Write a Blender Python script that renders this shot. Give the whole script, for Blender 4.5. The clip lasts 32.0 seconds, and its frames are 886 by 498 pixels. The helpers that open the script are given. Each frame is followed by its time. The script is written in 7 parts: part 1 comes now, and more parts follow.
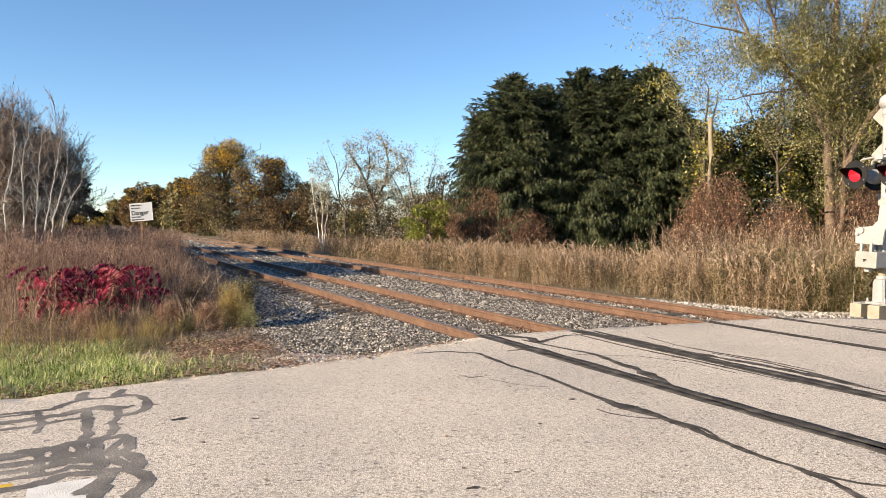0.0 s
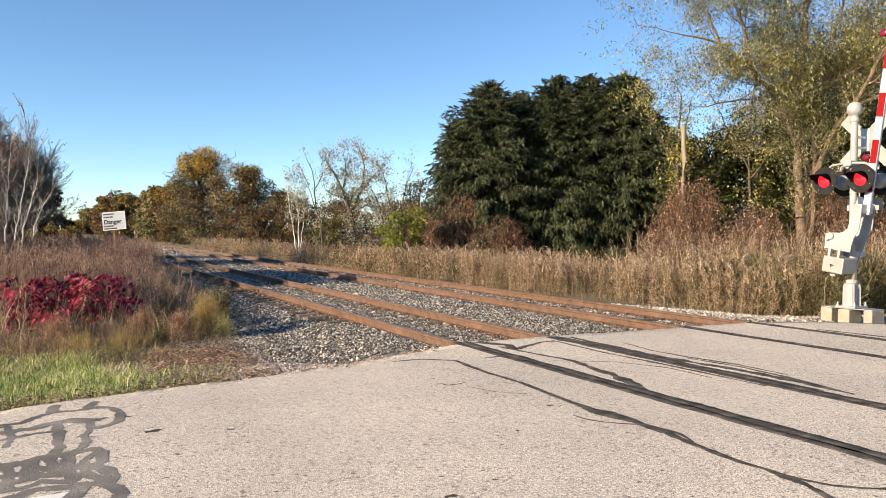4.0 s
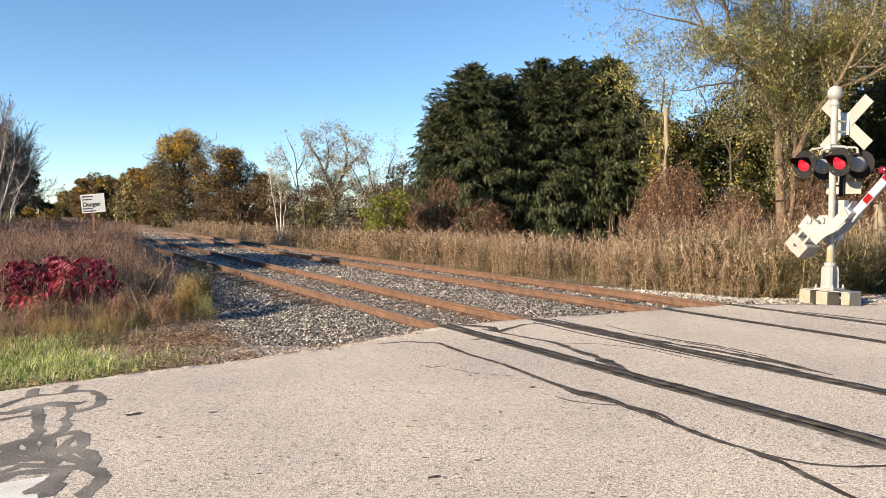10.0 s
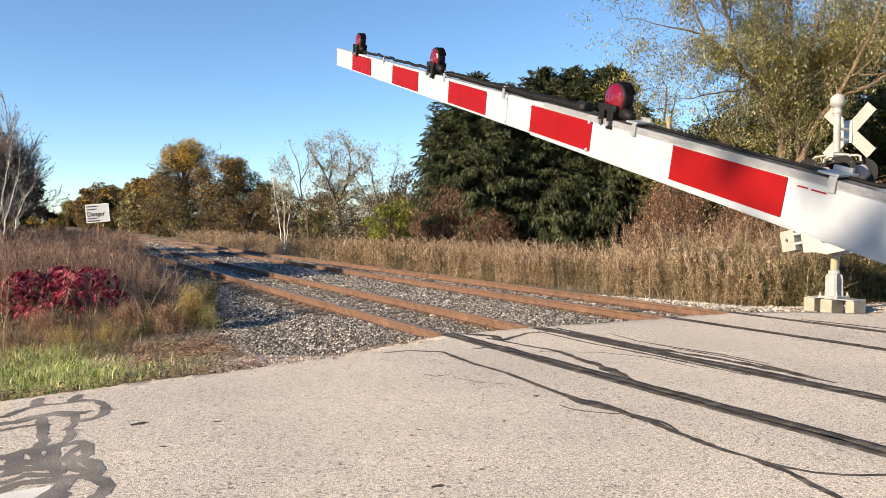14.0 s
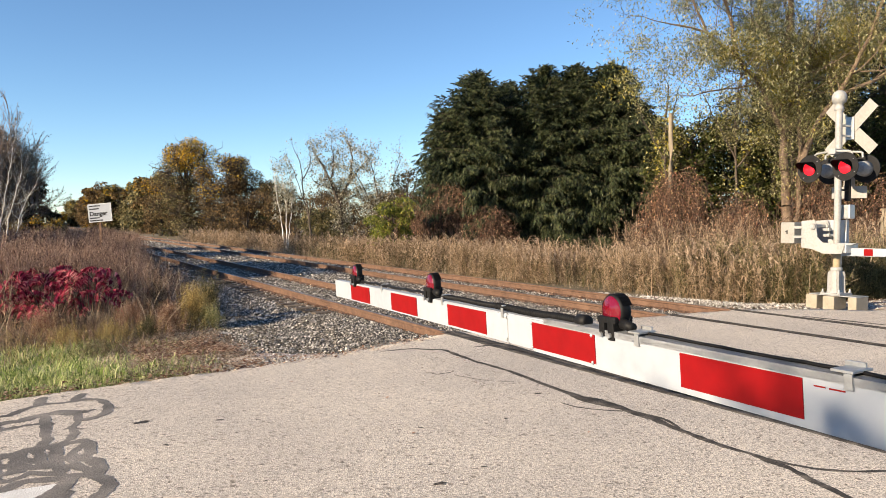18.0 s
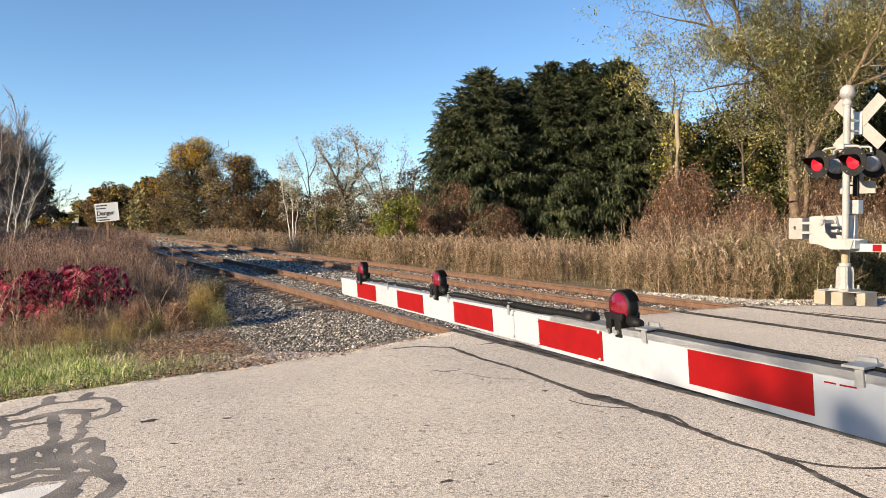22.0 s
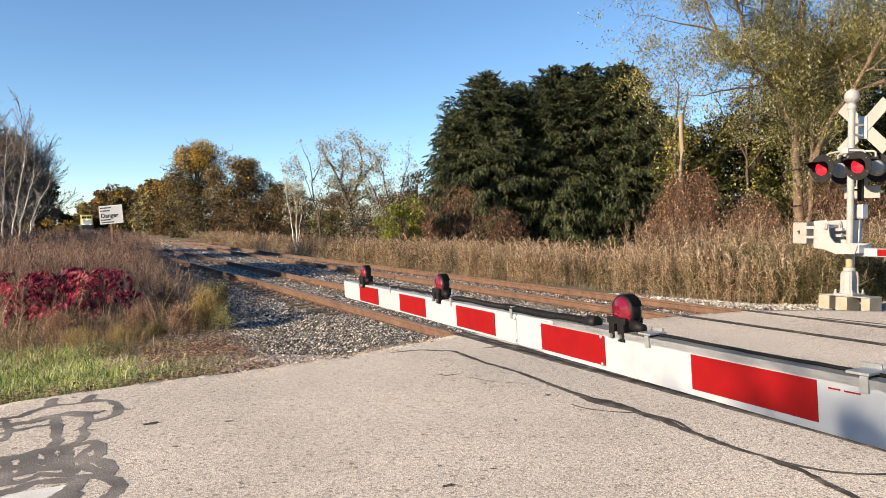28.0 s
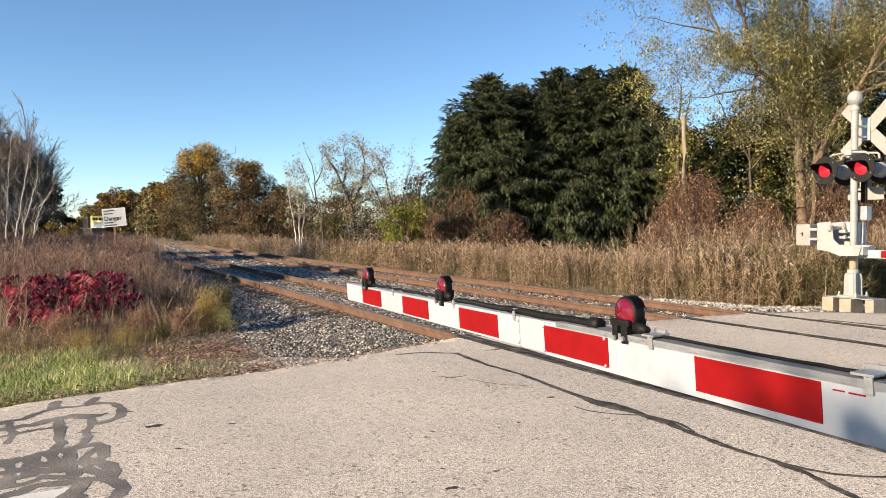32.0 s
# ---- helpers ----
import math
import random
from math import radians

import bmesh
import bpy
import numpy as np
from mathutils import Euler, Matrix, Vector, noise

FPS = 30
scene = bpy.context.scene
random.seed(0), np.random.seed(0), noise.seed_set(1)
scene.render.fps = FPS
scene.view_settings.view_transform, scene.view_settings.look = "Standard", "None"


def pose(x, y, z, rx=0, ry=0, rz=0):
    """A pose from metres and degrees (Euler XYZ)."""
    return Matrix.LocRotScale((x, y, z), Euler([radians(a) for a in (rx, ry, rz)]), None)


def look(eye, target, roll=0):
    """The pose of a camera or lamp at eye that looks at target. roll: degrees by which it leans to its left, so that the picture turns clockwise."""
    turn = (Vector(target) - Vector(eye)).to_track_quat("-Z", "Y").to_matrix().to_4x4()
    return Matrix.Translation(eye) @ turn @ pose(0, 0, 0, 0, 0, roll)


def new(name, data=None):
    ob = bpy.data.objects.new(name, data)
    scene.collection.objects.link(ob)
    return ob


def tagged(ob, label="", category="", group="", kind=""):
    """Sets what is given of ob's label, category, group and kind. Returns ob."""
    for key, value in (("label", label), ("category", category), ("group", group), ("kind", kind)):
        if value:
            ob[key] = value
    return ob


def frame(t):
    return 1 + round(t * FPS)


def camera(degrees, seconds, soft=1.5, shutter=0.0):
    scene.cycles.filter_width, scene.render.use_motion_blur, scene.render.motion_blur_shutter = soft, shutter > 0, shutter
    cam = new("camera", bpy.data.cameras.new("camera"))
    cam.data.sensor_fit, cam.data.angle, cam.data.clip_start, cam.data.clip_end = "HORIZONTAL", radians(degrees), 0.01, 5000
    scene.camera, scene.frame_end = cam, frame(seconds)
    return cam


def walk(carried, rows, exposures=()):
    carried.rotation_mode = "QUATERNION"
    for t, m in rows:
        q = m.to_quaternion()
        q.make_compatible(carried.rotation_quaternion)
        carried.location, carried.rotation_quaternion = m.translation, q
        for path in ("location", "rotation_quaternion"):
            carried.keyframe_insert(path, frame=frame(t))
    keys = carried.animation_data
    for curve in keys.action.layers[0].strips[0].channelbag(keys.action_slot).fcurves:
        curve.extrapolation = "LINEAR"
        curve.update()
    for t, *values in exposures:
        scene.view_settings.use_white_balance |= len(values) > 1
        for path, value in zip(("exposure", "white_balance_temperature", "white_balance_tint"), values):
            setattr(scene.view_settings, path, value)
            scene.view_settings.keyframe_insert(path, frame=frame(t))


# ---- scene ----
# The tracks run along y, the road along x, z = 0 at the rail heads; the viewer stands at the origin.
cam = camera(62.0, 32.0, soft=0.75)
WALK = [
    (0, -0.0040, -0.0090, 1.5487, 88.080, -0.524, -26.282),
    (0.5, -0.0046, -0.0102, 1.5499, 88.190, -0.580, -26.497),
    (1, -0.0051, -0.0110, 1.5513, 88.351, -0.694, -26.657),
    (1.5, -0.0053, -0.0115, 1.5526, 88.502, -0.744, -26.840),
    (2, -0.0049, -0.0117, 1.5537, 88.608, -0.749, -27.077),
    (2.5, -0.0033, -0.0119, 1.5543, 88.642, -0.658, -27.385),
    (3, -0.0012, -0.0119, 1.5545, 88.646, -0.531, -27.687),
    (3.5, 0.0006, -0.0116, 1.5545, 88.636, -0.351, -27.932),
    (5.5, -0.0086, -0.0200, 1.5564, 88.660, -0.071, -28.186),
    (6, -0.0072, -0.0172, 1.5552, 88.600, -0.092, -28.268),
    (6.5, -0.0057, -0.0131, 1.5537, 88.489, -0.160, -28.394),
    (7, -0.0042, -0.0087, 1.5523, 88.302, -0.281, -28.570),
    (7.5, -0.0025, -0.0051, 1.5510, 88.087, -0.388, -28.811),
    (8, -0.0009, -0.0030, 1.5499, 87.859, -0.470, -29.020),
    (8.5, 0.0006, -0.0020, 1.5489, 87.633, -0.437, -29.191),
    (9, 0.0016, -0.0022, 1.5479, 87.441, -0.398, -29.284),
    (9.5, 0.0025, -0.0025, 1.5470, 87.335, -0.316, -29.354),
    (10, 0.0028, -0.0028, 1.5466, 87.343, -0.267, -29.384),
    (10.5, 0.0027, -0.0029, 1.5468, 87.447, -0.245, -29.398),
    (11, 0.0026, -0.0027, 1.5473, 87.630, -0.221, -29.363),
    (11.5, 0.0025, -0.0029, 1.5476, 87.817, -0.206, -29.345),
    (12, 0.0019, -0.0043, 1.5478, 87.938, -0.180, -29.292),
    (12.5, 0.0007, -0.0071, 1.5481, 87.999, -0.170, -29.244),
    (13, -0.0007, -0.0103, 1.5483, 88.030, -0.159, -29.189),
    (13.5, -0.0018, -0.0133, 1.5484, 88.030, -0.163, -29.156),
    (14, -0.0026, -0.0160, 1.5485, 88.024, -0.112, -29.123),
    (14.5, -0.0028, -0.0180, 1.5484, 88.000, -0.065, -29.119),
    (16.5, 0.0006, -0.0234, 1.5468, 87.808, 0.184, -29.076),
    (17, 0.0004, -0.0244, 1.5471, 87.805, 0.169, -29.022),
    (17.5, 0.0002, -0.0252, 1.5473, 87.836, 0.150, -28.981),
    (18, 0.0001, -0.0252, 1.5471, 87.889, 0.108, -28.963),
    (18.5, 0.0002, -0.0241, 1.5466, 87.928, 0.077, -28.925),
    (19, 0.0008, -0.0229, 1.5461, 87.928, 0.082, -28.912),
    (19.5, 0.0017, -0.0223, 1.5460, 87.886, 0.120, -28.850),
    (20, 0.0030, -0.0219, 1.5460, 87.837, 0.193, -28.783),
    (20.5, 0.0041, -0.0207, 1.5457, 87.818, 0.272, -28.714),
    (21, 0.0051, -0.0185, 1.5449, 87.794, 0.329, -28.627),
    (21.5, 0.0065, -0.0164, 1.5440, 87.750, 0.401, -28.554),
    (22, 0.0085, -0.0149, 1.5434, 87.721, 0.408, -28.482),
    (22.5, 0.0103, -0.0137, 1.5433, 87.666, 0.360, -28.398),
    (23, 0.0111, -0.0127, 1.5435, 87.630, 0.209, -28.296),
    (23.5, 0.0108, -0.0122, 1.5439, 87.631, 0.067, -28.226),
    (24, 0.0098, -0.0130, 1.5444, 87.676, -0.077, -28.198),
    (24.5, 0.0084, -0.0152, 1.5451, 87.763, -0.154, -28.170),
    (25, 0.0074, -0.0176, 1.5456, 87.860, -0.143, -28.192),
    (25.5, 0.0071, -0.0191, 1.5457, 87.935, -0.096, -28.217),
    (27.5, 0.0146, -0.0113, 1.5449, 87.959, 0.200, -28.204),
    (28, 0.0152, -0.0106, 1.5446, 87.976, 0.242, -28.209),
    (28.5, 0.0151, -0.0100, 1.5443, 88.077, 0.193, -28.186),
    (29, 0.0146, -0.0101, 1.5441, 88.161, 0.165, -28.161),
    (29.5, 0.0139, -0.0114, 1.5442, 88.259, 0.088, -28.128),
    (30, 0.0137, -0.0130, 1.5446, 88.342, 0.061, -28.114),
    (30.5, 0.0140, -0.0137, 1.5449, 88.362, 0.093, -28.116),
    (31, 0.0145, -0.0127, 1.5446, 88.322, 0.161, -28.111),
    (31.5, 0.0154, -0.0106, 1.5438, 88.256, 0.250, -28.063),
    (32, 0.0163, -0.0086, 1.5428, 88.167, 0.322, -27.999),
]
walk(cam, [(r[0], pose(*r[1:])) for r in WALK], exposures=[(0, 1.31, 7400, 10), (14.5, 1.31, 7400, 10), (16.5, 1.22, 7400, 10), (32, 1.22, 7400, 10)])

# ---- light ----
SUN_DIR = Vector((-0.949, -0.085, 0.303)).normalized()
world = bpy.data.worlds.new("world")
scene.world = world
world.use_nodes = True
wn = world.node_tree.nodes
sky = wn.new("ShaderNodeTexSky")
sky.sky_type = "NISHITA"
sky.sun_disc = False
sky.sun_elevation = math.asin(SUN_DIR.z)
sky.sun_rotation = math.atan2(SUN_DIR.x, SUN_DIR.y)
sky.altitude = 250
sky.air_density = 0.8
sky.dust_density = 0.0
sky.ozone_density = 4.0
wn["Background"].inputs["Strength"].default_value = 0.097
tone = wn.new("ShaderNodeHueSaturation")
tone.inputs["Saturation"].default_value = 1.06
world.node_tree.links.new(sky.outputs["Color"], tone.inputs["Color"])
world.node_tree.links.new(tone.outputs["Color"], wn["Background"].inputs["Color"])
sun_data = bpy.data.lights.new("sun", "SUN")
sun_data.energy = 5.0
sun_data.angle = radians(0.53)
sun_data.color = (1.0, 0.86, 0.68)
sun = new("sun", sun_data)
sun.matrix_world = look(SUN_DIR * 50, (0, 0, 0))

# ---- materials ----
def mat(name, ramp, scale=8.0, rough=0.8, metal=0.0, bump=0.3, bump_scale=None, fine=6.0, island=0.0, obj=0.0, detail=6.0, spec=0.5, trans=0.0, mix=0.55):
    """Noise at two scales through a colour ramp; island / obj vary the tone piece by piece."""
    m = bpy.data.materials.new(name)
    m.use_nodes = True
    nt = m.node_tree
    n, l = nt.nodes, nt.links
    b = n["Principled BSDF"]
    co = n.new("ShaderNodeTexCoord")
    big = n.new("ShaderNodeTexNoise")
    big.inputs["Scale"].default_value = scale
    big.inputs["Detail"].default_value = detail
    small = n.new("ShaderNodeTexNoise")
    small.inputs["Scale"].default_value = scale * fine
    small.inputs["Detail"].default_value = 4
    l.new(co.outputs["Object"], big.inputs["Vector"])
    l.new(co.outputs["Object"], small.inputs["Vector"])
    mx = n.new("ShaderNodeMath")
    mx.operation = "MULTIPLY_ADD"
    mx.inputs[1].default_value = mix
    l.new(big.outputs["Fac"], mx.inputs[0])
    sm = n.new("ShaderNodeMath")
    sm.operation = "MULTIPLY"
    sm.inputs[1].default_value = 1 - mix
    l.new(small.outputs["Fac"], sm.inputs[0])
    l.new(sm.outputs[0], mx.inputs[2])
    last = mx.outputs[0]
    for amount, kind in ((island, "geo"), (obj, "obj")):
        if amount:
            src = n.new("ShaderNodeNewGeometry") if kind == "geo" else n.new("ShaderNodeObjectInfo")
            ad = n.new("ShaderNodeMath")
            ad.operation = "MULTIPLY_ADD"
            ad.inputs[1].default_value = amount
            l.new(src.outputs["Random Per Island" if kind == "geo" else "Random"], ad.inputs[0])
            off = n.new("ShaderNodeMath")
            off.operation = "SUBTRACT"
            off.inputs[1].default_value = amount / 2
            l.new(last, off.inputs[0])
            l.new(off.outputs[0], ad.inputs[2])
            last = ad.outputs[0]
    cr = n.new("ShaderNodeValToRGB")
    el = cr.color_ramp.elements
    el[0].position, el[0].color = ramp[0][0], (*ramp[0][1], 1)
    el[1].position, el[1].color = ramp[-1][0], (*ramp[-1][1], 1)
    for p, c in ramp[1:-1]:
        el.new(p).color = (*c, 1)
    l.new(last, cr.inputs["Fac"])
    l.new(cr.outputs["Color"], b.inputs["Base Color"])
    b.inputs["Roughness"].default_value = rough
    b.inputs["Metallic"].default_value = metal
    b.inputs["Specular IOR Level"].default_value = spec
    if bump:
        bp = n.new("ShaderNodeBump")
        bp.inputs["Strength"].default_value = bump
        bp.inputs["Distance"].default_value = 0.02
        if bump_scale:
            bn = n.new("ShaderNodeTexNoise")
            bn.inputs["Scale"].default_value = bump_scale
            bn.inputs["Detail"].default_value = 5
            l.new(co.outputs["Object"], bn.inputs["Vector"])
            l.new(bn.outputs["Fac"], bp.inputs["Height"])
        else:
            l.new(small.outputs["Fac"], bp.inputs["Height"])
        l.new(bp.outputs["Normal"], b.inputs["Normal"])
    if trans:
        out = n["Material Output"]
        tl = n.new("ShaderNodeBsdfTranslucent")
        l.new(cr.outputs["Color"], tl.inputs["Color"])
        ms = n.new("ShaderNodeMixShader")
        ms.inputs[0].default_value = trans
        l.new(b.outputs[0], ms.inputs[1])
        l.new(tl.outputs[0], ms.inputs[2])
        l.new(ms.outputs[0], out.inputs["Surface"])
    return m


def leaf_mat(name, cols, trans=0.35, rough=0.6):
    k = len(cols)
    return mat(name, [(0.2 + 0.6 * i / max(1, k - 1), c) for i, c in enumerate(cols)], scale=1.2, rough=rough, bump=0, island=0.75, trans=trans, spec=0.3)


def road_mat():
    """Chip seal: pale stones with scattered dark ones, worn and stained at a larger scale."""
    m = bpy.data.materials.new("road_chip_seal")
    m.use_nodes = True
    n, l = m.node_tree.nodes, m.node_tree.links
    b = n["Principled BSDF"]
    co = n.new("ShaderNodeTexCoord")
    chips = n.new("ShaderNodeTexVoronoi")
    chips.inputs["Scale"].default_value = 125
    big = n.new("ShaderNodeTexVoronoi")
    big.inputs["Scale"].default_value = 42
    wear = n.new("ShaderNodeTexNoise")
    wear.inputs["Scale"].default_value = 0.55
    wear.inputs["Detail"].default_value = 9
    for t in (chips, big, wear):
        l.new(co.outputs["Object"], t.inputs["Vector"])
    sep = n.new("ShaderNodeSeparateColor")
    l.new(chips.outputs["Color"], sep.inputs["Color"])
    sep2 = n.new("ShaderNodeSeparateColor")
    l.new(big.outputs["Color"], sep2.inputs["Color"])
    ramp = n.new("ShaderNodeValToRGB")
    e = ramp.color_ramp.elements
    e[0].position, e[0].color = 0.0, (0.16, 0.146, 0.13, 1)
    e[1].position, e[1].color = 1.0, (0.80, 0.72, 0.63, 1)
    for p, c in ((0.07, (0.27, 0.24, 0.21)), (0.24, (0.375, 0.335, 0.297)), (0.55, (0.55, 0.494, 0.437))):
        e.new(p).color = (*c, 1)
    l.new(sep.outputs[0], ramp.inputs["Fac"])
    dark = n.new("ShaderNodeValToRGB")
    d = dark.color_ramp.elements
    d[0].position, d[0].color = 0.0, (0.42, 0.40, 0.38, 1)
    d[1].position, d[1].color = 0.05, (1, 1, 1, 1)
    l.new(sep2.outputs[1], dark.inputs["Fac"])
    mul = n.new("ShaderNodeMix")
    mul.data_type, mul.blend_type = "RGBA", "MULTIPLY"
    mul.inputs["Factor"].default_value = 1.0
    l.new(ramp.outputs["Color"], mul.inputs["A"])
    l.new(dark.outputs["Color"], mul.inputs["B"])
    wr = n.new("ShaderNodeValToRGB")
    w = wr.color_ramp.elements
    w[0].position, w[0].color = 0.30, (0.86, 0.85, 0.84, 1)
    w[1].position, w[1].color = 0.62, (1.06, 1.04, 1.0, 1)
    l.new(wear.outputs["Fac"], wr.inputs["Fac"])
    mul2 = n.new("ShaderNodeMix")
    mul2.data_type, mul2.blend_type = "RGBA", "MULTIPLY"
    mul2.inputs["Factor"].default_value = 1.0
    l.new(mul.outputs["Result"], mul2.inputs["A"])
    l.new(wr.outputs["Color"], mul2.inputs["B"])
    l.new(mul2.outputs["Result"], b.inputs["Base Color"])
    b.inputs["Roughness"].default_value = 0.9
    b.inputs["Specular IOR Level"].default_value = 0.3
    bp = n.new("ShaderNodeBump")
    bp.inputs["Strength"].default_value = 0.35
    bp.inputs["Distance"].default_value = 0.007
    l.new(chips.outputs["Distance"], bp.inputs["Height"])
    l.new(bp.outputs["Normal"], b.inputs["Normal"])
    return m


M_ROAD = road_mat()
M_TAR = mat("tar_seal", [(0.3, (0.026, 0.023, 0.021)), (0.48, (0.055, 0.049, 0.044)), (0.64, (0.17, 0.15, 0.128))], scale=7, fine=14, rough=0.8, bump=0.3, bump_scale=60, spec=0.15)
M_TAR_OLD = mat("worn_tar_seal", [(0.34, (0.075, 0.069, 0.064)), (0.46, (0.14, 0.129, 0.12)), (0.57, (0.23, 0.21, 0.188)), (0.68, (0.40, 0.36, 0.316))], scale=2.6, fine=40, rough=0.8, bump=0.25, bump_scale=80, spec=0.18)
M_RUST = mat("rusty_steel", [(0.3, (0.050, 0.027, 0.018)), (0.5, (0.105, 0.057, 0.037)), (0.7, (0.165, 0.096, 0.062))], scale=5, rough=0.85, bump=0.25, metal=0.1)
M_RAILTOP = mat("worn_rail_head", [(0.3, (0.16, 0.11, 0.085)), (0.7, (0.30, 0.24, 0.20))], scale=4, rough=0.42, metal=0.7, bump=0.05)
M_TIE = mat("weathered_tie", [(0.3, (0.035, 0.028, 0.022)), (0.5, (0.085, 0.066, 0.05)), (0.7, (0.17, 0.135, 0.105))], scale=7, fine=9, rough=0.95, bump=0.5, obj=0.3)
M_STONE = mat("ballast_stone", [(0.15, (0.030, 0.027, 0.024)), (0.36, (0.085, 0.076, 0.066)), (0.55, (0.165, 0.15, 0.131)), (0.74, (0.32, 0.294, 0.26)), (0.90, (0.58, 0.545, 0.495))], scale=9, rough=0.9, bump=0.3, island=0.95)
M_BED = mat("ballast_bed", [(0.3, (0.04, 0.038, 0.035)), (0.5, (0.12, 0.114, 0.105)), (0.7, (0.30, 0.285, 0.26))], scale=14, fine=5, rough=0.95, bump=0.8, bump_scale=30)
M_PALESTONE = mat("pale_limestone_chips", [(0.2, (0.16, 0.147, 0.13)), (0.45, (0.34, 0.315, 0.28)), (0.7, (0.55, 0.515, 0.465)), (0.9, (0.72, 0.68, 0.62))], scale=9, rough=0.9, bump=0.3, island=0.9)
M_SOIL = mat("field_soil", [(0.3, (0.06, 0.045, 0.026)), (0.5, (0.13, 0.10, 0.055)), (0.7, (0.20, 0.165, 0.09))], scale=0.8, fine=20, rough=0.95, bump=0.6, bump_scale=12)
M_SHOULDER = mat("gravel_shoulder", [(0.3, (0.28, 0.215, 0.175)), (0.5, (0.46, 0.37, 0.31)), (0.7, (0.62, 0.53, 0.46))], scale=3, fine=25, rough=0.95, bump=0.6, bump_scale=50)
M_PAINT = mat("white_road_paint", [(0.3, (0.55, 0.53, 0.50)), (0.6, (0.75, 0.74, 0.71))], scale=5, fine=18, rough=0.8, bump=0.3, bump_scale=90)
M_YELLOW = mat("yellow_road_paint", [(0.3, (0.45, 0.27, 0.03)), (0.6, (0.62, 0.40, 0.04))], scale=5, fine=18, rough=0.8, bump=0.3, bump_scale=90)
M_WHITE = mat("white_enamel", [(0.25, (0.235, 0.258, 0.296)), (0.5, (0.285, 0.312, 0.355)), (0.75, (0.315, 0.342, 0.388))], scale=2.5, fine=9, rough=0.45, bump=0.04, spec=0.3)
M_CREAM = mat("weathered_silver_paint", [(0.25, (0.17, 0.168, 0.165)), (0.5, (0.27, 0.27, 0.268)), (0.75, (0.33, 0.33, 0.33))], scale=3, fine=8, rough=0.55, bump=0.08)
M_RED = mat("red_reflective_sheet", [(0.3, (0.150, 0.0025, 0.004)), (0.7, (0.225, 0.004, 0.006))], scale=3.0, rough=0.5, bump=0.03, spec=0.12)
M_BLACK = mat("black_rubber", [(0.3, (0.004, 0.004, 0.0045)), (0.7, (0.012, 0.012, 0.013))], scale=10, rough=0.55, bump=0.1, spec=0.15)
M_BLACKPAINT = mat("matt_black_paint", [(0.3, (0.008, 0.008, 0.009)), (0.7, (0.02, 0.02, 0.021))], scale=8, rough=0.7, bump=0.08, spec=0.15)
M_CAP = mat("grey_aluminium", [(0.3, (0.25, 0.265, 0.29)), (0.7, (0.36, 0.375, 0.405))], scale=6, fine=9, rough=0.5, metal=0.1, bump=0.05)
M_GALV = mat("galvanised_steel", [(0.3, (0.30, 0.31, 0.32)), (0.7, (0.48, 0.49, 0.50))], scale=12, rough=0.45, metal=0.7, bump=0.08)
M_CONC = mat("footing_concrete", [(0.3, (0.20, 0.175, 0.135)), (0.7, (0.32, 0.29, 0.235))], scale=5, fine=9, rough=0.9, bump=0.3)
M_DULLWHITE = mat("dull_cream_sign_paint", [(0.25, (0.20, 0.193, 0.182)), (0.5, (0.26, 0.251, 0.238)), (0.75, (0.30, 0.29, 0.276))], scale=3, fine=8, rough=0.55, bump=0.05, spec=0.25)
M_TAN = mat("tan_weathered_paint", [(0.3, (0.20, 0.155, 0.095)), (0.7, (0.32, 0.265, 0.175))], scale=8, fine=6, rough=0.75, bump=0.15)
M_BARK = mat("grey_brown_bark", [(0.3, (0.075, 0.050, 0.034)), (0.5, (0.15, 0.106, 0.074)), (0.7, (0.25, 0.185, 0.135))], scale=4, fine=8, rough=0.95, bump=0.7)
M_BARKD = mat("dark_bark", [(0.3, (0.035, 0.028, 0.022)), (0.7, (0.11, 0.085, 0.065))], scale=4, fine=8, rough=0.95, bump=0.6)
M_BIRCH = mat("pale_bark", [(0.32, (0.26, 0.24, 0.22)), (0.5, (0.52, 0.50, 0.47)), (0.7, (0.72, 0.70, 0.67))], scale=3, fine=9, rough=0.85, bump=0.25)
M_TWIG = mat("bare_twigs", [(0.3, (0.13, 0.094, 0.078)), (0.7, (0.30, 0.232, 0.195))], scale=2, rough=0.95, bump=0)
M_NEEDLE = leaf_mat("spruce_needles", [(0.006, 0.010, 0.005), (0.015, 0.024, 0.010), (0.030, 0.044, 0.018), (0.058, 0.073, 0.029), (0.085, 0.088, 0.040)], trans=0.05, rough=0.65)
M_LEAF_OLIVE = leaf_mat("olive_yellow_leaves", [(0.048, 0.047, 0.020), (0.112, 0.102, 0.042), (0.215, 0.185, 0.085), (0.36, 0.30, 0.15)])
M_LEAF_YELLOW = leaf_mat("yellow_leaves", [(0.294, 0.1785, 0.021), (0.483, 0.294, 0.021), (0.609, 0.357, 0.0315), (0.651, 0.441, 0.0525)])
M_LEAF_BROWN = leaf_mat("brown_leaves", [(0.05, 0.034, 0.018), (0.105, 0.07, 0.036), (0.18, 0.118, 0.055), (0.27, 0.175, 0.08)])
M_LEAF_GREEN = leaf_mat("green_leaves", [(0.07, 0.095, 0.02), (0.13, 0.165, 0.03), (0.21, 0.24, 0.045), (0.34, 0.32, 0.07)])
M_JUNIPER = leaf_mat("juniper_leaves", [(0.018, 0.026, 0.007), (0.04, 0.055, 0.013), (0.075, 0.09, 0.022), (0.13, 0.13, 0.04)])
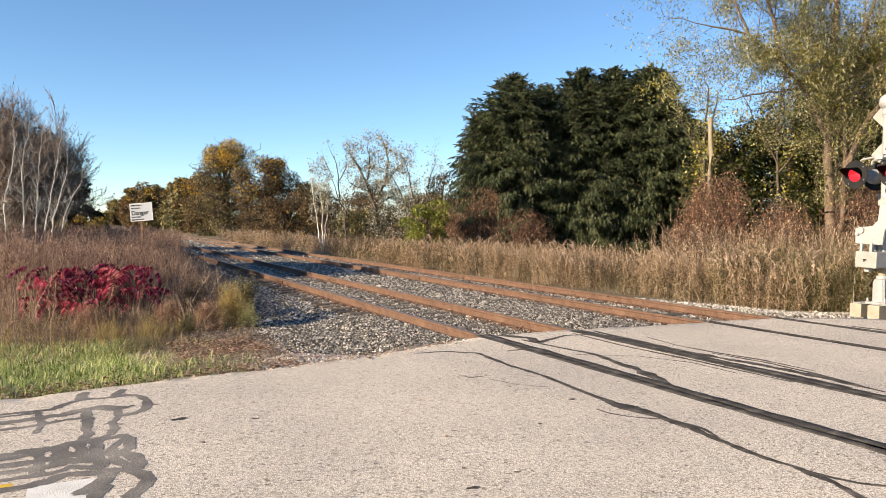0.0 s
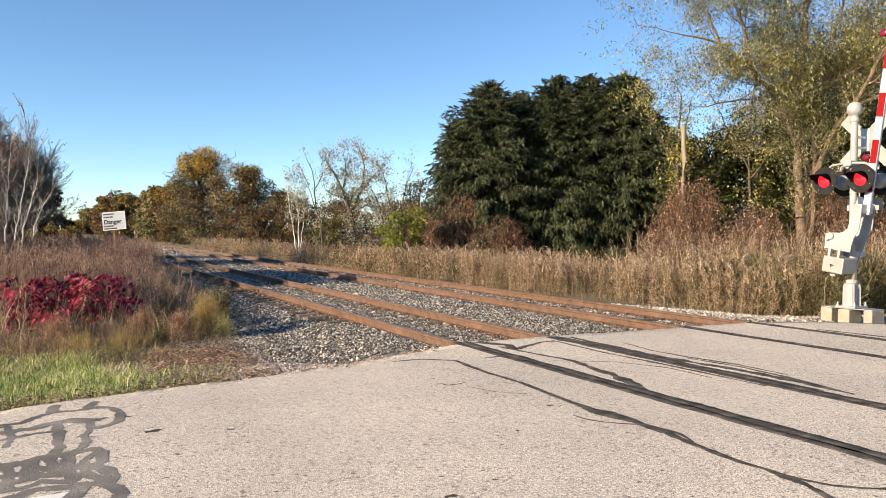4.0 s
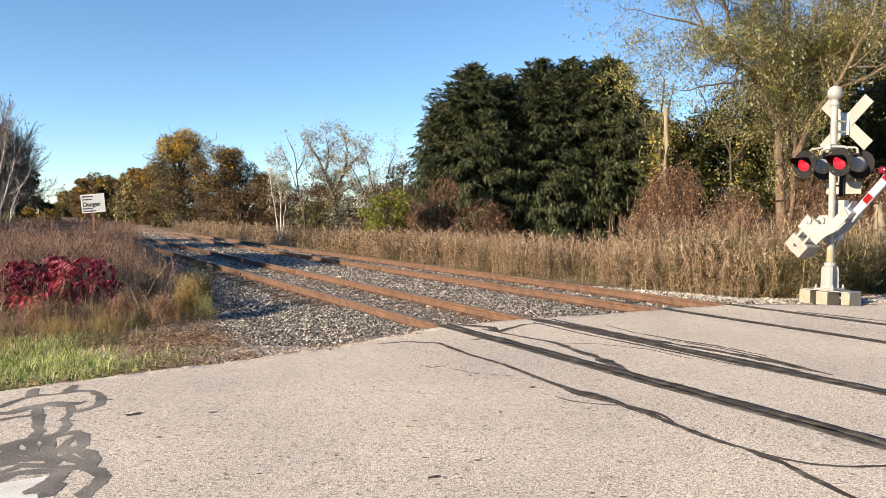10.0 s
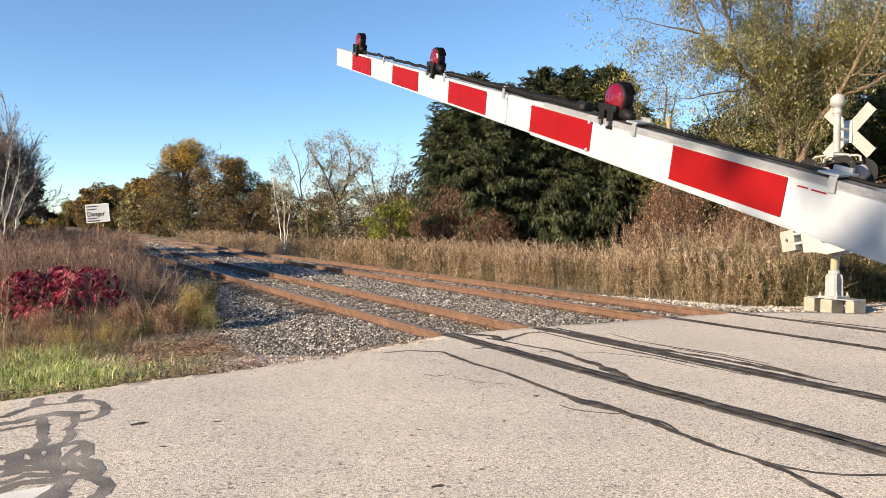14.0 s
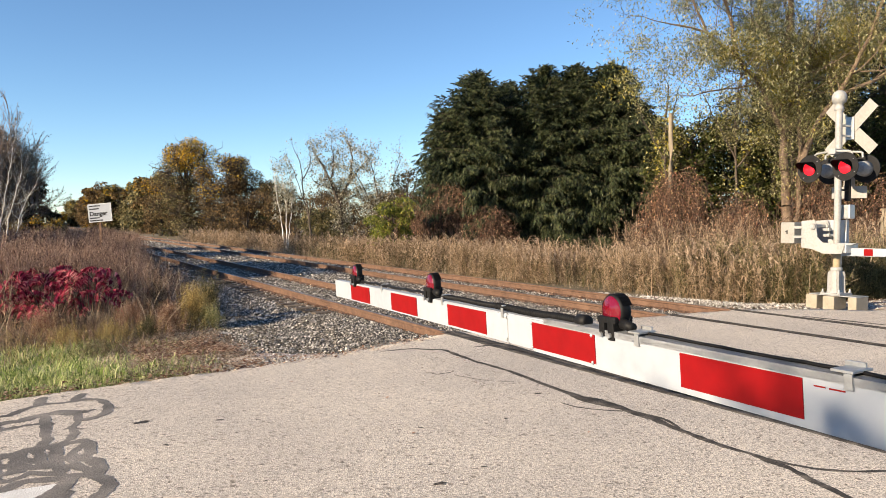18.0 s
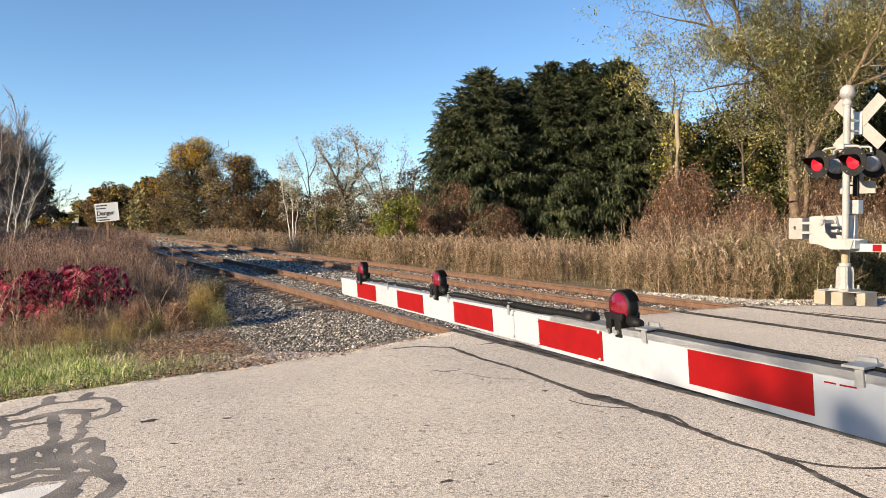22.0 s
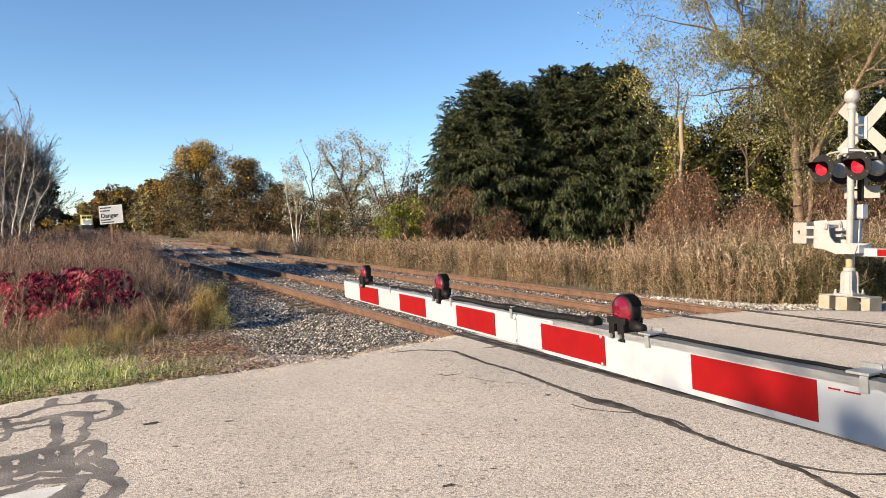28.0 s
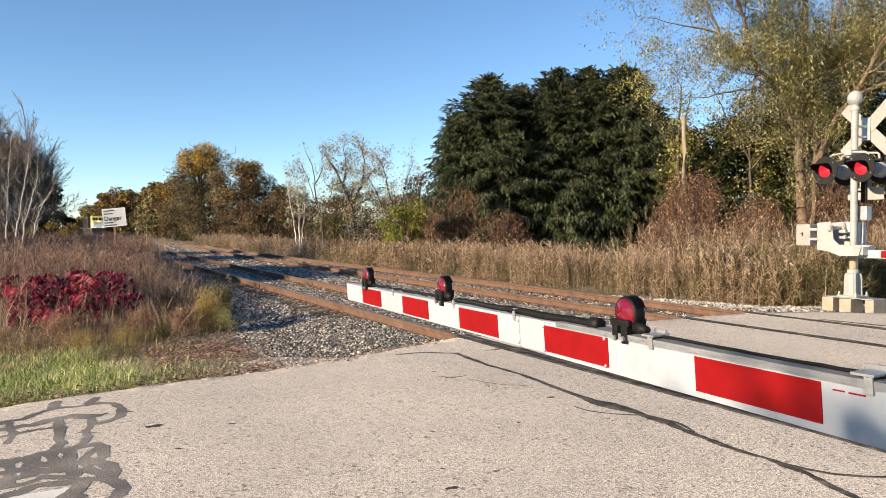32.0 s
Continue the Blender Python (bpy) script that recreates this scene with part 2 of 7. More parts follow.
M_LEAF_DARK = leaf_mat("dark_green_leaves", [(0.010, 0.014, 0.005), (0.022, 0.028, 0.009), (0.042, 0.045, 0.014), (0.075, 0.065, 0.022)])
M_LEAF_PALE = leaf_mat("pale_brown_leaves", [(0.16, 0.145, 0.095), (0.36, 0.33, 0.235), (0.58, 0.54, 0.43)], trans=0.45)
M_SUMAC = leaf_mat("crimson_leaves", [(0.09, 0.007, 0.018), (0.27, 0.018, 0.055), (0.47, 0.055, 0.11), (0.64, 0.27, 0.29)], trans=0.4, rough=0.42)
M_GRASS = leaf_mat("green_grass", [(0.07, 0.115, 0.024), (0.24, 0.325, 0.085), (0.47, 0.53, 0.19), (0.78, 0.74, 0.42)], trans=0.45)
M_DRYGRASS = leaf_mat("dry_grass", [(0.19, 0.138, 0.09), (0.37, 0.285, 0.20), (0.57, 0.465, 0.355)], trans=0.3)
M_REED = leaf_mat("straw_reeds", [(0.07, 0.050, 0.024), (0.20, 0.138, 0.080), (0.37, 0.262, 0.172), (0.56, 0.425, 0.305)], trans=0.25, rough=0.7)
M_REED_OLIVE = leaf_mat("olive_reed_blades", [(0.024, 0.025, 0.009), (0.060, 0.058, 0.022), (0.13, 0.115, 0.048), (0.29, 0.235, 0.125)], trans=0.2, rough=0.6)
M_WILLOW = leaf_mat("pale_willow_leaves", [(0.11, 0.115, 0.045), (0.25, 0.245, 0.10), (0.43, 0.405, 0.19), (0.60, 0.56, 0.33)], trans=0.45)
M_LEMON = leaf_mat("lemon_yellow_leaves", [(0.22, 0.19, 0.03), (0.40, 0.34, 0.05), (0.58, 0.47, 0.08)], trans=0.45)
M_WEED = leaf_mat("dead_weed_stalks", [(0.075, 0.044, 0.034), (0.17, 0.103, 0.078), (0.29, 0.185, 0.138), (0.48, 0.34, 0.26)], trans=0.3, rough=0.8)
M_TWIGS = leaf_mat("dark_twigs", [(0.03, 0.024, 0.02), (0.07, 0.055, 0.045), (0.14, 0.11, 0.085)], trans=0.1)
M_PLUME = leaf_mat("pale_reed_plumes", [(0.24, 0.165, 0.11), (0.42, 0.31, 0.22), (0.64, 0.51, 0.40)], trans=0.35, rough=0.8)
M_VINESTEM = leaf_mat("dry_vine_stems", [(0.045, 0.026, 0.019), (0.12, 0.072, 0.050), (0.24, 0.155, 0.11)], trans=0.05, rough=0.85)
M_BRUSH = leaf_mat("brown_brush_stems", [(0.055, 0.036, 0.024), (0.14, 0.092, 0.062), (0.27, 0.19, 0.13), (0.42, 0.32, 0.23)], trans=0.15, rough=0.8)
M_GOLD = leaf_mat("goldenrod", [(0.15, 0.105, 0.045), (0.36, 0.265, 0.105), (0.58, 0.46, 0.22)], trans=0.45)
M_LITTER = leaf_mat("fallen_leaves", [(0.09, 0.042, 0.026), (0.21, 0.105, 0.064), (0.35, 0.205, 0.135), (0.54, 0.41, 0.30)], trans=0.2, rough=0.8)
M_VINE = leaf_mat("rusty_vine_leaves", [(0.06, 0.028, 0.02), (0.16, 0.072, 0.046), (0.30, 0.14, 0.085), (0.56, 0.36, 0.22)], trans=0.25)
M_WOODPOLE = mat("weathered_pole_wood", [(0.3, (0.13, 0.105, 0.075)), (0.7, (0.28, 0.235, 0.175))], scale=4, fine=9, rough=0.9, bump=0.4)


def glass_red(name, colour, glow):
    m = bpy.data.materials.new(name)
    m.use_nodes = True
    b = m.node_tree.nodes["Principled BSDF"]
    b.inputs["Base Color"].default_value = (*colour, 1)
    b.inputs["Roughness"].default_value = 0.12
    b.inputs["Coat Weight"].default_value = 0.6
    b.inputs["Emission Color"].default_value = (1.0, 0.015, 0.03, 1)
    b.inputs["Emission Strength"].default_value = glow
    tex = m.node_tree.nodes.new("ShaderNodeTexVoronoi")
    tex.inputs["Scale"].default_value = 60
    co = m.node_tree.nodes.new("ShaderNodeTexCoord")
    bp = m.node_tree.nodes.new("ShaderNodeBump")
    bp.inputs["Strength"].default_value = 0.25
    bp.inputs["Distance"].default_value = 0.01
    m.node_tree.links.new(co.outputs["Object"], tex.inputs["Vector"])
    m.node_tree.links.new(tex.outputs["Distance"], bp.inputs["Height"])
    m.node_tree.links.new(bp.outputs["Normal"], b.inputs["Normal"])
    return m


M_LENS_LIT = glass_red("lit_red_lens", (0.42, 0.008, 0.015), 0.75)
# unlit lens: the weak emission stands in for sunlight coming through the glass
M_LENS = glass_red("sun_glow_red_lens", (0.11, 0.001, 0.010), 0.025)


# ---- building helpers ----
def part(name, bm, material, parent, label="", smooth=False):
    me = bpy.data.meshes.new(name)
    bm.normal_update()
    bm.to_mesh(me)
    bm.free()
    me.materials.append(material)
    if smooth:
        me.polygons.foreach_set("use_smooth", [True] * len(me.polygons))
    ob = new(name, me)
    ob.parent = parent
    if label:
        tagged(ob, label)
    return ob


def thing(name, label, category, group="", kind="", at=(0, 0, 0), rz=0):
    ob = new(name)
    ob.empty_display_size = 0.2
    ob.matrix_basis = pose(*at, 0, 0, rz)
    return tagged(ob, label, category, group, kind)


def soup(name, V, F, material, parent=None, smooth=False):
    """A mesh from arrays of corners and of triangles or quads."""
    V, F = np.asarray(V, dtype=np.float32), np.asarray(F, dtype=np.int32)
    me = bpy.data.meshes.new(name)
    me.vertices.add(len(V))
    me.vertices.foreach_set("co", V.ravel())
    k = F.shape[1]
    me.loops.add(F.size)
    me.loops.foreach_set("vertex_index", F.ravel())
    me.polygons.add(len(F))
    me.polygons.foreach_set("loop_start", np.arange(0, F.size, k, dtype=np.int32))
    me.update(calc_edges=True)
    me.validate()
    me.materials.append(material)
    if smooth:
        me.polygons.foreach_set("use_smooth", [True] * len(me.polygons))
    ob = new(name, me)
    if parent:
        ob.parent = parent
    return ob


def box(bm, c, s, bevel=0.0, rot=None):
    g = bmesh.ops.create_cube(bm, size=1.0, matrix=Matrix.Translation(c) @ (rot if rot else Matrix()) @ Matrix.Diagonal((*s, 1)))
    if bevel:
        es = list({e for v in g["verts"] for e in v.link_edges})
        bmesh.ops.bevel(bm, geom=es, offset=bevel, segments=2, affect="EDGES", profile=0.7)
    return bm


def cyl(bm, a, b, r0, r1=None, seg=16, caps=True):
    a, b = Vector(a), Vector(b)
    d = b - a
    m = Matrix.Translation((a + b) / 2) @ d.to_track_quat("Z", "Y").to_matrix().to_4x4()
    bmesh.ops.create_cone(bm, cap_ends=caps, segments=seg, radius1=r0, radius2=r0 if r1 is None else r1, depth=d.length, matrix=m)
    return bm


def lathe(bm, prof, m=Matrix(), seg=24):
    """A turned shape about local z from (radius, height) pairs."""
    rings = []
    for r, z in prof:
        rings.append([bm.verts.new(m @ Vector((r * math.cos(2 * math.pi * i / seg), r * math.sin(2 * math.pi * i / seg), z))) for i in range(seg)])
    for a, b in zip(rings, rings[1:]):
        for i in range(seg):
            bm.faces.new((a[i], a[(i + 1) % seg], b[(i + 1) % seg], b[i]))
    for ring, flip in ((rings[0], True), (rings[-1], False)):
        bm.faces.new(ring[::-1] if flip else ring)
    return bm


def plate(bm, poly, thick, m=Matrix()):
    """An extruded polygon: local xy outline, thickness along z."""
    lo = [bm.verts.new(m @ Vector((x, y, -thick / 2))) for x, y in poly]
    hi = [bm.verts.new(m @ Vector((x, y, thick / 2))) for x, y in poly]
    n = len(poly)
    bm.faces.new(lo[::-1])
    bm.faces.new(hi)
    for i in range(n):
        bm.faces.new((lo[i], lo[(i + 1) % n], hi[(i + 1) % n], hi[i]))
    return bm


def tube(bm, pts, r, seg=8):
    """A round tube along points; r a number or one per point."""
    pts = [Vector(p) for p in pts]
    rs = r if isinstance(r, (list, tuple)) else [r] * len(pts)
    rings = []
    for i, p in enumerate(pts):
        d = (pts[min(i + 1, len(pts) - 1)] - pts[max(i - 1, 0)]).normalized()
        q = d.to_track_quat("Z", "Y").to_matrix()
        rings.append([bm.verts.new(p + q @ Vector((rs[i] * math.cos(2 * math.pi * k / seg), rs[i] * math.sin(2 * math.pi * k / seg), 0))) for k in range(seg)])
    for a, b in zip(rings, rings[1:]):
        for k in range(seg):
            bm.faces.new((a[k], a[(k + 1) % seg], b[(k + 1) % seg], b[k]))
    bm.faces.new(rings[0][::-1])
    bm.faces.new(rings[-1])
    return bm


RNG = np.random.default_rng(7)


def scatter(tv, tf, P, yaw, tilt, scale, roll=None, stretch=None):
    """Copies of one small shape (tv corners, tf faces) at points P, leaned by tilt and turned by yaw."""
    tv, tf, P = np.asarray(tv, float), np.asarray(tf), np.asarray(P, float)
    n = len(P)
    V = tv[None] * (np.asarray(scale, float).reshape(n, 1, 1) if stretch is None else np.asarray(scale, float).reshape(n, 1, 1) * np.asarray(stretch, float).reshape(n, 1, 3))
    if roll is not None:
        c, s = np.cos(roll)[:, None], np.sin(roll)[:, None]
        x, y = V[..., 0] * c - V[..., 1] * s, V[..., 0] * s + V[..., 1] * c
        V = np.stack([x, y, V[..., 2]], -1)
    c, s = np.cos(tilt)[:, None], np.sin(tilt)[:, None]
    y, z = V[..., 1] * c - V[..., 2] * s, V[..., 1] * s + V[..., 2] * c
    V = np.stack([V[..., 0], y, z], -1)
    c, s = np.cos(yaw)[:, None], np.sin(yaw)[:, None]
    x, y = V[..., 0] * c - V[..., 1] * s, V[..., 0] * s + V[..., 1] * c
    V = np.stack([x, y, V[..., 2]], -1) + P[:, None]
    F = tf[None] + (np.arange(n) * len(tv))[:, None, None]
    return V.reshape(-1, 3), F.reshape(-1, tf.shape[1])


def merged(*pairs):
    V, F, o = [], [], 0
    for v, f in pairs:
        V.append(v)
        F.append(f + o)
        o += len(v)
    return np.concatenate(V), np.concatenate(F)


LEAF_V = [(0, 0, 0), (0.32, 0.5, 0.08), (0, 1.0, -0.05), (-0.32, 0.5, 0.08)]
LEAF_F = [(0, 1, 2), (0, 2, 3)]
SLIM_V = [(0, 0, 0), (0.16, 0.4, 0.05), (0, 1.0, -0.18), (-0.16, 0.4, 0.05)]
BLADE_V = np.array([(-0.022, 0, 0), (0.022, 0, 0), (-0.018, 0.12, 0.56), (0.018, 0.12, 0.56), (0, 0.60, 0.86)])
BLADE_F = [(0, 1, 3), (0, 3, 2), (2, 3, 4)]
# broken stones, sunk in the bed: a facetted top on four skirts
STONE_F = [(0, 1, 4), (1, 2, 4), (2, 3, 4), (3, 0, 4)]
STONE_V = [(1.05, 0.1, -0.35), (0.1, 0.95, -0.45), (-1.0, -0.15, -0.3), (-0.1, -1.0, -0.4), (0.22, 0.12, 0.62)]


def leaves_at(P, size, tv=LEAF_V, tf=LEAF_F, droop=0.3):
    n = len(P)
    return scatter(tv, tf, P, RNG.uniform(0, 6.283, n), RNG.normal(-droop, 0.7, n), size * RNG.uniform(0.6, 1.35, n), roll=RNG.uniform(-0.8, 0.8, n))


def tubes_np(segs, sides=5):
    """Tapered prisms from (n, 8) rows: start xyz, end xyz, r0, r1."""
    S = np.asarray(segs, float)
    a, b, r0, r1 = S[:, :3], S[:, 3:6], S[:, 6:7], S[:, 7:8]
    d = b - a
    d /= np.maximum(np.linalg.norm(d, axis=1, keepdims=True), 1e-9)
    up = np.where(np.abs(d[:, 2:3]) > 0.9, [[1.0, 0, 0]], [[0, 0, 1.0]])
    u = np.cross(up, d)
    u /= np.linalg.norm(u, axis=1, keepdims=True)
    w = np.cross(d, u)
    V = []
    for base, r in ((a, r0), (b, r1)):
        for k in range(sides):
            t = 2 * math.pi * k / sides
            V.append(base + r * (u * math.cos(t) + w * math.sin(t)))
    V = np.stack(V, 1)
    F = np.array([(k, (k + 1) % sides, sides + (k + 1) % sides, sides + k) for k in range(sides)])
    F = F[None] + (np.arange(len(S)) * 2 * sides)[:, None, None]
    return V.reshape(-1, 3), F.reshape(-1, 4)


def grow(rng, start, direction, length, radius, depth, segs, tips, bend=0.18, rise=0.12, kids=(2, 4), shrink=0.68, spread=0.75, steps=4, tip_from=1):
    """A limb with side limbs, as tapered pieces; the thin ends are gathered in tips."""
    p, d = np.array(start, float), np.array(direction, float)
    d /= np.linalg.norm(d)
    n = steps
    pts = [p.copy()]
    for i in range(n):
        d = d + rng.normal(0, bend, 3) + np.array([0, 0, rise])
        d /= np.linalg.norm(d)
        q = p + d * length / n
        ra, rb = radius * (1 - 0.62 * i / n), radius * (1 - 0.62 * (i + 1) / n)
        segs.append((*p, *q, ra, rb))
        p = q
        pts.append(p.copy())
        if depth <= tip_from:
            tips.append((*p, *d))
    if depth <= 0:
        return
    for i in range(rng.integers(kids[0], kids[1] + 1)):
        f = rng.uniform(0.35, 1.0)
        k = min(n - 1, int(f * n))
        q = pts[k] + (pts[k + 1] - pts[k]) * (f * n - k)
        nd = d + rng.normal(0, spread, 3)
        nd[2] += 0.15
        grow(rng, q, nd, length * shrink * rng.uniform(0.7, 1.15), radius * (1 - 0.62 * f) * 0.7, depth - 1, segs, tips, bend, rise, kids, shrink, spread, max(2, steps - 1), tip_from)
    grow(rng, p, d + rng.normal(0, spread * 0.4, 3), length * shrink, radius * 0.38, depth - 1, segs, tips, bend, rise, kids, shrink, spread, max(2, steps - 1), tip_from)

# ---- ground, road and tracks ----
EDGE = [(-80, 7.3), (-0.3, 7.38), (1.9, 7.79), (3.5, 8.18), (4.5, 8.62), (5.1, 8.92), (9.0, 8.78), (10.9, 8.72), (11.8, 8.25), (12.7, 7.45), (80, 7.3)]
RAILS = (5.052, 6.557, 9.198, 10.703)
TRACKS = (5.805, 9.95)


def edge_y(x):
    return float(np.interp(x, [e[0] for e in EDGE], [e[1] for e in EDGE]))


def smooth01(t):
    t = np.clip(t, 0, 1)
    return t * t * (3 - 2 * t)


def ground_z(x, y):
    x, y = np.asarray(x, float), np.asarray(y, float)
    e = np.interp(x, [a[0] for a in EDGE], [a[1] for a in EDGE])
    d = np.where(y > 2, y - e, -4.4 - y)
    z = -0.035 - 0.27 * smooth01(d / 3.5)
    z = z + 0.10 * np.sin(x * 0.31 + 1) * np.sin(y * 0.23) * smooth01((np.abs(d) - 2) / 8) * smooth01((np.abs(x - 7.9) - 6) / 6)
    bank = (1 - smooth01((np.abs(x - 7.9) - 4.6) / 1.2)) * smooth01(d / 1.0)
    z = z * (1 - bank) + (-0.26) * bank
    return np.where(d < 0, -0.10, z)


def make_ground():
    def axis(c, fine, near, far):
        a = list(np.arange(-near, near + 1e-6, fine))
        v, s = near, fine
        while v < far:
            s *= 1.35
            v += s
            a = [-v] + a + [v]
        return np.array(a) + c
    X, Y = axis(4, 0.45, 22, 3500), axis(18, 0.45, 24, 3500)
    gx, gy = np.meshgrid(X, Y, indexing="ij")
    gz = ground_z(gx, gy)
    V = np.stack([gx, gy, gz], -1).reshape(-1, 3)
    n, m = len(X), len(Y)
    i, j = np.meshgrid(np.arange(n - 1), np.arange(m - 1), indexing="ij")
    a = (i * m + j).ravel()
    F = np.stack([a, a + m, a + m + 1, a + 1], 1)
    tagged(soup("ground", V, F, M_SOIL, smooth=True), "brown autumn field soil beside the railway", "ground", kind="structure")


def make_road():
    rng = np.random.default_rng(3)
    xs = np.concatenate([np.arange(-80, -8, 4.0), np.arange(-8, 16, 0.08), np.arange(16, 81, 4.0)])
    rows = 14
    V, F = [], []
    for i, x in enumerate(xs):
        e = edge_y(x) + (rng.normal(0, 0.018) + 0.03 * math.sin(x * 2.1) + 0.02 * math.sin(x * 5.3 + 1) if abs(x - 4) < 13 else 0)
        for j in range(rows):
            V.append((x, -4.4 + (e + 4.4) * (1 - (1 - j / (rows - 1)) ** 1.6), 0.0))
        V.append((x, e + 0.05, -0.09))
        V.append((x, e + 0.06, -0.3))
    k = rows + 2
    for i in range(len(xs) - 1):
        for j in range(k - 1):
            a = i * k + j
            F.append((a, a + k, a + k + 1, a + 1))
    return tagged(soup("road", V, F, M_ROAD), "sunlit beige chip-sealed country road crossing the rails", "road", kind="structure")


def ribbon(name, pts, widths, parent, material, z=0.004, label="", jag=0.25, seed=0, step=0.05):
    """A flat uneven strip of poured seal along a line on the road."""
    rng = np.random.default_rng(seed)
    P = np.array(pts, float)
    s = np.concatenate([[0], np.cumsum(np.linalg.norm(np.diff(P, axis=0), axis=1))])
    n = max(4, int(s[-1] / step))
    u = np.linspace(0, s[-1], n)
    # rounded through the corners
    x, y = np.interp(u, s, P[:, 0]), np.interp(u, s, P[:, 1])
    ker = np.ones(5) / 5
    if n > 12:
        x[2:-2], y[2:-2] = np.convolve(x, ker, "valid"), np.convolve(y, ker, "valid")
    w = np.interp(u, s, widths)
    nz = np.convolve(rng.normal(0, 1, n + 6), np.ones(7) / 2.6, "valid")
    nz2 = np.convolve(rng.normal(0, 1, n + 6), np.ones(7) / 2.6, "valid")
    tx, ty = np.gradient(x), np.gradient(y)
    ln = np.hypot(tx, ty) + 1e-9
    nx, ny = -ty / ln, tx / ln
    a, b = w / 2 * (1 + jag * nz), w / 2 * (1 + jag * nz2)
    V = np.concatenate([np.stack([x + nx * a, y + ny * a, np.full(n, z)], 1), np.stack([x - nx * b, y - ny * b, np.full(n, z)], 1),
                        np.stack([x + nx * (a + .003), y + ny * (a + .003), np.full(n, 0.0003)], 1), np.stack([x - nx * (b + .003), y - ny * (b + .003), np.full(n, 0.0003)], 1)])
    i = np.arange(n - 1)
    F = np.concatenate([np.stack([i, i + n, i + n + 1, i + 1], 1), np.stack([i + 2 * n, i, i + 1, i + 1 + 2 * n], 1), np.stack([i + n, i + 3 * n, i + 3 * n + 1, i + n + 1], 1)])
    ob = soup(name, V, F, material, parent)
    return tagged(ob, label) if label else ob


# centre lines of the looping crack seal near the stop bar, with the width of each
SWIRLS = (
    (0.08, [(-0.44, 6.77), (-0.22, 6.78), (-0.15, 6.9), (-0.05, 7.01), (0.04, 7.06), (0.18, 7.04), (0.36, 7.09)]),
    (0.09, [(0.36, 7.09), (0.46, 7.01), (0.51, 6.83), (0.51, 6.65), (0.46, 6.47), (0.39, 6.38), (0.32, 6.35)]),
    (0.1, [(-0.01, 7.08), (0.03, 7.32)]),
    (0.1, [(0.27, 7.07), (0.34, 7.31)]),
    (0.13, [(-0.42, 6.49), (-0.22, 6.55), (-0.14, 6.54), (-0.05, 6.62), (0.04, 6.67), (0.15, 6.71), (0.31, 6.62)]),
    (0.05, [(0.09, 6.67), (0.21, 6.57), (0.33, 6.61), (0.38, 6.65)]),
    (0.07, [(-0.35, 6.28), (-0.21, 6.34), (-0.11, 6.38), (-0.0, 6.38), (0.07, 6.35)]),
    (0.09, [(0.04, 6.67), (0.04, 6.32), (0.03, 6.04), (0.05, 5.88), (-0.0, 5.73), (-0.1, 5.65), (-0.19, 5.62), (-0.37, 5.63)]),
    (0.07, [(0.27, 6.64), (0.26, 6.32), (0.21, 6.14), (0.23, 5.99), (0.18, 5.81), (0.09, 5.71), (-0.0, 5.69)]),
    (0.05, [(0.18, 6.13), (0.29, 6.07)]),
    (0.1, [(-0.36, 5.5), (-0.19, 5.6), (-0.08, 5.7), (0.03, 5.69), (0.14, 5.7), (0.26, 5.74), (0.3, 5.64), (0.29, 5.41), (0.24, 5.3)]),
    (0.12, [(-0.35, 5.34), (-0.18, 5.36), (-0.08, 5.43), (0.03, 5.33), (0.13, 5.36), (0.24, 5.32), (0.31, 5.22), (0.33, 5.09), (0.3, 4.94)]),
    (0.1, [(-0.32, 5.19), (-0.18, 5.2), (-0.12, 5.33), (-0.03, 5.24), (0.08, 5.2), (0.17, 5.17), (0.25, 5.05), (0.31, 4.94)]),
    (0.1, [(-0.03, 5.67), (-0.0, 5.44), (0.01, 5.26)]),
    (0.1, [(0.1, 5.65), (0.08, 5.39), (0.09, 5.21), (0.12, 5.08)]),
    (0.12, [(-0.12, 5.63), (-0.13, 5.42), (-0.14, 5.22)]),
    (0.07, [(0.25, 5.62), (0.19, 5.46), (0.18, 5.25), (0.21, 5.07)]),
    (0.11, [(-0.3, 4.85), (-0.17, 4.91), (-0.11, 4.98), (-0.02, 4.97), (0.08, 4.95), (0.17, 4.97), (0.26, 4.92), (0.33, 4.81), (0.35, 4.69), (0.32, 4.57), (0.28, 4.51), (0.24, 4.43)]),
    (0.12, [(0.0, 4.62), (0.08, 4.74), (0.12, 4.79), (0.17, 4.94)]),
    (0.12, [(0.11, 4.65), (0.06, 4.53)]),
    (0.08, [(-0.31, 5.04), (-0.17, 5.05), (-0.11, 5.09), (-0.06, 5.14), (0.07, 5.06), (0.12, 5.0)]),
    (0.09, [(-0.28, 5.59), (-0.24, 5.36), (-0.25, 5.09)]),
    (0.06, [(-0.31, 6.7), (-0.27, 6.32), (-0.3, 6.07)]),
)


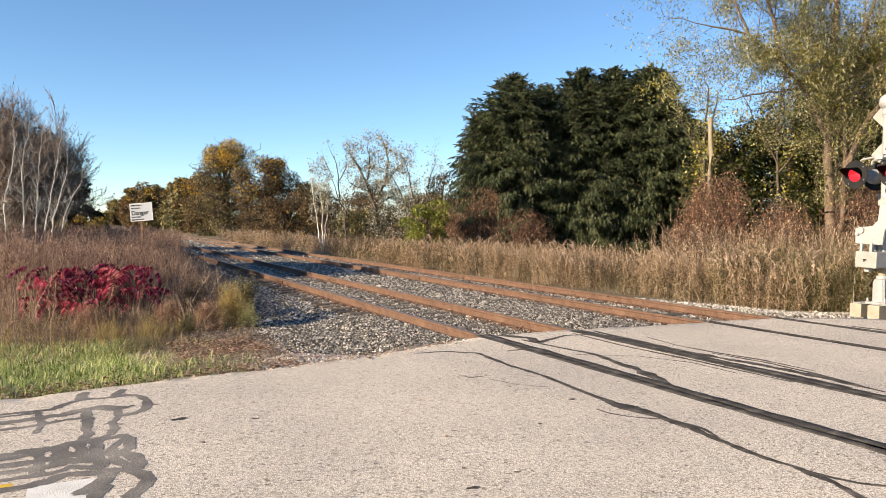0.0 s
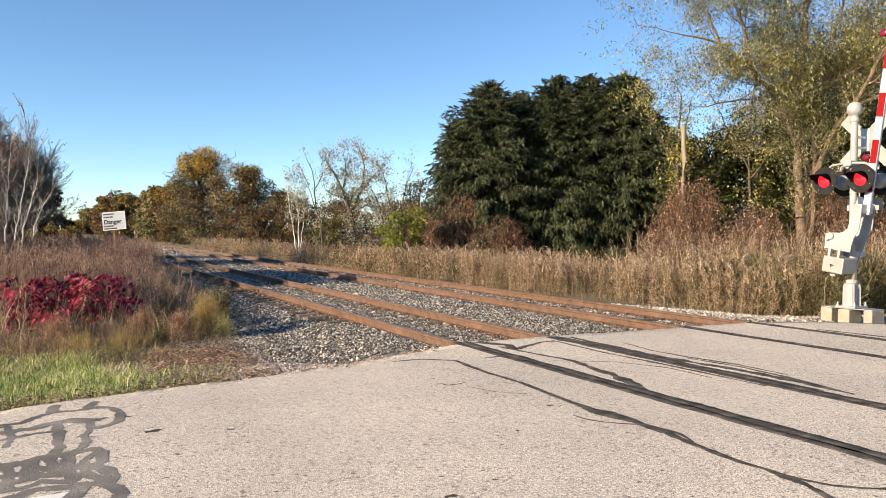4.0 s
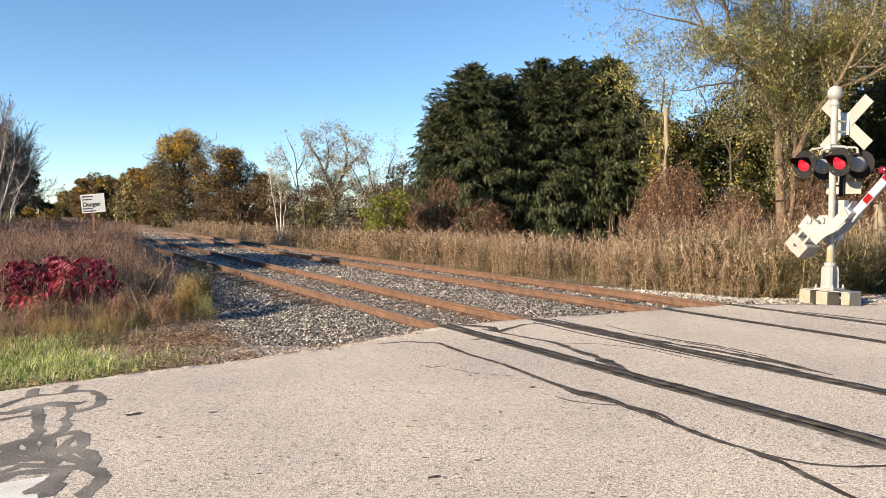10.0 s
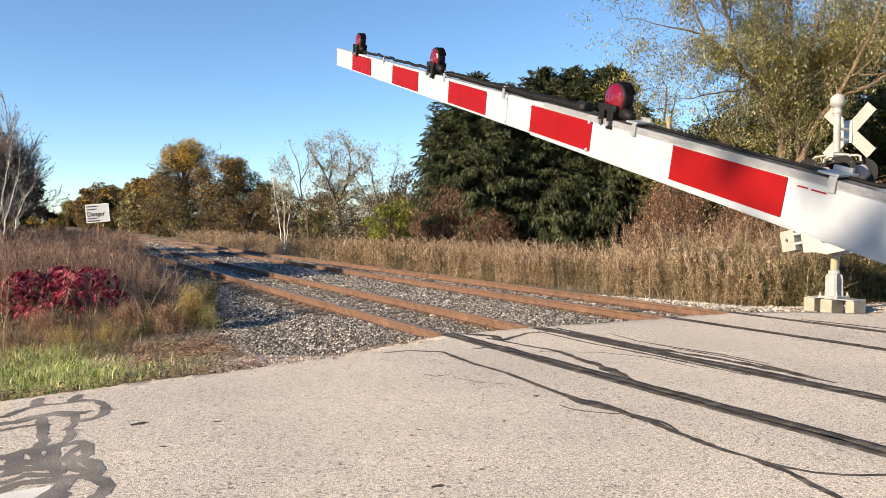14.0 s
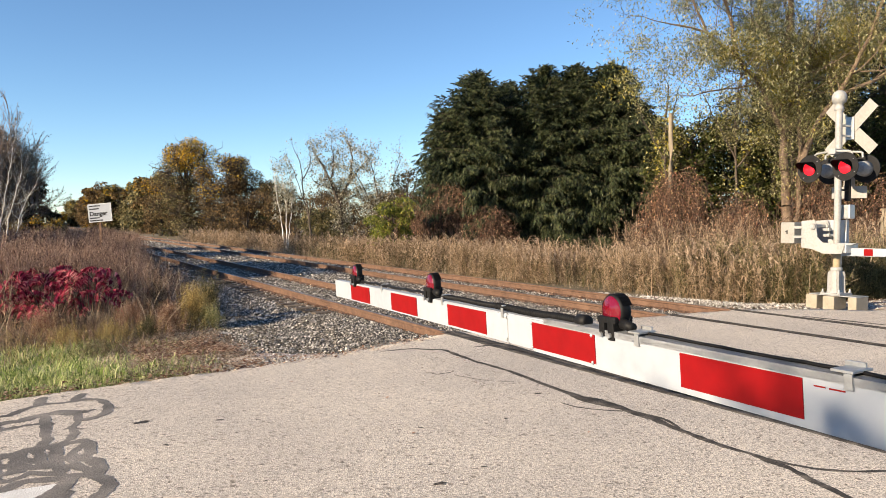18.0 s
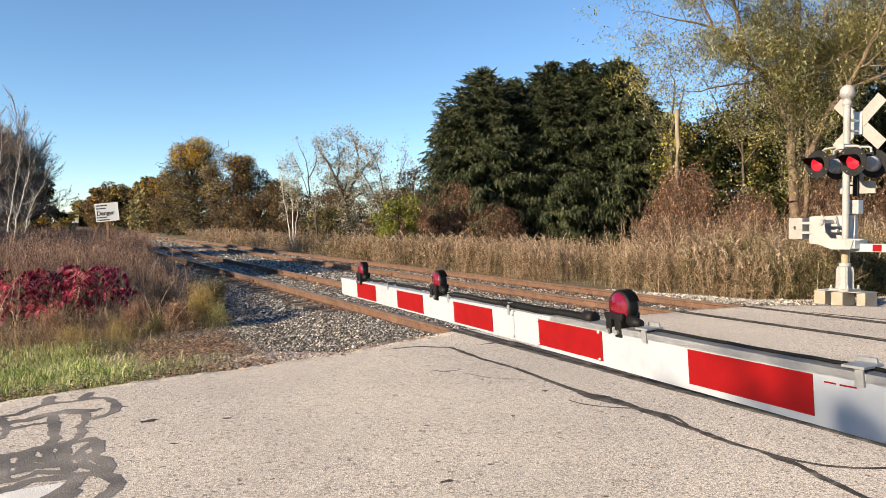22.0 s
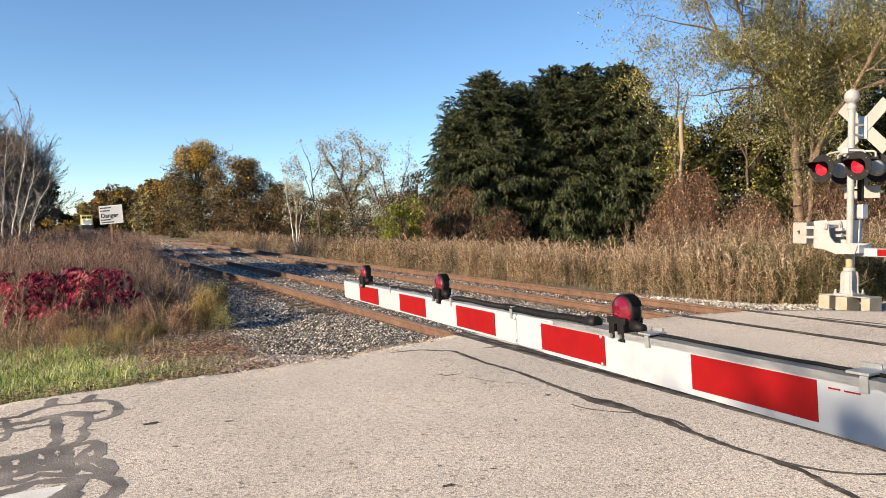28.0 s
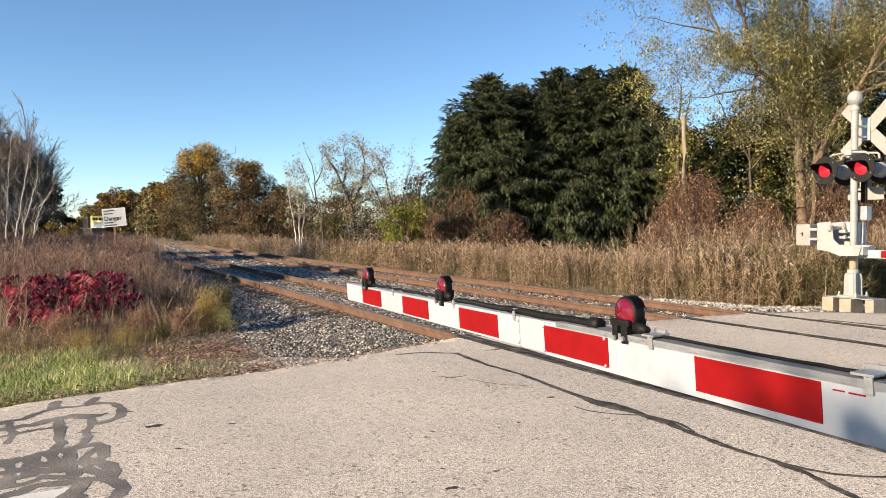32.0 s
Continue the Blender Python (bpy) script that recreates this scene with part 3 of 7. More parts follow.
def swirl_sheet(road):
    """The loops have run together: one thin sheet of tar, everything within half a width of a line."""
    rng = np.random.default_rng(55)
    c = 0.0085
    xs, ys = np.arange(-1.15, 0.62, c), np.arange(4.2, 7.45, c)
    gx, gy = np.meshgrid(xs, ys, indexing="ij")
    wob = sum(a * np.sin(gx * p + gy * q + o) for a, p, q, o in ((0.011, 23, 9, 0), (0.008, -14, 31, 2), (0.006, 57, 41, 1), (0.004, -88, 73, 3)))
    inside = np.zeros(gx.shape, bool)
    for w, pts in SWIRLS:
        if pts[0][0] < -0.25:
            # these lines run on towards the centre line
            pts = [(pts[0][0] - 0.45, pts[0][1] - 0.04)] + pts
        for (ax, ay), (bx, by) in zip(pts, pts[1:]):
            dx, dy = bx - ax, by - ay
            t = np.clip(((gx - ax) * dx + (gy - ay) * dy) / (dx * dx + dy * dy + 1e-9), 0, 1)
            inside |= np.hypot(gx - ax - t * dx, gy - ay - t * dy) < w * 0.43 + 0.5 * wob
    i, j = np.nonzero(inside[:-1, :-1])
    m = gx.shape[1]
    a = i * m + j
    V = np.stack([gx, gy, np.full(gx.shape, 0.0016) + rng.uniform(0, 0.0006, gx.shape)], -1).reshape(-1, 3)
    F = np.stack([a, a + m, a + m + 1, a + 1], 1)
    used, F = np.unique(F, return_inverse=True)
    tagged(soup("tar_seal", V[used], F.reshape(-1, 4), M_TAR_OLD, road), "grey looping sheet of worn crack seal")


def make_seals(road):
    swirl_sheet(road)
    k = 0
    # flangeway filler along the rails
    for x, w, y1 in ((RAILS[0], 0.15, 9.0), (RAILS[1], 0.14, 8.85), (RAILS[2], 0.085, 8.85), (RAILS[3], 0.10, 8.8)):
        for dx, ww in ((-0.058, w * 0.8), (0.066, w)):
            ribbon("tar_strip", [(x + dx, y1), (x + dx, -4.3)], [ww, ww], road, M_TAR, z=0.0022, jag=0.14, seed=k, label="black tar filler beside the rail")
            k += 1
    lines = (
        ([(3.58, 8.0), (4.0, 8.0), (4.31, 7.71), (4.24, 6.94), (4.28, 6.23), (4.2, 5.54), (4.19, 5.16)], [.03, .05, .07, .05, .06, .06, .07]),
        ([(4.19, 5.2), (4.16, 4.98), (4.2, 4.8), (4.23, 4.51), (4.22, 4.19)], [.08, .15, .16, .11, .10]),
        ([(4.22, 4.25), (4.16, 3.84), (4.11, 3.44), (4.13, 3.18), (4.12, 2.97), (4.03, 2.67), (3.95, 2.42), (3.88, 2.07), (3.8, 1.2)], [.09, .08, .06, .07, .09, .06, .05, .05, .05]),
        ([(4.25, 4.4), (4.29, 4.15), (4.2, 3.9)], [.03, .035, .03]),
        ([(4.14, 3.11), (4.19, 2.93), (4.24, 2.82), (4.39, 2.69), (4.62, 2.58), (5.05, 2.37)], [.04, .05, .035, .03, .04, .03]),
        ([(5.12, 8.9), (5.0, 8.3), (5.0, 7.75), (4.72, 7.72)], [.05, .06, .07, .02]),
        ([(5.27, 8.86), (5.54, 8.49), (5.43, 8.11), (6.12, 8.49), (6.55, 8.43)], [.12, .14, .10, .06, .04]),
        ([(5.35, 8.4), (5.45, 7.72), (5.56, 7.07), (5.43, 6.4), (5.32, 5.87), (5.18, 5.41)], [.05, .06, .08, .10, .13, .04]),
        ([(6.78, 8.7), (6.75, 7.66), (6.72, 6.86), (6.84, 5.92), (6.9, 5.35), (6.86, 4.83), (6.83, 4.35)], [.07, .09, .10, .13, .15, .12, .04]),
        ([(6.95, 6.6), (7.05, 5.9), (7.0, 5.2), (6.9, 4.7)], [.03, .05, .06, .04]),
        ([(6.62, 8.5), (6.66, 7.4), (6.62, 6.4), (6.70, 5.4), (6.72, 4.6)], [.04, .05, .06, .07, .03]),
        ([(7.1, 7.9), (6.98, 7.2), (7.02, 6.6), (7.14, 6.0), (7.12, 5.3)], [.02, .035, .05, .05, .02]),
        ([(5.35, 7.18), (5.97, 6.78), (6.25, 6.22), (6.24, 5.55)], [.015, .02, .03, .02]),
        ([(6.35, 8.6), (6.3, 7.4), (6.38, 6.2), (6.4, 5.0)], [.03, .05, .07, .03]),
        ([(3.51, 6.63), (3.54, 6.51), (3.71, 6.52)], [.012, .02, .012]),
        ([(3.69, 6.37), (3.81, 6.02), (4.03, 5.82)], [.008, .012, .008]),
        ([(3.91, 4.96), (3.92, 4.78), (4.02, 4.62), (4.17, 4.48)], [.01, .02, .02, .03]),
        ([(10.9, 7.6), (11.0, 6.9), (11.05, 6.2)], [.05, .10, .03]),
    )
    for pts, w in lines:
        ribbon("tar_seal", pts, w, road, M_TAR, z=0.0010 + 0.00004 * (k - 7), jag=0.22, seed=k, label="black poured tar crack seal", step=0.025)
        k += 1
    # worn paint
    for name, m, x0, x1, y0, y1 in (("stop_bar", M_PAINT, -0.28, 0.10, 0.9, 4.86), ("centre_line", M_YELLOW, -14, -0.36, 4.86, 4.96)):
        V = [(x0, y0, 0.0007), (x1, y0, 0.0007), (x1, y1, 0.0007), (x0, y1, 0.0007)]
        tagged(soup(name, V, [(0, 1, 2, 3)], m, road), "worn white paint bar" if "stop" in name else "worn yellow paint line")
    # old tar drips
    rng = np.random.default_rng(77)
    drips = [(0.69, 6.05, .075), (1.24, 5.82, .04), (0.57, 6.62, .03), (0.77, 5.34, .03), (2.07, 3.75, .05), (2.45, 3.88, .03), (2.47, 4.06, .018), (3.21, 4.76, .03), (2.51, 4.86, .03), (3.93, 5.32, .05), (4.96, 4.59, .05), (2.9, 4.5, .02)]
    drips += [(rng.uniform(0, 9), rng.uniform(2.5, 7.5), rng.uniform(0.008, 0.022)) for _ in range(60)]
    for x, y, r in drips:
        a = np.linspace(0, 6.283, 11)[:-1]
        q = 0.72 * r * rng.uniform(0.6, 1.2, 10)
        ang = rng.uniform(-0.5, 0.5)
        X, Y = q * np.cos(a) * 1.25, q * np.sin(a) * 0.75
        V = np.stack([x + X * math.cos(ang) - Y * math.sin(ang), y + X * math.sin(ang) + Y * math.cos(ang), np.full(10, 0.0026)], 1)
        soup("tar_drip", V, [tuple(range(10))], M_TAR, road)
    return k


def rail_mesh(y0, y1):
    prof = [(-0.068, -0.165), (-0.068, -0.152), (-0.012, -0.135), (-0.009, -0.05), (-0.035, -0.038), (-0.036, -0.008), (-0.028, 0.0)]
    prof = prof + [(-x, z) for x, z in prof[::-1]]
    bm = bmesh.new()
    A = [bm.verts.new((x, y0, z)) for x, z in prof]
    B = [bm.verts.new((x, y1, z)) for x, z in prof]
    n = len(prof)
    for i in range(n):
        f = bm.faces.new((A[i], A[(i + 1) % n], B[(i + 1) % n], B[i]))
        if i == 6:
            f.material_index = 1
    bm.faces.new(A[::-1])
    bm.faces.new(B)
    me = bpy.data.meshes.new("rail")
    bmesh.ops.recalc_face_normals(bm, faces=bm.faces)
    bm.to_mesh(me)
    bm.free()
    me.materials.append(M_RUST)
    me.materials.append(M_RAILTOP)
    return me


def make_tracks():
    rng = np.random.default_rng(5)
    tie = bmesh.new()
    box(tie, (0, 0, -0.255), (2.6, 0.225, 0.18), 0.012)
    tie_me = bpy.data.meshes.new("tie")
    tie.to_mesh(tie_me)
    tie.free()
    tie_me.materials.append(M_TIE)
    pl = bmesh.new()
    box(pl, (0, 0, -0.160), (0.34, 0.19, 0.016), 0.004)
    for sx in (-0.09, 0.09):
        for sy in (-0.06, 0.06):
            box(pl, (sx, sy, -0.145), (0.03, 0.025, 0.028), 0.004)
    pl_me = bpy.data.meshes.new("tie_plate")
    pl.to_mesh(pl_me)
    pl.free()
    pl_me.materials.append(M_RUST)
    out = []
    for k, cx in enumerate(TRACKS):
        tr = thing("railway_track", "rusty steel rails on weathered timber ties in grey ballast", "railway track", "railway tracks", at=(cx, 0, 0))
        out.append(tr)
        for sx in (-0.7525, 0.7525):
            for y0, y1 in ((-60, 8.6), (8.6, 20.45), (20.46, 32.3), (32.31, 700)):
                r = new("rail", rail_mesh(y0, y1))
                r.parent = tr
                r.location = (sx, 0, 0)
        for sx in (-0.7525, 0.7525):
            for yj in (20.455, 32.305):
                jb = bmesh.new()
                for side in (-1, 1):
                    box(jb, (sx + side * 0.022, yj, -0.092), (0.022, 0.62, 0.075), 0.006)
                    for b in (-0.22, -0.08, 0.08, 0.22):
                        cyl(jb, (sx + side * 0.03, yj + b, -0.092), (sx + side * 0.055, yj + b, -0.092), 0.014, seg=6)
                part("joint_bar", jb, M_RUST, tr)
        y = 9.25
        i = 0
        while y < 58:
            o = new("tie", tie_me)
            o.parent = tr
            o.location = (rng.normal(0, 0.03), y, rng.normal(0, 0.006))
            o.rotation_euler = (0, rng.normal(0, 0.006), rng.normal(0, 0.012))
            if i < 44:
                for sx in (-0.7525, 0.7525):
                    q = new("tie_plate", pl_me)
                    q.parent = tr
                    q.location = (sx, y, rng.normal(0, 0.002))
            y += 0.5 + rng.normal(0, 0.012)
            i += 1
        # far ties in one piece
        n = int((420 - y) / 0.5)
        bv = np.array([(sx * 1.3, sy * 0.11, sz) for sx in (-1, 1) for sy in (-1, 1) for sz in (-0.34, -0.165)])
        bf = np.array([(0, 1, 3, 2), (4, 6, 7, 5), (0, 4, 5, 1), (2, 3, 7, 6), (1, 5, 7, 3)])
        P = np.stack([np.zeros(n), y + 0.5 * np.arange(n), np.zeros(n)], 1)
        v, f = scatter(bv, bf, P, np.zeros(n), np.zeros(n), np.ones(n))
        tagged(soup("far_ties", v, f, M_TIE, tr), kind="stuff")
    return out


def bed_z(x):
    return np.interp(x, [2.3, 3.4, 4.3, 4.75, 5.0, 11.5, 12.6], [-0.37, -0.27, -0.222, -0.207, -0.180, -0.180, -0.33])


def cover(x, y):
    """Stone heaped over the tie ends next to the road."""
    return 0.085 * (1 - smooth01((y - 11.6) / 2.2)) * smooth01((x - 3.7) / 0.5) * (1 - smooth01((x - 4.85) / 0.12))


def make_ballast():
    rng = np.random.default_rng(11)
    xs = np.linspace(2.3, 12.6, 60)
    ys = np.concatenate([np.arange(8.2, 45, 0.3), np.geomspace(46, 720, 30)])
    gx, gy = np.meshgrid(xs, ys, indexing="ij")
    e = np.array([edge_y(x) for x in xs])[:, None]
    gz = bed_z(gx) + cover(gx, gy) + rng.normal(0, 0.008, gx.shape)
    gz = np.where(gy < e + 0.12, np.minimum(gz, -0.11), gz)
    n, m = gx.shape
    i, j = np.meshgrid(np.arange(n - 1), np.arange(m - 1), indexing="ij")
    a = (i * m + j).ravel()
    bed = soup("ballast_bed", np.stack([gx, gy, gz], -1).reshape(-1, 3), np.stack([a, a + m, a + m + 1, a + 1], 1), M_BED)
    tagged(bed, "dark gravel bed under the tracks", "gravel", kind="structure")
    vs, fs = [], []
    for y0, y1, dens, size in ((8.4, 13, 2500, 0.0148), (13, 20, 1000, 0.023), (20, 22, 700, 0.027), (22, 32, 380, 0.034), (32, 60, 110, 0.056), (60, 120, 32, 0.095)):
        n = int((y1 - y0) * 10.0 * dens)
        x = rng.uniform(1.7, 12.5, n)
        y = rng.uniform(y0, y1, n)
        e = np.interp(x, [q[0] for q in EDGE], [q[1] for q in EDGE])
        keep = (y > e + np.interp(x, [2.4, 3.2, 4.4, 5.2], [1.9, 1.5, 0.75, 0.1])) & (np.min(np.abs(x[:, None] - np.array(RAILS)), axis=1) > 0.075)
        # thinner towards the shoulders
        keep &= rng.uniform(0, 1, n) < np.interp(x, [1.7, 2.2, 2.9, 3.5, 4, 12, 12.5], [0.05, 0.3, 0.7, 0.9, 1, 1, 0.7])
        x, y = x[keep], y[keep]
        n = len(x)
        sz = size * rng.lognormal(0, 0.32, n)
        # the way between the tracks is heaped with fresh pale stone
        heap = np.exp(-((x - 7.9) / 0.75) ** 2) * 0.05
        near_edge = smooth01((y - np.interp(x, [q[0] for q in EDGE], [q[1] for q in EDGE])) / 0.6)
        z = bed_z(x) * near_edge + (-0.05) * (1 - near_edge) + heap + cover(x, y) + rng.uniform(-0.012, 0.022, n)
        z = np.where(x < 3.4, np.maximum(z, ground_z(x, y) + rng.uniform(-0.01, 0.015, n)), z)
        v, f = scatter(STONE_V, STONE_F, np.stack([x, y, z], 1), rng.uniform(0, 6.28, n), rng.uniform(-0.6, 0.6, n), sz, stretch=rng.uniform(0.65, 1.3, (n, 3)))
        v = v + rng.normal(0, 0.004, v.shape)
        vs.append(v)
        fs.append(f)
    v, f = merged(*zip(vs, fs))
    tagged(soup("ballast_stones", v, f, M_STONE), "loose grey and white crushed stone round the ties", "gravel", kind="stuff")


def make_shoulders():
    rng = np.random.default_rng(12)
    for name, x0, x1, label in (("shoulder_west", 0.9, 4.9, "pinkish sandy gravel shoulder between road and ballast"), ("shoulder_east", 11.2, 19.0, "pale gravel shoulder round the signal footing")):
        xs = np.arange(x0, x1, 0.12)
        ts = np.linspace(-0.15, 1.0, 14)
        V, F = [], []
        for x in xs:
            w = (1.35 if name.endswith("west") else (1.5 if x < 15 else 0.8)) * (1 + 0.15 * math.sin(x * 3)) * (0.3 + 0.7 * float(smooth01((x - x0) / 1.5)))
            e = edge_y(x)
            for t in ts:
                y = e + t * w
                V.append((x, y, (-0.05 if t < 0.05 else float(ground_z(x, y)) * 0.75 - 0.012 + rng.normal(0, 0.006)) - (0.10 if t > 0.97 else 0)))
        m = len(ts)
        for i in range(len(xs) - 1):
            for j in range(m - 1):
                a = i * m + j
                F.append((a, a + m, a + m + 1, a + 1))
        tagged(soup(name, V, F, M_SHOULDER, smooth=True), label, "gravel", kind="structure")
    # loose stones on the shoulders
    n = 15000
    x = np.concatenate([rng.uniform(1.6, 4.9, n // 2), rng.uniform(11.4, 16.0, n // 2)])
    e = np.interp(x, [q[0] for q in EDGE], [q[1] for q in EDGE])
    d = np.abs(rng.normal(0, 0.55, n)) + 0.02
    d[n // 2:] = rng.uniform(0.05, 1.0, n - n // 2) ** 0.7 * np.interp(x[n // 2:], [12.3, 13.6, 15], [6.0, 3.0, 1.6])
    y = e + d
    few = (x > 10) | (rng.uniform(0, 1, n) < 0.3)
    x, y, n = x[few], y[few], int(few.sum())
    z = ground_z(x, y) * 0.75
    v, f = scatter(STONE_V, STONE_F, np.stack([x, y, z], 1), rng.uniform(0, 6.28, n), rng.uniform(-0.6, 0.6, n), np.where(x > 10, 0.017, 0.013) * rng.lognormal(0, 0.45, n), stretch=rng.uniform(0.65, 1.3, (n, 3)))
    tagged(soup("shoulder_stones", v, f, M_PALESTONE), "scattered pale stones on the road shoulder", "gravel", kind="stuff")


make_ground()
road = make_road()
make_shoulders()
make_seals(road)
make_tracks()
make_ballast()

# ---- plants ----
def strip_field(n, rng, xs, ys, keepf=None):
    x, y = rng.uniform(*xs, n), rng.uniform(*ys, n)
    if keepf is not None:
        k = keepf(x, y, rng.uniform(0, 1, n))
        x, y = x[k], y[k]
    return x, y


def stalk_template(rng, twigs, heads, width=0.006, leafy=0, leafw=0.006, leafl=1.0, twig_len=1.0, head=1.0):
    """One upright dead stalk, 1 m tall, as thin triangles."""
    V, F = [], []

    def quad(a, b, w, ax):
        o = len(V)
        a, b, ax = np.array(a), np.array(b), np.array(ax)
        V.extend([a - ax * w, a + ax * w, b + ax * w * 0.6, b - ax * w * 0.6])
        F.extend([(o, o + 1, o + 2), (o, o + 2, o + 3)])

    def tri(p, d, w, ln):
        o = len(V)
        p, d = np.array(p), np.array(d) / np.linalg.norm(d)
        s = np.cross(d, [0.3, 0.5, 0.8])
        s /= np.linalg.norm(s)
        V.extend([p - s * w, p + s * w, p + d * ln])
        F.append((o, o + 1, o + 2))
    top = np.array([rng.normal(0, 0.06), rng.normal(0, 0.06), 1.0])
    quad((0, 0, 0), top * 0.5, width, (1, 0, 0))
    quad(top * 0.5, top, width * 0.8, (0.7, 0.7, 0))
    quad((0, 0, 0), top * 0.5, width, (0, 1, 0))
    for _ in range(twigs):
        h = rng.uniform(0.45, 0.98)
        p = top * h
        a = rng.uniform(0, 6.28)
        ln = twig_len * rng.uniform(0.08, 0.26) * (1.25 - h * 0.6)
        q = p + np.array([math.cos(a) * ln * 0.6, math.sin(a) * ln * 0.6, ln * 0.8])
        quad(p, q, width * 0.5, (math.sin(a), -math.cos(a), 0))
        for _ in range(heads):
            tri(q + rng.normal(0, 0.02, 3), rng.normal(0, 1, 3) + [0, 0, 0.6], 0.0055 * head, head * rng.uniform(0.015, 0.04))
    for _ in range(leafy):
        h = rng.uniform(0.1, 0.8)
        a = rng.uniform(0, 6.28)
        tri(top * h, (math.cos(a), math.sin(a), rng.uniform(-0.5, 1.2)), leafw, leafl * rng.uniform(0.12, 0.26))
    return np.array(V), np.array(F)


def field(name, label, category, material, temps, x, y, h, rng, lean=0.10):
    pairs = []
    which = rng.integers(0, len(temps), len(x))
    for k, (tv, tf) in enumerate(temps):
        s = which == k
        n = int(s.sum())
        if n:
            P = np.stack([x[s], y[s], ground_z(x[s], y[s]) - 0.02], 1)
            pairs.append(scatter(tv, tf, P, rng.uniform(0, 6.28, n), rng.normal(0, lean, n), h[s]))
    v, f = merged(*pairs)
    return tagged(soup(name, v, f, material), label, category, kind="stuff")


def make_weeds():
    rng = np.random.default_rng(21)
    temps = [stalk_template(rng, 13, 3, width=0.0045, leafy=3, leafw=0.007) for _ in range(9)]
    # tall dead stalks between the verge and the trees
    lim = lambda y: np.interp(y, [10, 13, 20, 45], [1.2, 2.3, 3.6, 4.1])
    xs, ys, hs = [], [], []
    for (y0, y1), x0, n in (((11.9, 15), -1.0, 420), ((15, 20), -1.7, 1050), ((20, 30), -2.9, 1900), ((30, 52), -4.6, 2300)):
        x, y = strip_field(n, rng, (x0, 4.2), (y0, y1), lambda x, y, u: (x < lim(y) + rng.normal(0, 0.25, len(x))) & ((u < 0.2) | (y > 15.0) | (np.abs(x - 0.35) > 1.3)))
        xs.append(x)
        ys.append(y)
        patch = 0.12 * np.sin(x * 1.7 + 0.6 * y) + 0.08 * np.sin(y * 2.3 - x)
        hs.append((rng.normal(1.30, 0.17, len(x)) + patch) * np.interp(y, [11.6, 13, 15, 60], [0.3, 0.55, 1, 1]) * np.maximum(np.interp(lim(y) - x, [0, 0.6, 1.4, 2.6], [0.30, 0.5, 0.78, 1]), np.interp(y, [22, 30, 48], [0.0, 0.80, 0.95])))
    x, y, h = map(np.concatenate, (xs, ys, hs))
    field("dead_weeds", "tall brown dead weed stalks with seed heads beside the track", "weeds", M_WEED, temps, x, y, np.clip(h, 0.2, 1.65), rng, 0.16)
    x, y = strip_field(900, rng, (2.0, 4.35), (31, 52), lambda x, y, u: x < 3.9 + 0.02 * (y - 31))
    field("track_weeds", "dense brown weeds standing close beside the far track", "weeds", M_WEED, temps, x, y, rng.uniform(1.05, 1.5, len(x)), rng, 0.18)
    # pale bent grass stems that stand out of the weeds
    stem = [bent_stem(rng) for _ in range(6)]
    x, y = strip_field(900, rng, (-1.8, 3.4), (12.2, 26), lambda x, y, u: x < lim(y) - 0.2)
    field("straw_stems", "pale bent straw stems among the dead weeds", "weeds", M_DRYGRASS, stem, x, y, rng.uniform(0.6, 1.35, len(x)) * np.interp(y, [12, 15], [0.55, 1]), rng, 0.25)
    low = [stalk_template(rng, 7, 3, leafy=16, leafw=0.010, leafl=0.8) for _ in range(6)]
    x, y = strip_field(620, rng, (-1.6, 2.3), (10.6, 13.6), lambda x, y, u: (x < np.interp(y, [10, 11.5, 13], [0.9, 1.4, 2.0])) & (u < smooth01((y - 9.9) / 1.6)))
    field("verge_weeds", "low olive and straw coloured weeds behind the grass verge", "weeds", M_GOLD, low, x, y, rng.uniform(0.12, 0.34, len(x)) * np.interp(y, [10, 12.5], [0.6, 1.2]), rng, 0.5)
    x, y = strip_field(900, rng, (-1.8, 3.1), (10.9, 17), lambda x, y, u: (x < np.interp(y, [10.6, 12, 14, 17], [1.2, 1.9, 2.8, 3.3])) & ((u < 0.5) | (y > 15.0) | (np.abs(x - 0.35) > 1.3)))
    field("brown_weeds", "tangled brown weeds round the sumac", "weeds", M_LITTER, low, x, y, rng.uniform(0.18, 0.6, len(x)) * np.interp(y, [10.6, 13], [0.45, 1]), rng, 0.6)
    # thin brush beside the track further on
    x, y = strip_field(1100, rng, (1.6, 3.9), (13.6, 34), lambda x, y, u: u < 0.8)
    field("track_brush", "thin dry brush at the foot of the ballast", "weeds", M_DRYGRASS, low, x, y, rng.uniform(0.12, 0.42, len(x)), rng, 0.5)
    x, y = strip_field(520, rng, (2.2, 3.6), (14.5, 34), lambda x, y, u: u < 0.9)
    field("dark_brush", "dark leafless brush at the foot of the ballast", "weeds", M_TWIGS, temps, x, y, rng.uniform(0.25, 0.7, len(x)), rng, 0.4)


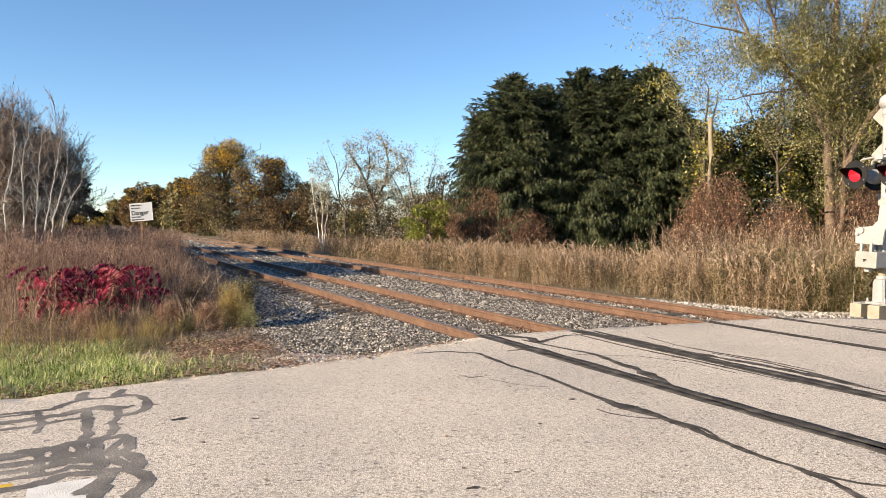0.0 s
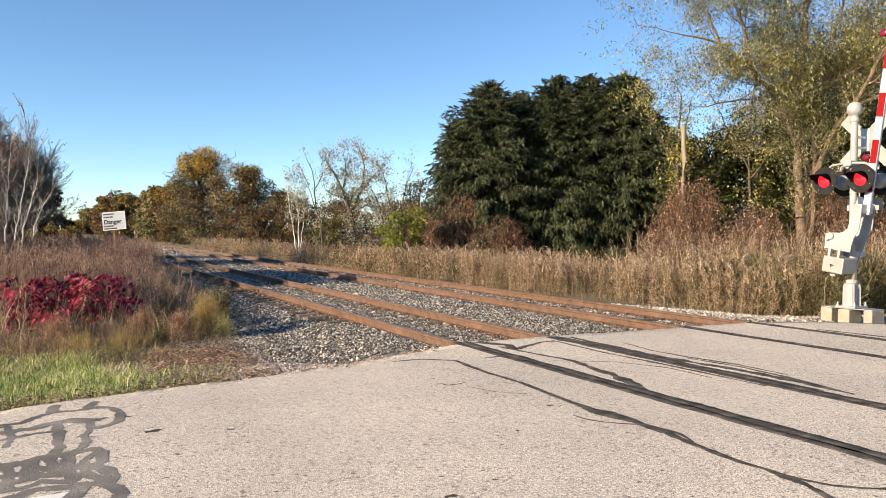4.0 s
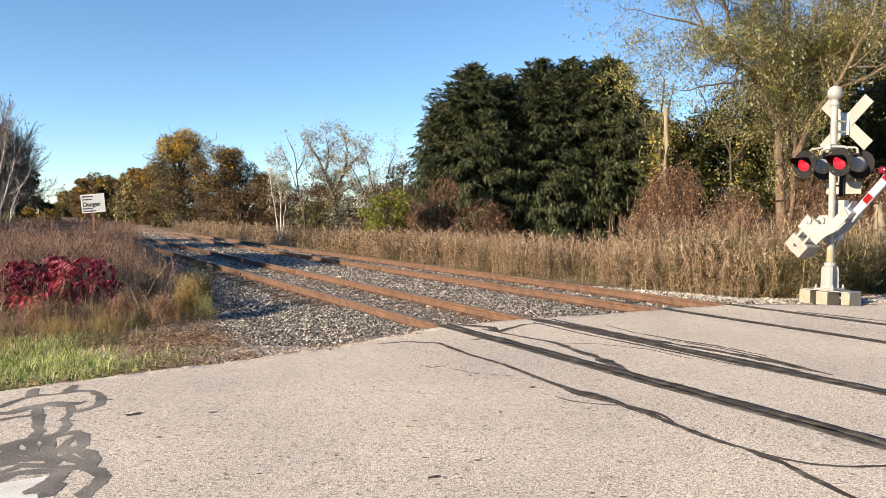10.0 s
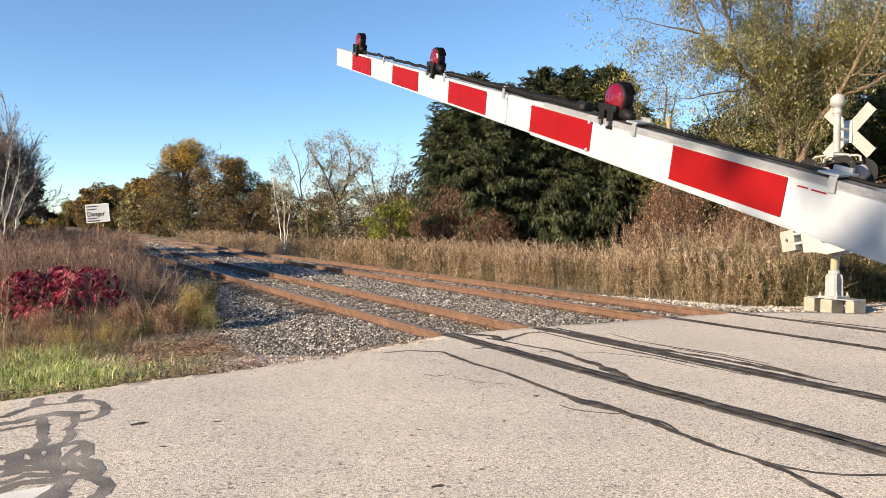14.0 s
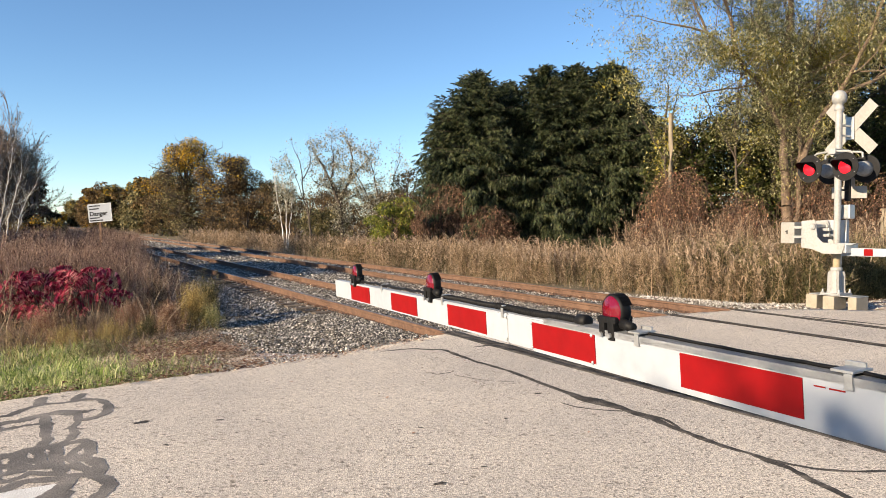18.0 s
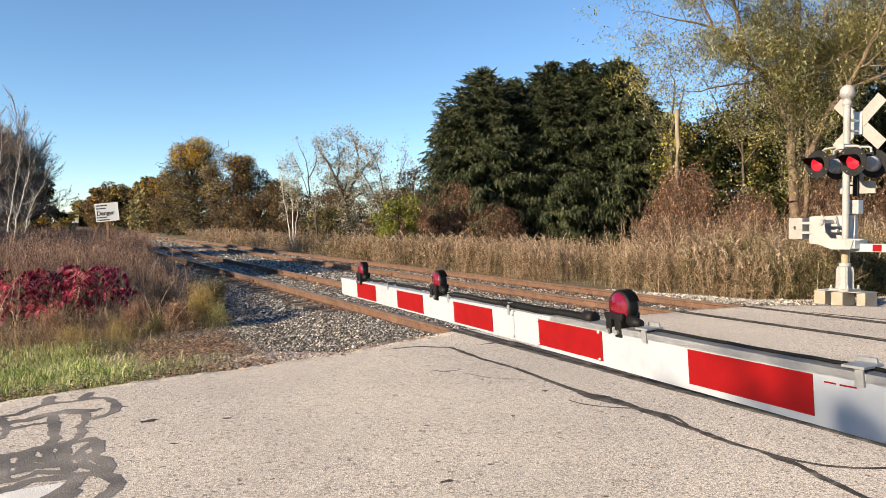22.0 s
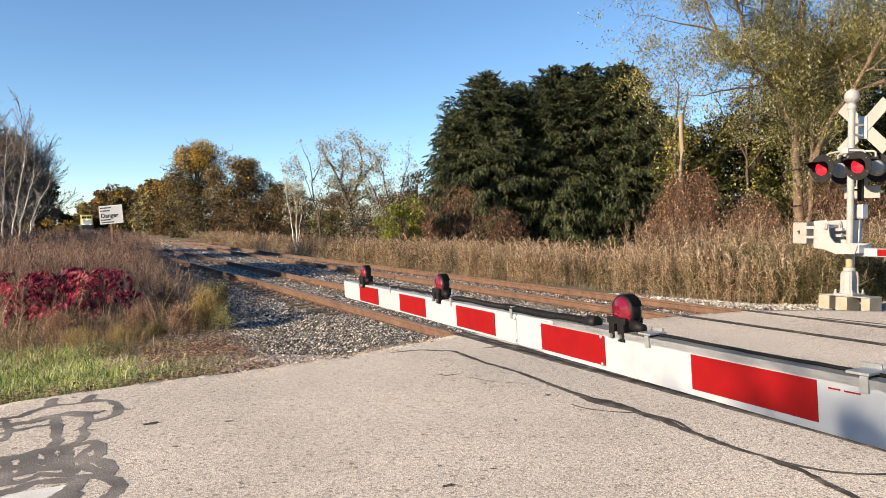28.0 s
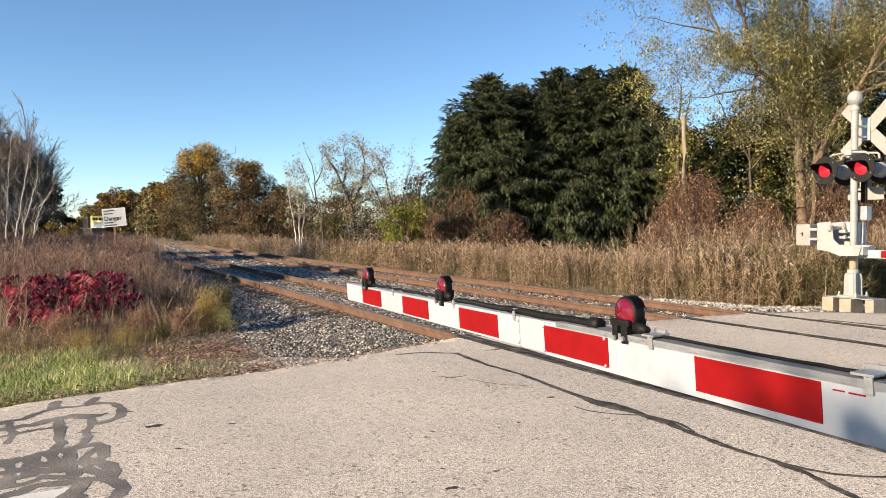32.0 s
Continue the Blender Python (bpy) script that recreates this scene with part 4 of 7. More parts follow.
def bent_stem(rng):
    """A thin pale grass stem, 1 m long, that arches over at the top."""
    V, F = [], []
    lean, turn = rng.uniform(0.15, 0.55), rng.uniform(0, 6.28)
    for k in range(6):
        t = k / 5
        out = lean * t * t
        c = np.array([math.cos(turn) * out, math.sin(turn) * out, t * (1 - 0.25 * lean * t)])
        w = 0.0055 * (1 - 0.6 * t)
        side = np.array([-math.sin(turn), math.cos(turn), 0]) * w
        V += [c - side, c + side]
        if k:
            o = 2 * k
            F += [(o - 2, o - 1, o + 1), (o - 2, o + 1, o)]
    return np.array(V), np.array(F)


def plume_template(rng):
    """The nodding seed head of a reed whose stalk would be 1 m tall."""
    V, F = [], []
    turn = rng.uniform(0, 6.28)
    for _ in range(20):
        t = rng.uniform(0, 1)
        p = np.array([math.cos(turn) * 0.10 * t * t, math.sin(turn) * 0.10 * t * t, 0.84 + 0.20 * t])
        d = np.array([math.cos(turn) * (0.3 + t), math.sin(turn) * (0.3 + t), 0.9 - 0.9 * t]) + rng.normal(0, 0.35, 3)
        d /= np.linalg.norm(d)
        w = np.cross(d, [0.3, 0.5, 0.8]) * 0.010
        o = len(V)
        V += [p - w, p + w, p + d * rng.uniform(0.05, 0.10)]
        F.append((o, o + 1, o + 2))
    return np.array(V), np.array(F)


def make_reeds():
    rng = np.random.default_rng(22)
    near = [stalk_template(rng, 3, 3, width=0.0042, leafy=34, leafw=0.0058, leafl=0.72) for _ in range(12)]
    far = [stalk_template(rng, 2, 1, width=0.007, leafy=14, leafw=0.013, leafl=1.0) for _ in range(8)]
    heads = [plume_template(rng) for _ in range(6)]
    front = lambda y: np.interp(y, [8.8, 10.2, 14, 20, 30, 42, 70], [14.6, 13.7, 13.4, 12.5, 12.1, 11.9, 12.0])
    for name, temps, rows in (("reed_bed", near, (((9.6, 14), 16.6, 3000), ((14, 22), 16, 5200))), ("reed_bed", far, (((22, 34), 16, 4600), ((34, 75), 17, 4200)))):
        xs, ys, hs = [], [], []
        for (y0, y1), x1, n in rows:
            x, y = strip_field(n, rng, (11.9, x1), (y0, y1), lambda x, y, u: (x > front(y) + rng.normal(0, 0.22, len(x))) & (u < 0.5 + 0.4 * np.sin(y * 1.9 + 1.5 * np.sin(x * 1.3)) + 0.3 * np.sin(y * 0.7)) & (u < 1.15 - 0.12 * (x - front(y))))
            xs.append(x)
            ys.append(y)
            patch = 0.10 * np.sin(y * 0.9 + x) + 0.08 * np.sin(y * 2.1) + 0.05 * np.sin(y * 5.3)
            hs.append((rng.normal(1.0, 0.13, len(x)) + patch) * np.interp(y, [9, 12, 18, 30, 75], [1.22, 1.14, 0.98, 0.93, 1.02]))
        x, y, h = map(np.concatenate, (xs, ys, hs))
        field(name, "straw coloured dry reeds with feathery plumes along the track", "reeds", M_REED, temps, x, y, np.clip(h, 0.4, 2.0), rng, 0.27)
        k = rng.uniform(0, 1, len(x)) < 0.42 + 0.35 * np.sin(y * 1.1 + x)
        field("reed_plumes", "pale feathery reed plumes above the reed bed", "reeds", M_PLUME, heads, x[k], y[k], np.clip(h[k], 0.4, 2.0) * rng.uniform(0.92, 1.08, int(k.sum())), rng, 0.13)
    # green blades low in the reeds, thicker towards the signal
    green = [stalk_template(rng, 0, 0, leafy=24, leafw=0.005, leafl=0.8) for _ in range(5)]
    x, y = strip_field(3000, rng, (12.0, 15.2), (9.8, 40), lambda x, y, u: (x > front(y) - 0.1) & (u < 0.35 + 0.65 * (np.sin(y * 1.3 + x) > 0.1)))
    field("reed_leaves", "olive green grass blades low among the dry reeds", "reeds", M_REED_OLIVE, green, x, y, rng.uniform(0.35, 0.9, len(x)), rng, 0.3)
    x, y = strip_field(2400, rng, (13.8, 18.5), (9.3, 13.2), lambda x, y, u: x > front(y) - 0.1 + rng.normal(0, 0.15, len(x)))
    field("green_reeds", "dark olive half-dead reeds round the signal", "reeds", M_REED_OLIVE, near, x, y, rng.normal(1.15, 0.2, len(x)), rng, 0.22)
    brush = [stalk_template(rng, 13, 3, width=0.006, leafy=8) for _ in range(7)]
    x, y = strip_field(2600, rng, (14.0, 34), (9.6, 20), lambda x, y, u: (x > 14.5 + 0.25 * (y - 9.6)))
    field("brown_brush", "tangled brown brush behind the signal", "weeds", M_BRUSH, brush, x, y, np.clip(rng.normal(1.5, 0.3, len(x)), 0.6, 2.3), rng, 0.3)
    # low tufts under the reeds
    low = [stalk_template(rng, 2, 1, leafy=14) for _ in range(5)]
    x, y = strip_field(3200, rng, (11.7, 13.6), (9.4, 46), lambda x, y, u: (x > front(y) - 0.35) & (u < 0.8))
    field("reed_tufts", "short straw tufts at the foot of the reeds", "reeds", M_DRYGRASS, low, x, y, rng.uniform(0.12, 0.45, len(x)), rng, 0.35)
    # arching pale stems at the foot of the reeds
    stem = [bent_stem(rng) for _ in range(6)]
    x, y = strip_field(420, rng, (12.2, 14.6), (9.4, 24), lambda x, y, u: (x > front(y) - 0.35) & (x < front(y) + 0.4))
    field("bent_reeds", "pale broken reed stems bent over the gravel", "reeds", M_DRYGRASS, stem, x, y, rng.uniform(0.5, 1.15, len(x)), rng, 0.55)


def make_grass():
    rng = np.random.default_rng(23)
    # tufts of leaning blades, uneven in size, gaps between them
    def lump(x, y):
        return 0.5 + 0.25 * np.sin(x * 5.1 + 1.3 * np.sin(y * 3.7)) + 0.25 * np.sin(y * 6.3 + 1.7 * np.sin(x * 2.9) + 1)
    near = lambda x: np.interp(x, [-9, -0.3, 1.9, 2.4], [7.40, 7.46, 7.88, 8.0])
    x, y = strip_field(15500, rng, (-2.6, 1.9), (7.36, 12.6), lambda x, y, u: (y > near(x) + 0.06 * np.sin(x * 7)) & (u < np.interp(x, [-9, 0.5, 1.1, 1.9], [1, 1, 0.5, 0.05]) * np.interp(y, [7.3, 11.5, 12.6], [1, 0.9, 0.10]) * (0.45 + 0.55 * lump(x, y))))
    n = 15
    X, Y = np.repeat(x, n) + rng.normal(0, 0.055, len(x) * n), np.repeat(y, n) + rng.normal(0, 0.055, len(x) * n)
    tall = rng.uniform(0.08, 0.20, len(x)) * (0.65 + 0.75 * lump(x * 0.7, y * 0.8)) * np.interp(y - near(x), [0, 0.25, 1], [0.6, 0.9, 1])
    size = np.repeat(tall, n) * rng.uniform(0.55, 1.35, len(X))
    turn = np.repeat(rng.uniform(0, 6.28, len(x)), n) + rng.normal(0, 1.2, len(X))
    P = np.stack([X, Y, ground_z(X, Y) - 0.01], 1)
    v, f = scatter(BLADE_V * np.array([1.5, 1, 1]), BLADE_F, P, turn, rng.normal(-0.95, 0.6, len(X)), size * 0.72)
    tagged(soup("verge_grass", v, f, M_GRASS), "bright green uneven grass verge along the road edge", "grass", kind="stuff")
    # straw among the green, thicker towards the ballast
    k = rng.uniform(0, 1, len(X)) < np.interp(X, [-1, 0.5, 1.4], [0.07, 0.14, 0.8])
    v, f = scatter(BLADE_V, BLADE_F, P[k] + [0.03, 0.02, 0], rng.uniform(0, 6.28, k.sum()), rng.normal(-1.1, 0.45, k.sum()), size[k] * 0.85)
    x, y = strip_field(12000, rng, (0.6, 3.2), (7.8, 12.5), lambda x, y, u: (y > near(x) + 0.05) & (u < 0.5 + 0.5 * lump(x, y)) & (x < np.interp(y, [8, 10, 12.5], [2.3, 2.4, 2.6])))
    v2, f2 = scatter(BLADE_V, BLADE_F, np.stack([x, y, ground_z(x, y) * 0.8], 1), rng.uniform(0, 6.28, len(x)), rng.normal(-1.3, 0.25, len(x)), rng.uniform(0.08, 0.22, len(x)))
    x, y = strip_field(2600, rng, (-2.8, 2.0), (10.2, 14.2), lambda x, y, u: (x < np.interp(y, [10.2, 12, 14], [1.0, 1.7, 2.2])) & (u < 0.4 + 0.6 * lump(x, y)))
    v3, f3 = scatter(BLADE_V, BLADE_F, np.stack([x, y, ground_z(x, y)], 1), rng.uniform(0, 6.28, len(x)), rng.normal(-0.9, 0.5, len(x)), rng.uniform(0.10, 0.28, len(x)))
    v, f = merged((v, f), (v2, f2), (v3, f3))
    tagged(soup("dry_grass", v, f, M_DRYGRASS), "dry straw blades lying in the grass verge", "grass", kind="stuff")


def make_litter():
    """Fallen leaves on the verge, the shoulder, between the ties and a few on the road."""
    rng = np.random.default_rng(26)
    sets = []
    for n, (x0, x1), (d0, d1), size in ((2400, (0.6, 2.6), (0.3, 4.6), 0.034), (2600, (1.1, 2.3), (1.6, 3.6), 0.042), (1600, (-4, 2.2), (0.0, 0.5), 0.045), (500, (1.5, 4.6), (-0.15, 0.5), 0.04), (40, (-1, 9), (-5, 0), 0.035), (900, (11.6, 16), (0.5, 2.2), 0.05)):
        x = rng.uniform(x0, x1, n)
        e = np.interp(x, [q[0] for q in EDGE], [q[1] for q in EDGE])
        y = e + rng.uniform(d0, d1, n)
        z = np.where(y > e, ground_z(x, y) * 0.75 + rng.uniform(0.0, 0.05, n), 0.012)
        sets.append(scatter(LEAF_V, LEAF_F, np.stack([x, y, z], 1), rng.uniform(0, 6.28, n), rng.normal(0, 0.25, n), size * rng.uniform(0.5, 1.4, n), roll=rng.uniform(-0.5, 0.5, n)))
    n = 2600
    x, y = rng.choice(RAILS, n) + rng.normal(0, 0.18, n), 9 + rng.exponential(9, n)
    keep = np.min(np.abs(x[:, None] - np.array(RAILS)), axis=1) > 0.05
    x, y = x[keep], y[keep]
    n = len(x)
    sets.append(scatter(LEAF_V, LEAF_F, np.stack([x, y, np.full(n, -0.135) + rng.uniform(-0.02, 0.02, n)], 1), rng.uniform(0, 6.28, n), rng.normal(0, 0.35, n), 0.055 * rng.uniform(0.5, 1.4, n), roll=rng.uniform(-0.6, 0.6, n)))
    v, f = merged(*sets)
    tagged(soup("fallen_leaves", v, f, M_LITTER), "dry brown and russet fallen leaves on verge and track", "leaf litter", kind="stuff")


def sumac_leaf(rng):
    """A drooping feather-like leaf, about 1 long, of paired leaflets."""
    V, F = [], []
    for k in range(7):
        t = 0.15 + 0.8 * k / 6
        y, z = t, -0.45 * t * t
        for sx in (-1, 1):
            o = len(V)
            L = 0.36 * (1 - abs(t - 0.5) * 0.7)
            V += [(0, y, z), (sx * L * 0.5, y + 0.13, z + 0.01), (sx * L * 1.1, y + 0.10, z - 0.26), (sx * L * 0.5, y - 0.06, z - 0.05)]
            F += [(o, o + 1, o + 2), (o, o + 2, o + 3)]
    return np.array(V), np.array(F)


def make_sumacs():
    rng = np.random.default_rng(24)
    tv, tf = sumac_leaf(rng)
    for cx, cy, r, n in ((-0.42, 14.85, 0.52, 46), (0.21, 14.6, 0.52, 48), (0.80, 14.4, 0.50, 46)):
        g = float(ground_z(cx, cy))
        s = thing("sumac_shrub", "low sumac shrub with crimson autumn leaves among weeds", "shrub", "crimson sumacs", at=(cx, cy, g))
        segs, P, yaw = [], [], []
        for _ in range(n):
            a, q = rng.uniform(0, 6.28), r * math.sqrt(rng.uniform(0, 1))
            top = np.array([math.cos(a) * q, math.sin(a) * q, rng.uniform(0.40, 1.10)])
            base = np.array([top[0] * 0.2, top[1] * 0.2, 0])
            mid = base * 0.5 + top * 0.5 + np.array([0, 0, 0.08])
            if rng.uniform() < 0.45:
                segs += [(*base, *mid, 0.010, 0.007), (*mid, *top, 0.007, 0.004)]
            P.append(top)
            yaw.append(a + rng.normal(0, 0.9))
        v, f = tubes_np(segs, 4)
        soup("stem", v, f, M_BARKD, s)
        n = len(P)
        v, f = scatter(tv, tf, P, np.array(yaw) - 1.57, np.clip(rng.normal(-0.25, 0.5, n), -1.1, 0.3), rng.uniform(0.19, 0.33, n))
        soup("foliage", v, f, M_SUMAC, s)


def crown_from(rng, tips, per, size, material, parent, spread=0.25, tv=LEAF_V, name="crown"):
    T = np.array(tips)
    P = np.repeat(T[:, :3], per, axis=0) + rng.normal(0, spread, (len(T) * per, 3))
    v, f = leaves_at(P, size, tv)
    return soup(name, v, f, material, parent)


def tree(name, label, x, y, height, radius, bark, leafm, seed, leaf=0.16, per=3, depth=4, spread=0.75, trunk_frac=0.3, lean=(0, 0), group="trees", rise=0.12, kids=(2, 4), stems=1, leaf_spread=0.25, twigs=True, extra=None, shrink=0.68, thin=None, fine=0.0, sides=6):
    rng = np.random.default_rng(seed)
    g = float(ground_z(x, y))
    t = thing(name, label, "tree", group, at=(x, y, g - 0.05))
    segs, tips = [], []
    for k in range(stems):
        a = rng.uniform(0, 6.28)
        d = np.array([lean[0] + (0.22 * math.cos(a) if stems > 1 else 0), lean[1] + (0.22 * math.sin(a) if stems > 1 else 0), 1.0])
        off = (0.25 * math.cos(a), 0.25 * math.sin(a), 0) if stems > 1 else (0, 0, 0)
        L = height * trunk_frac * (rng.uniform(0.8, 1.1) if stems > 1 else 1)
        grow(rng, off, d, L, radius, depth, segs, tips, bend=0.10, rise=rise, kids=kids, shrink=shrink, spread=spread, steps=5)
    S = np.array(segs)
    zmax = S[:, 5].max()
    sc = height / max(zmax, 0.1)
    S[:, :6] *= sc
    S[:, 6:] = np.maximum(S[:, 6:], fine)
    T = np.array(tips)
    T[:, :3] *= sc
    v, f = tubes_np(S, sides)
    soup("trunk", v, f, bark, t, smooth=True)
    if leafm is not None and per:
        if thin:
            T = T[rng.uniform(0, 1, len(T)) < thin]
        crown_from(rng, T, per, leaf, leafm, t, leaf_spread)
        if extra:
            crown_from(rng, T[rng.uniform(0, 1, len(T)) < extra[1]], max(1, per), leaf, extra[0], t, leaf_spread, name="coloured_leaves")
    return t


def limbed_tree(name, label, x, y, limbs, bark, leafm, seed, leaf=0.085, per=5, step=0.55, reach=1.3, depth=2, leaf_spread=0.13, extra=None, group="trees", bare=0.25, rise=0.05, spread=0.8, tv=LEAF_V):
    """A tree drawn limb by limb; each limb carries twigs and leaves. limbs: ((r0, r1), points)."""
    rng = np.random.default_rng(seed)
    t = thing(name, label, "tree", group, at=(x, y, float(ground_z(x, y))))
    main, segs, tips = [], [], []
    for i, ((r0, r1), pts) in enumerate(limbs):
        P = np.array(pts, float)
        if i == 0:
            P[0, 2] = -0.1
        s = np.concatenate([[0], np.cumsum(np.linalg.norm(np.diff(P, axis=0), axis=1))])
        n = max(4, int(s[-1] / 0.3))
        u = np.linspace(0, s[-1], n)
        Q = np.stack([np.interp(u, s, P[:, k]) for k in range(3)], 1)
        for _ in range(2):
            Q[1:-1] = 0.25 * Q[:-2] + 0.5 * Q[1:-1] + 0.25 * Q[2:]
        Q[1:-1] += rng.normal(0, 0.018 + 0.02 * r0, Q[1:-1].shape)
        R = r0 + (r1 - r0) * u / s[-1]
        for a in range(n - 1):
            main.append((*Q[a], *Q[a + 1], R[a], R[a + 1]))
        b = s[-1] * (bare if i else max(bare, 0.4))
        while b < s[-1]:
            j = min(n - 2, int(b / s[-1] * (n - 1)))
            d = Q[j + 1] - Q[j]
            d = d / np.linalg.norm(d)
            nd = 0.45 * d + rng.normal(0, 0.75, 3)
            nd[2] += 0.15
            grow(rng, Q[j], nd, reach * rng.uniform(0.55, 1.25), max(0.007, R[j] * 0.42), depth, segs, tips, bend=0.2, rise=rise, kids=(2, 3), shrink=0.7, spread=spread, steps=4)
            b += step * rng.uniform(0.5, 1.5)
        grow(rng, Q[-1], Q[-1] - Q[-2], reach * 1.1, r1, depth, segs, tips, bend=0.2, rise=rise, kids=(2, 4), shrink=0.7, spread=spread, steps=4)
    tagged(soup("twig", *tubes_np(segs, 3), bark, t, smooth=True), kind="stuff")
    v, f = tubes_np(main, 8)
    soup("trunk", v, f, bark, t, smooth=True)
    T = np.array(tips)
    if leafm is not None and per:
        crown_from(rng, T, per, leaf, leafm, t, leaf_spread, tv)
        if extra:
            m, share = extra
            c = T[rng.integers(0, len(T), max(2, len(T) // 900)), :3]
            near = np.min(np.linalg.norm(T[:, None, :3] - c[None], axis=2), axis=1) < 0.9
            k = (near & (rng.uniform(0, 1, len(T)) < 0.8)) | (rng.uniform(0, 1, len(T)) < share)
            crown_from(rng, T[k], per, leaf, m, t, leaf_spread, tv, name="coloured_leaves")
    return t


def spruce(x, y, h, r, seed, label="tall dark green spruce with drooping boughs", full=1.0):
    rng = np.random.default_rng(seed)
    g = float(ground_z(x, y))
    t = thing("spruce_tree", label, "tree", "spruces", at=(x, y, g - 0.05))
    v, f = tubes_np([(0, 0, 0, 0, 0, h * 0.5, 0.22, 0.12), (0, 0, h * 0.5, 0, 0, h * 0.97, 0.12, 0.02)], 7)
    soup("trunk", v, f, M_BARKD, t)
    # one hanging spray of needles
    sprays = []
    for _ in range(3):
        V, F = [], []
        for k in range(9):
            # a rib with short side shoots that hang from it
            u, side = 0.1 * k, (-1 if k % 2 else 1)
            base = np.array([0, u, -0.25 * u * u])
            L = 0.42 * (1.05 - 0.6 * u) * rng.uniform(0.7, 1.2)
            tip = base + np.array([side * L * 0.75 * (k < 8), L * 0.65, -L * rng.uniform(0.25, 0.9)])
            o = len(V)
            V += [tuple(base + [0, -0.10, 0]), tuple(base + [0, 0.10, 0.02]), tuple(tip)]
            F.append((o, o + 1, o + 2))
        sprays.append((np.array(V), np.array(F)))
    P, yaw, tilt, size, segs = [], [], [], [], []
    z = 0.25
    lobes = rng.uniform(0, 6.28, 4)
    while z < h:
        k = z / h
        R = r * (1 - k ** (2.8 * full)) ** 0.72 * (0.78 + 0.22 * min(1, k * 4)) + 0.08
        nb = int(8 + 7 * (R / r))
        for _ in range(nb):
            a = rng.uniform(0, 6.28)
            L = R * rng.uniform(0.62, 1.12) * (1 + 0.14 * math.sin(3 * a + lobes[0] + 5 * k) + 0.09 * math.sin(7 * a + lobes[1] + 9 * k))
            droop = 0.34 - 0.62 * k
            ca, sa = math.cos(a), math.sin(a)
            tipz = z - droop * L + 0.12 * L * rng.normal()
            segs.append((0, 0, z + 0.1, ca * L * 0.9, sa * L * 0.9, tipz + 0.05, 0.02, 0.006))
            m = max(5, int(L / 0.075))
            for q in range(m):
                # the bough swells to a tuft near its end, and its shoots hang
                s = 0.30 + 0.72 * ((q + rng.uniform()) / m) ** 0.75
                wide = 0.05 + 0.13 * math.sin(min(1, s) * 2.6)
                P.append((ca * L * s + rng.normal(0, wide), sa * L * s + rng.normal(0, wide), z + 0.1 + (tipz - z - 0.1) * s - abs(rng.normal(0, 0.16)) * (1 - 0.6 * k)))
                yaw.append(a - 1.57 + rng.normal(0, 0.9))
                tilt.append(rng.normal(-1.15 + 1.6 * k ** 1.5, 0.35))
                size.append(rng.uniform(0.20, 0.40))
            # older growth close to the trunk
            for q in range(3):
                s = rng.uniform(0.12, 0.62)
                P.append((ca * L * s, sa * L * s, z + 0.1 + (tipz - z - 0.1) * s))
                yaw.append(a - 1.57 + rng.normal(0, 1.2))
                tilt.append(rng.normal(-0.7, 0.5))
                size.append(rng.uniform(0.55, 0.85))
        z += 0.25 * rng.uniform(0.8, 1.25)
    for q in range(40):
        u = rng.uniform()
        P.append((rng.normal(0, 0.05 + 0.22 * u), rng.normal(0, 0.05 + 0.22 * u), h + 0.15 - 0.9 * u))
        yaw.append(rng.uniform(0, 6.28))
        tilt.append(rng.uniform(0.3, 1.2))
        size.append(rng.uniform(0.16, 0.30))
    P, yaw, tilt, size = map(np.array, (P, yaw, tilt, size))
    which = rng.integers(0, 3, len(P))
    v, f = merged(*[scatter(*sprays[k], P[which == k], yaw[which == k], tilt[which == k], size[which == k]) for k in range(3)])
    soup("crown", v, f, M_NEEDLE, t)
    v, f = tubes_np(segs, 3)
    soup("bough", v, f, M_BARKD, t)
    return t


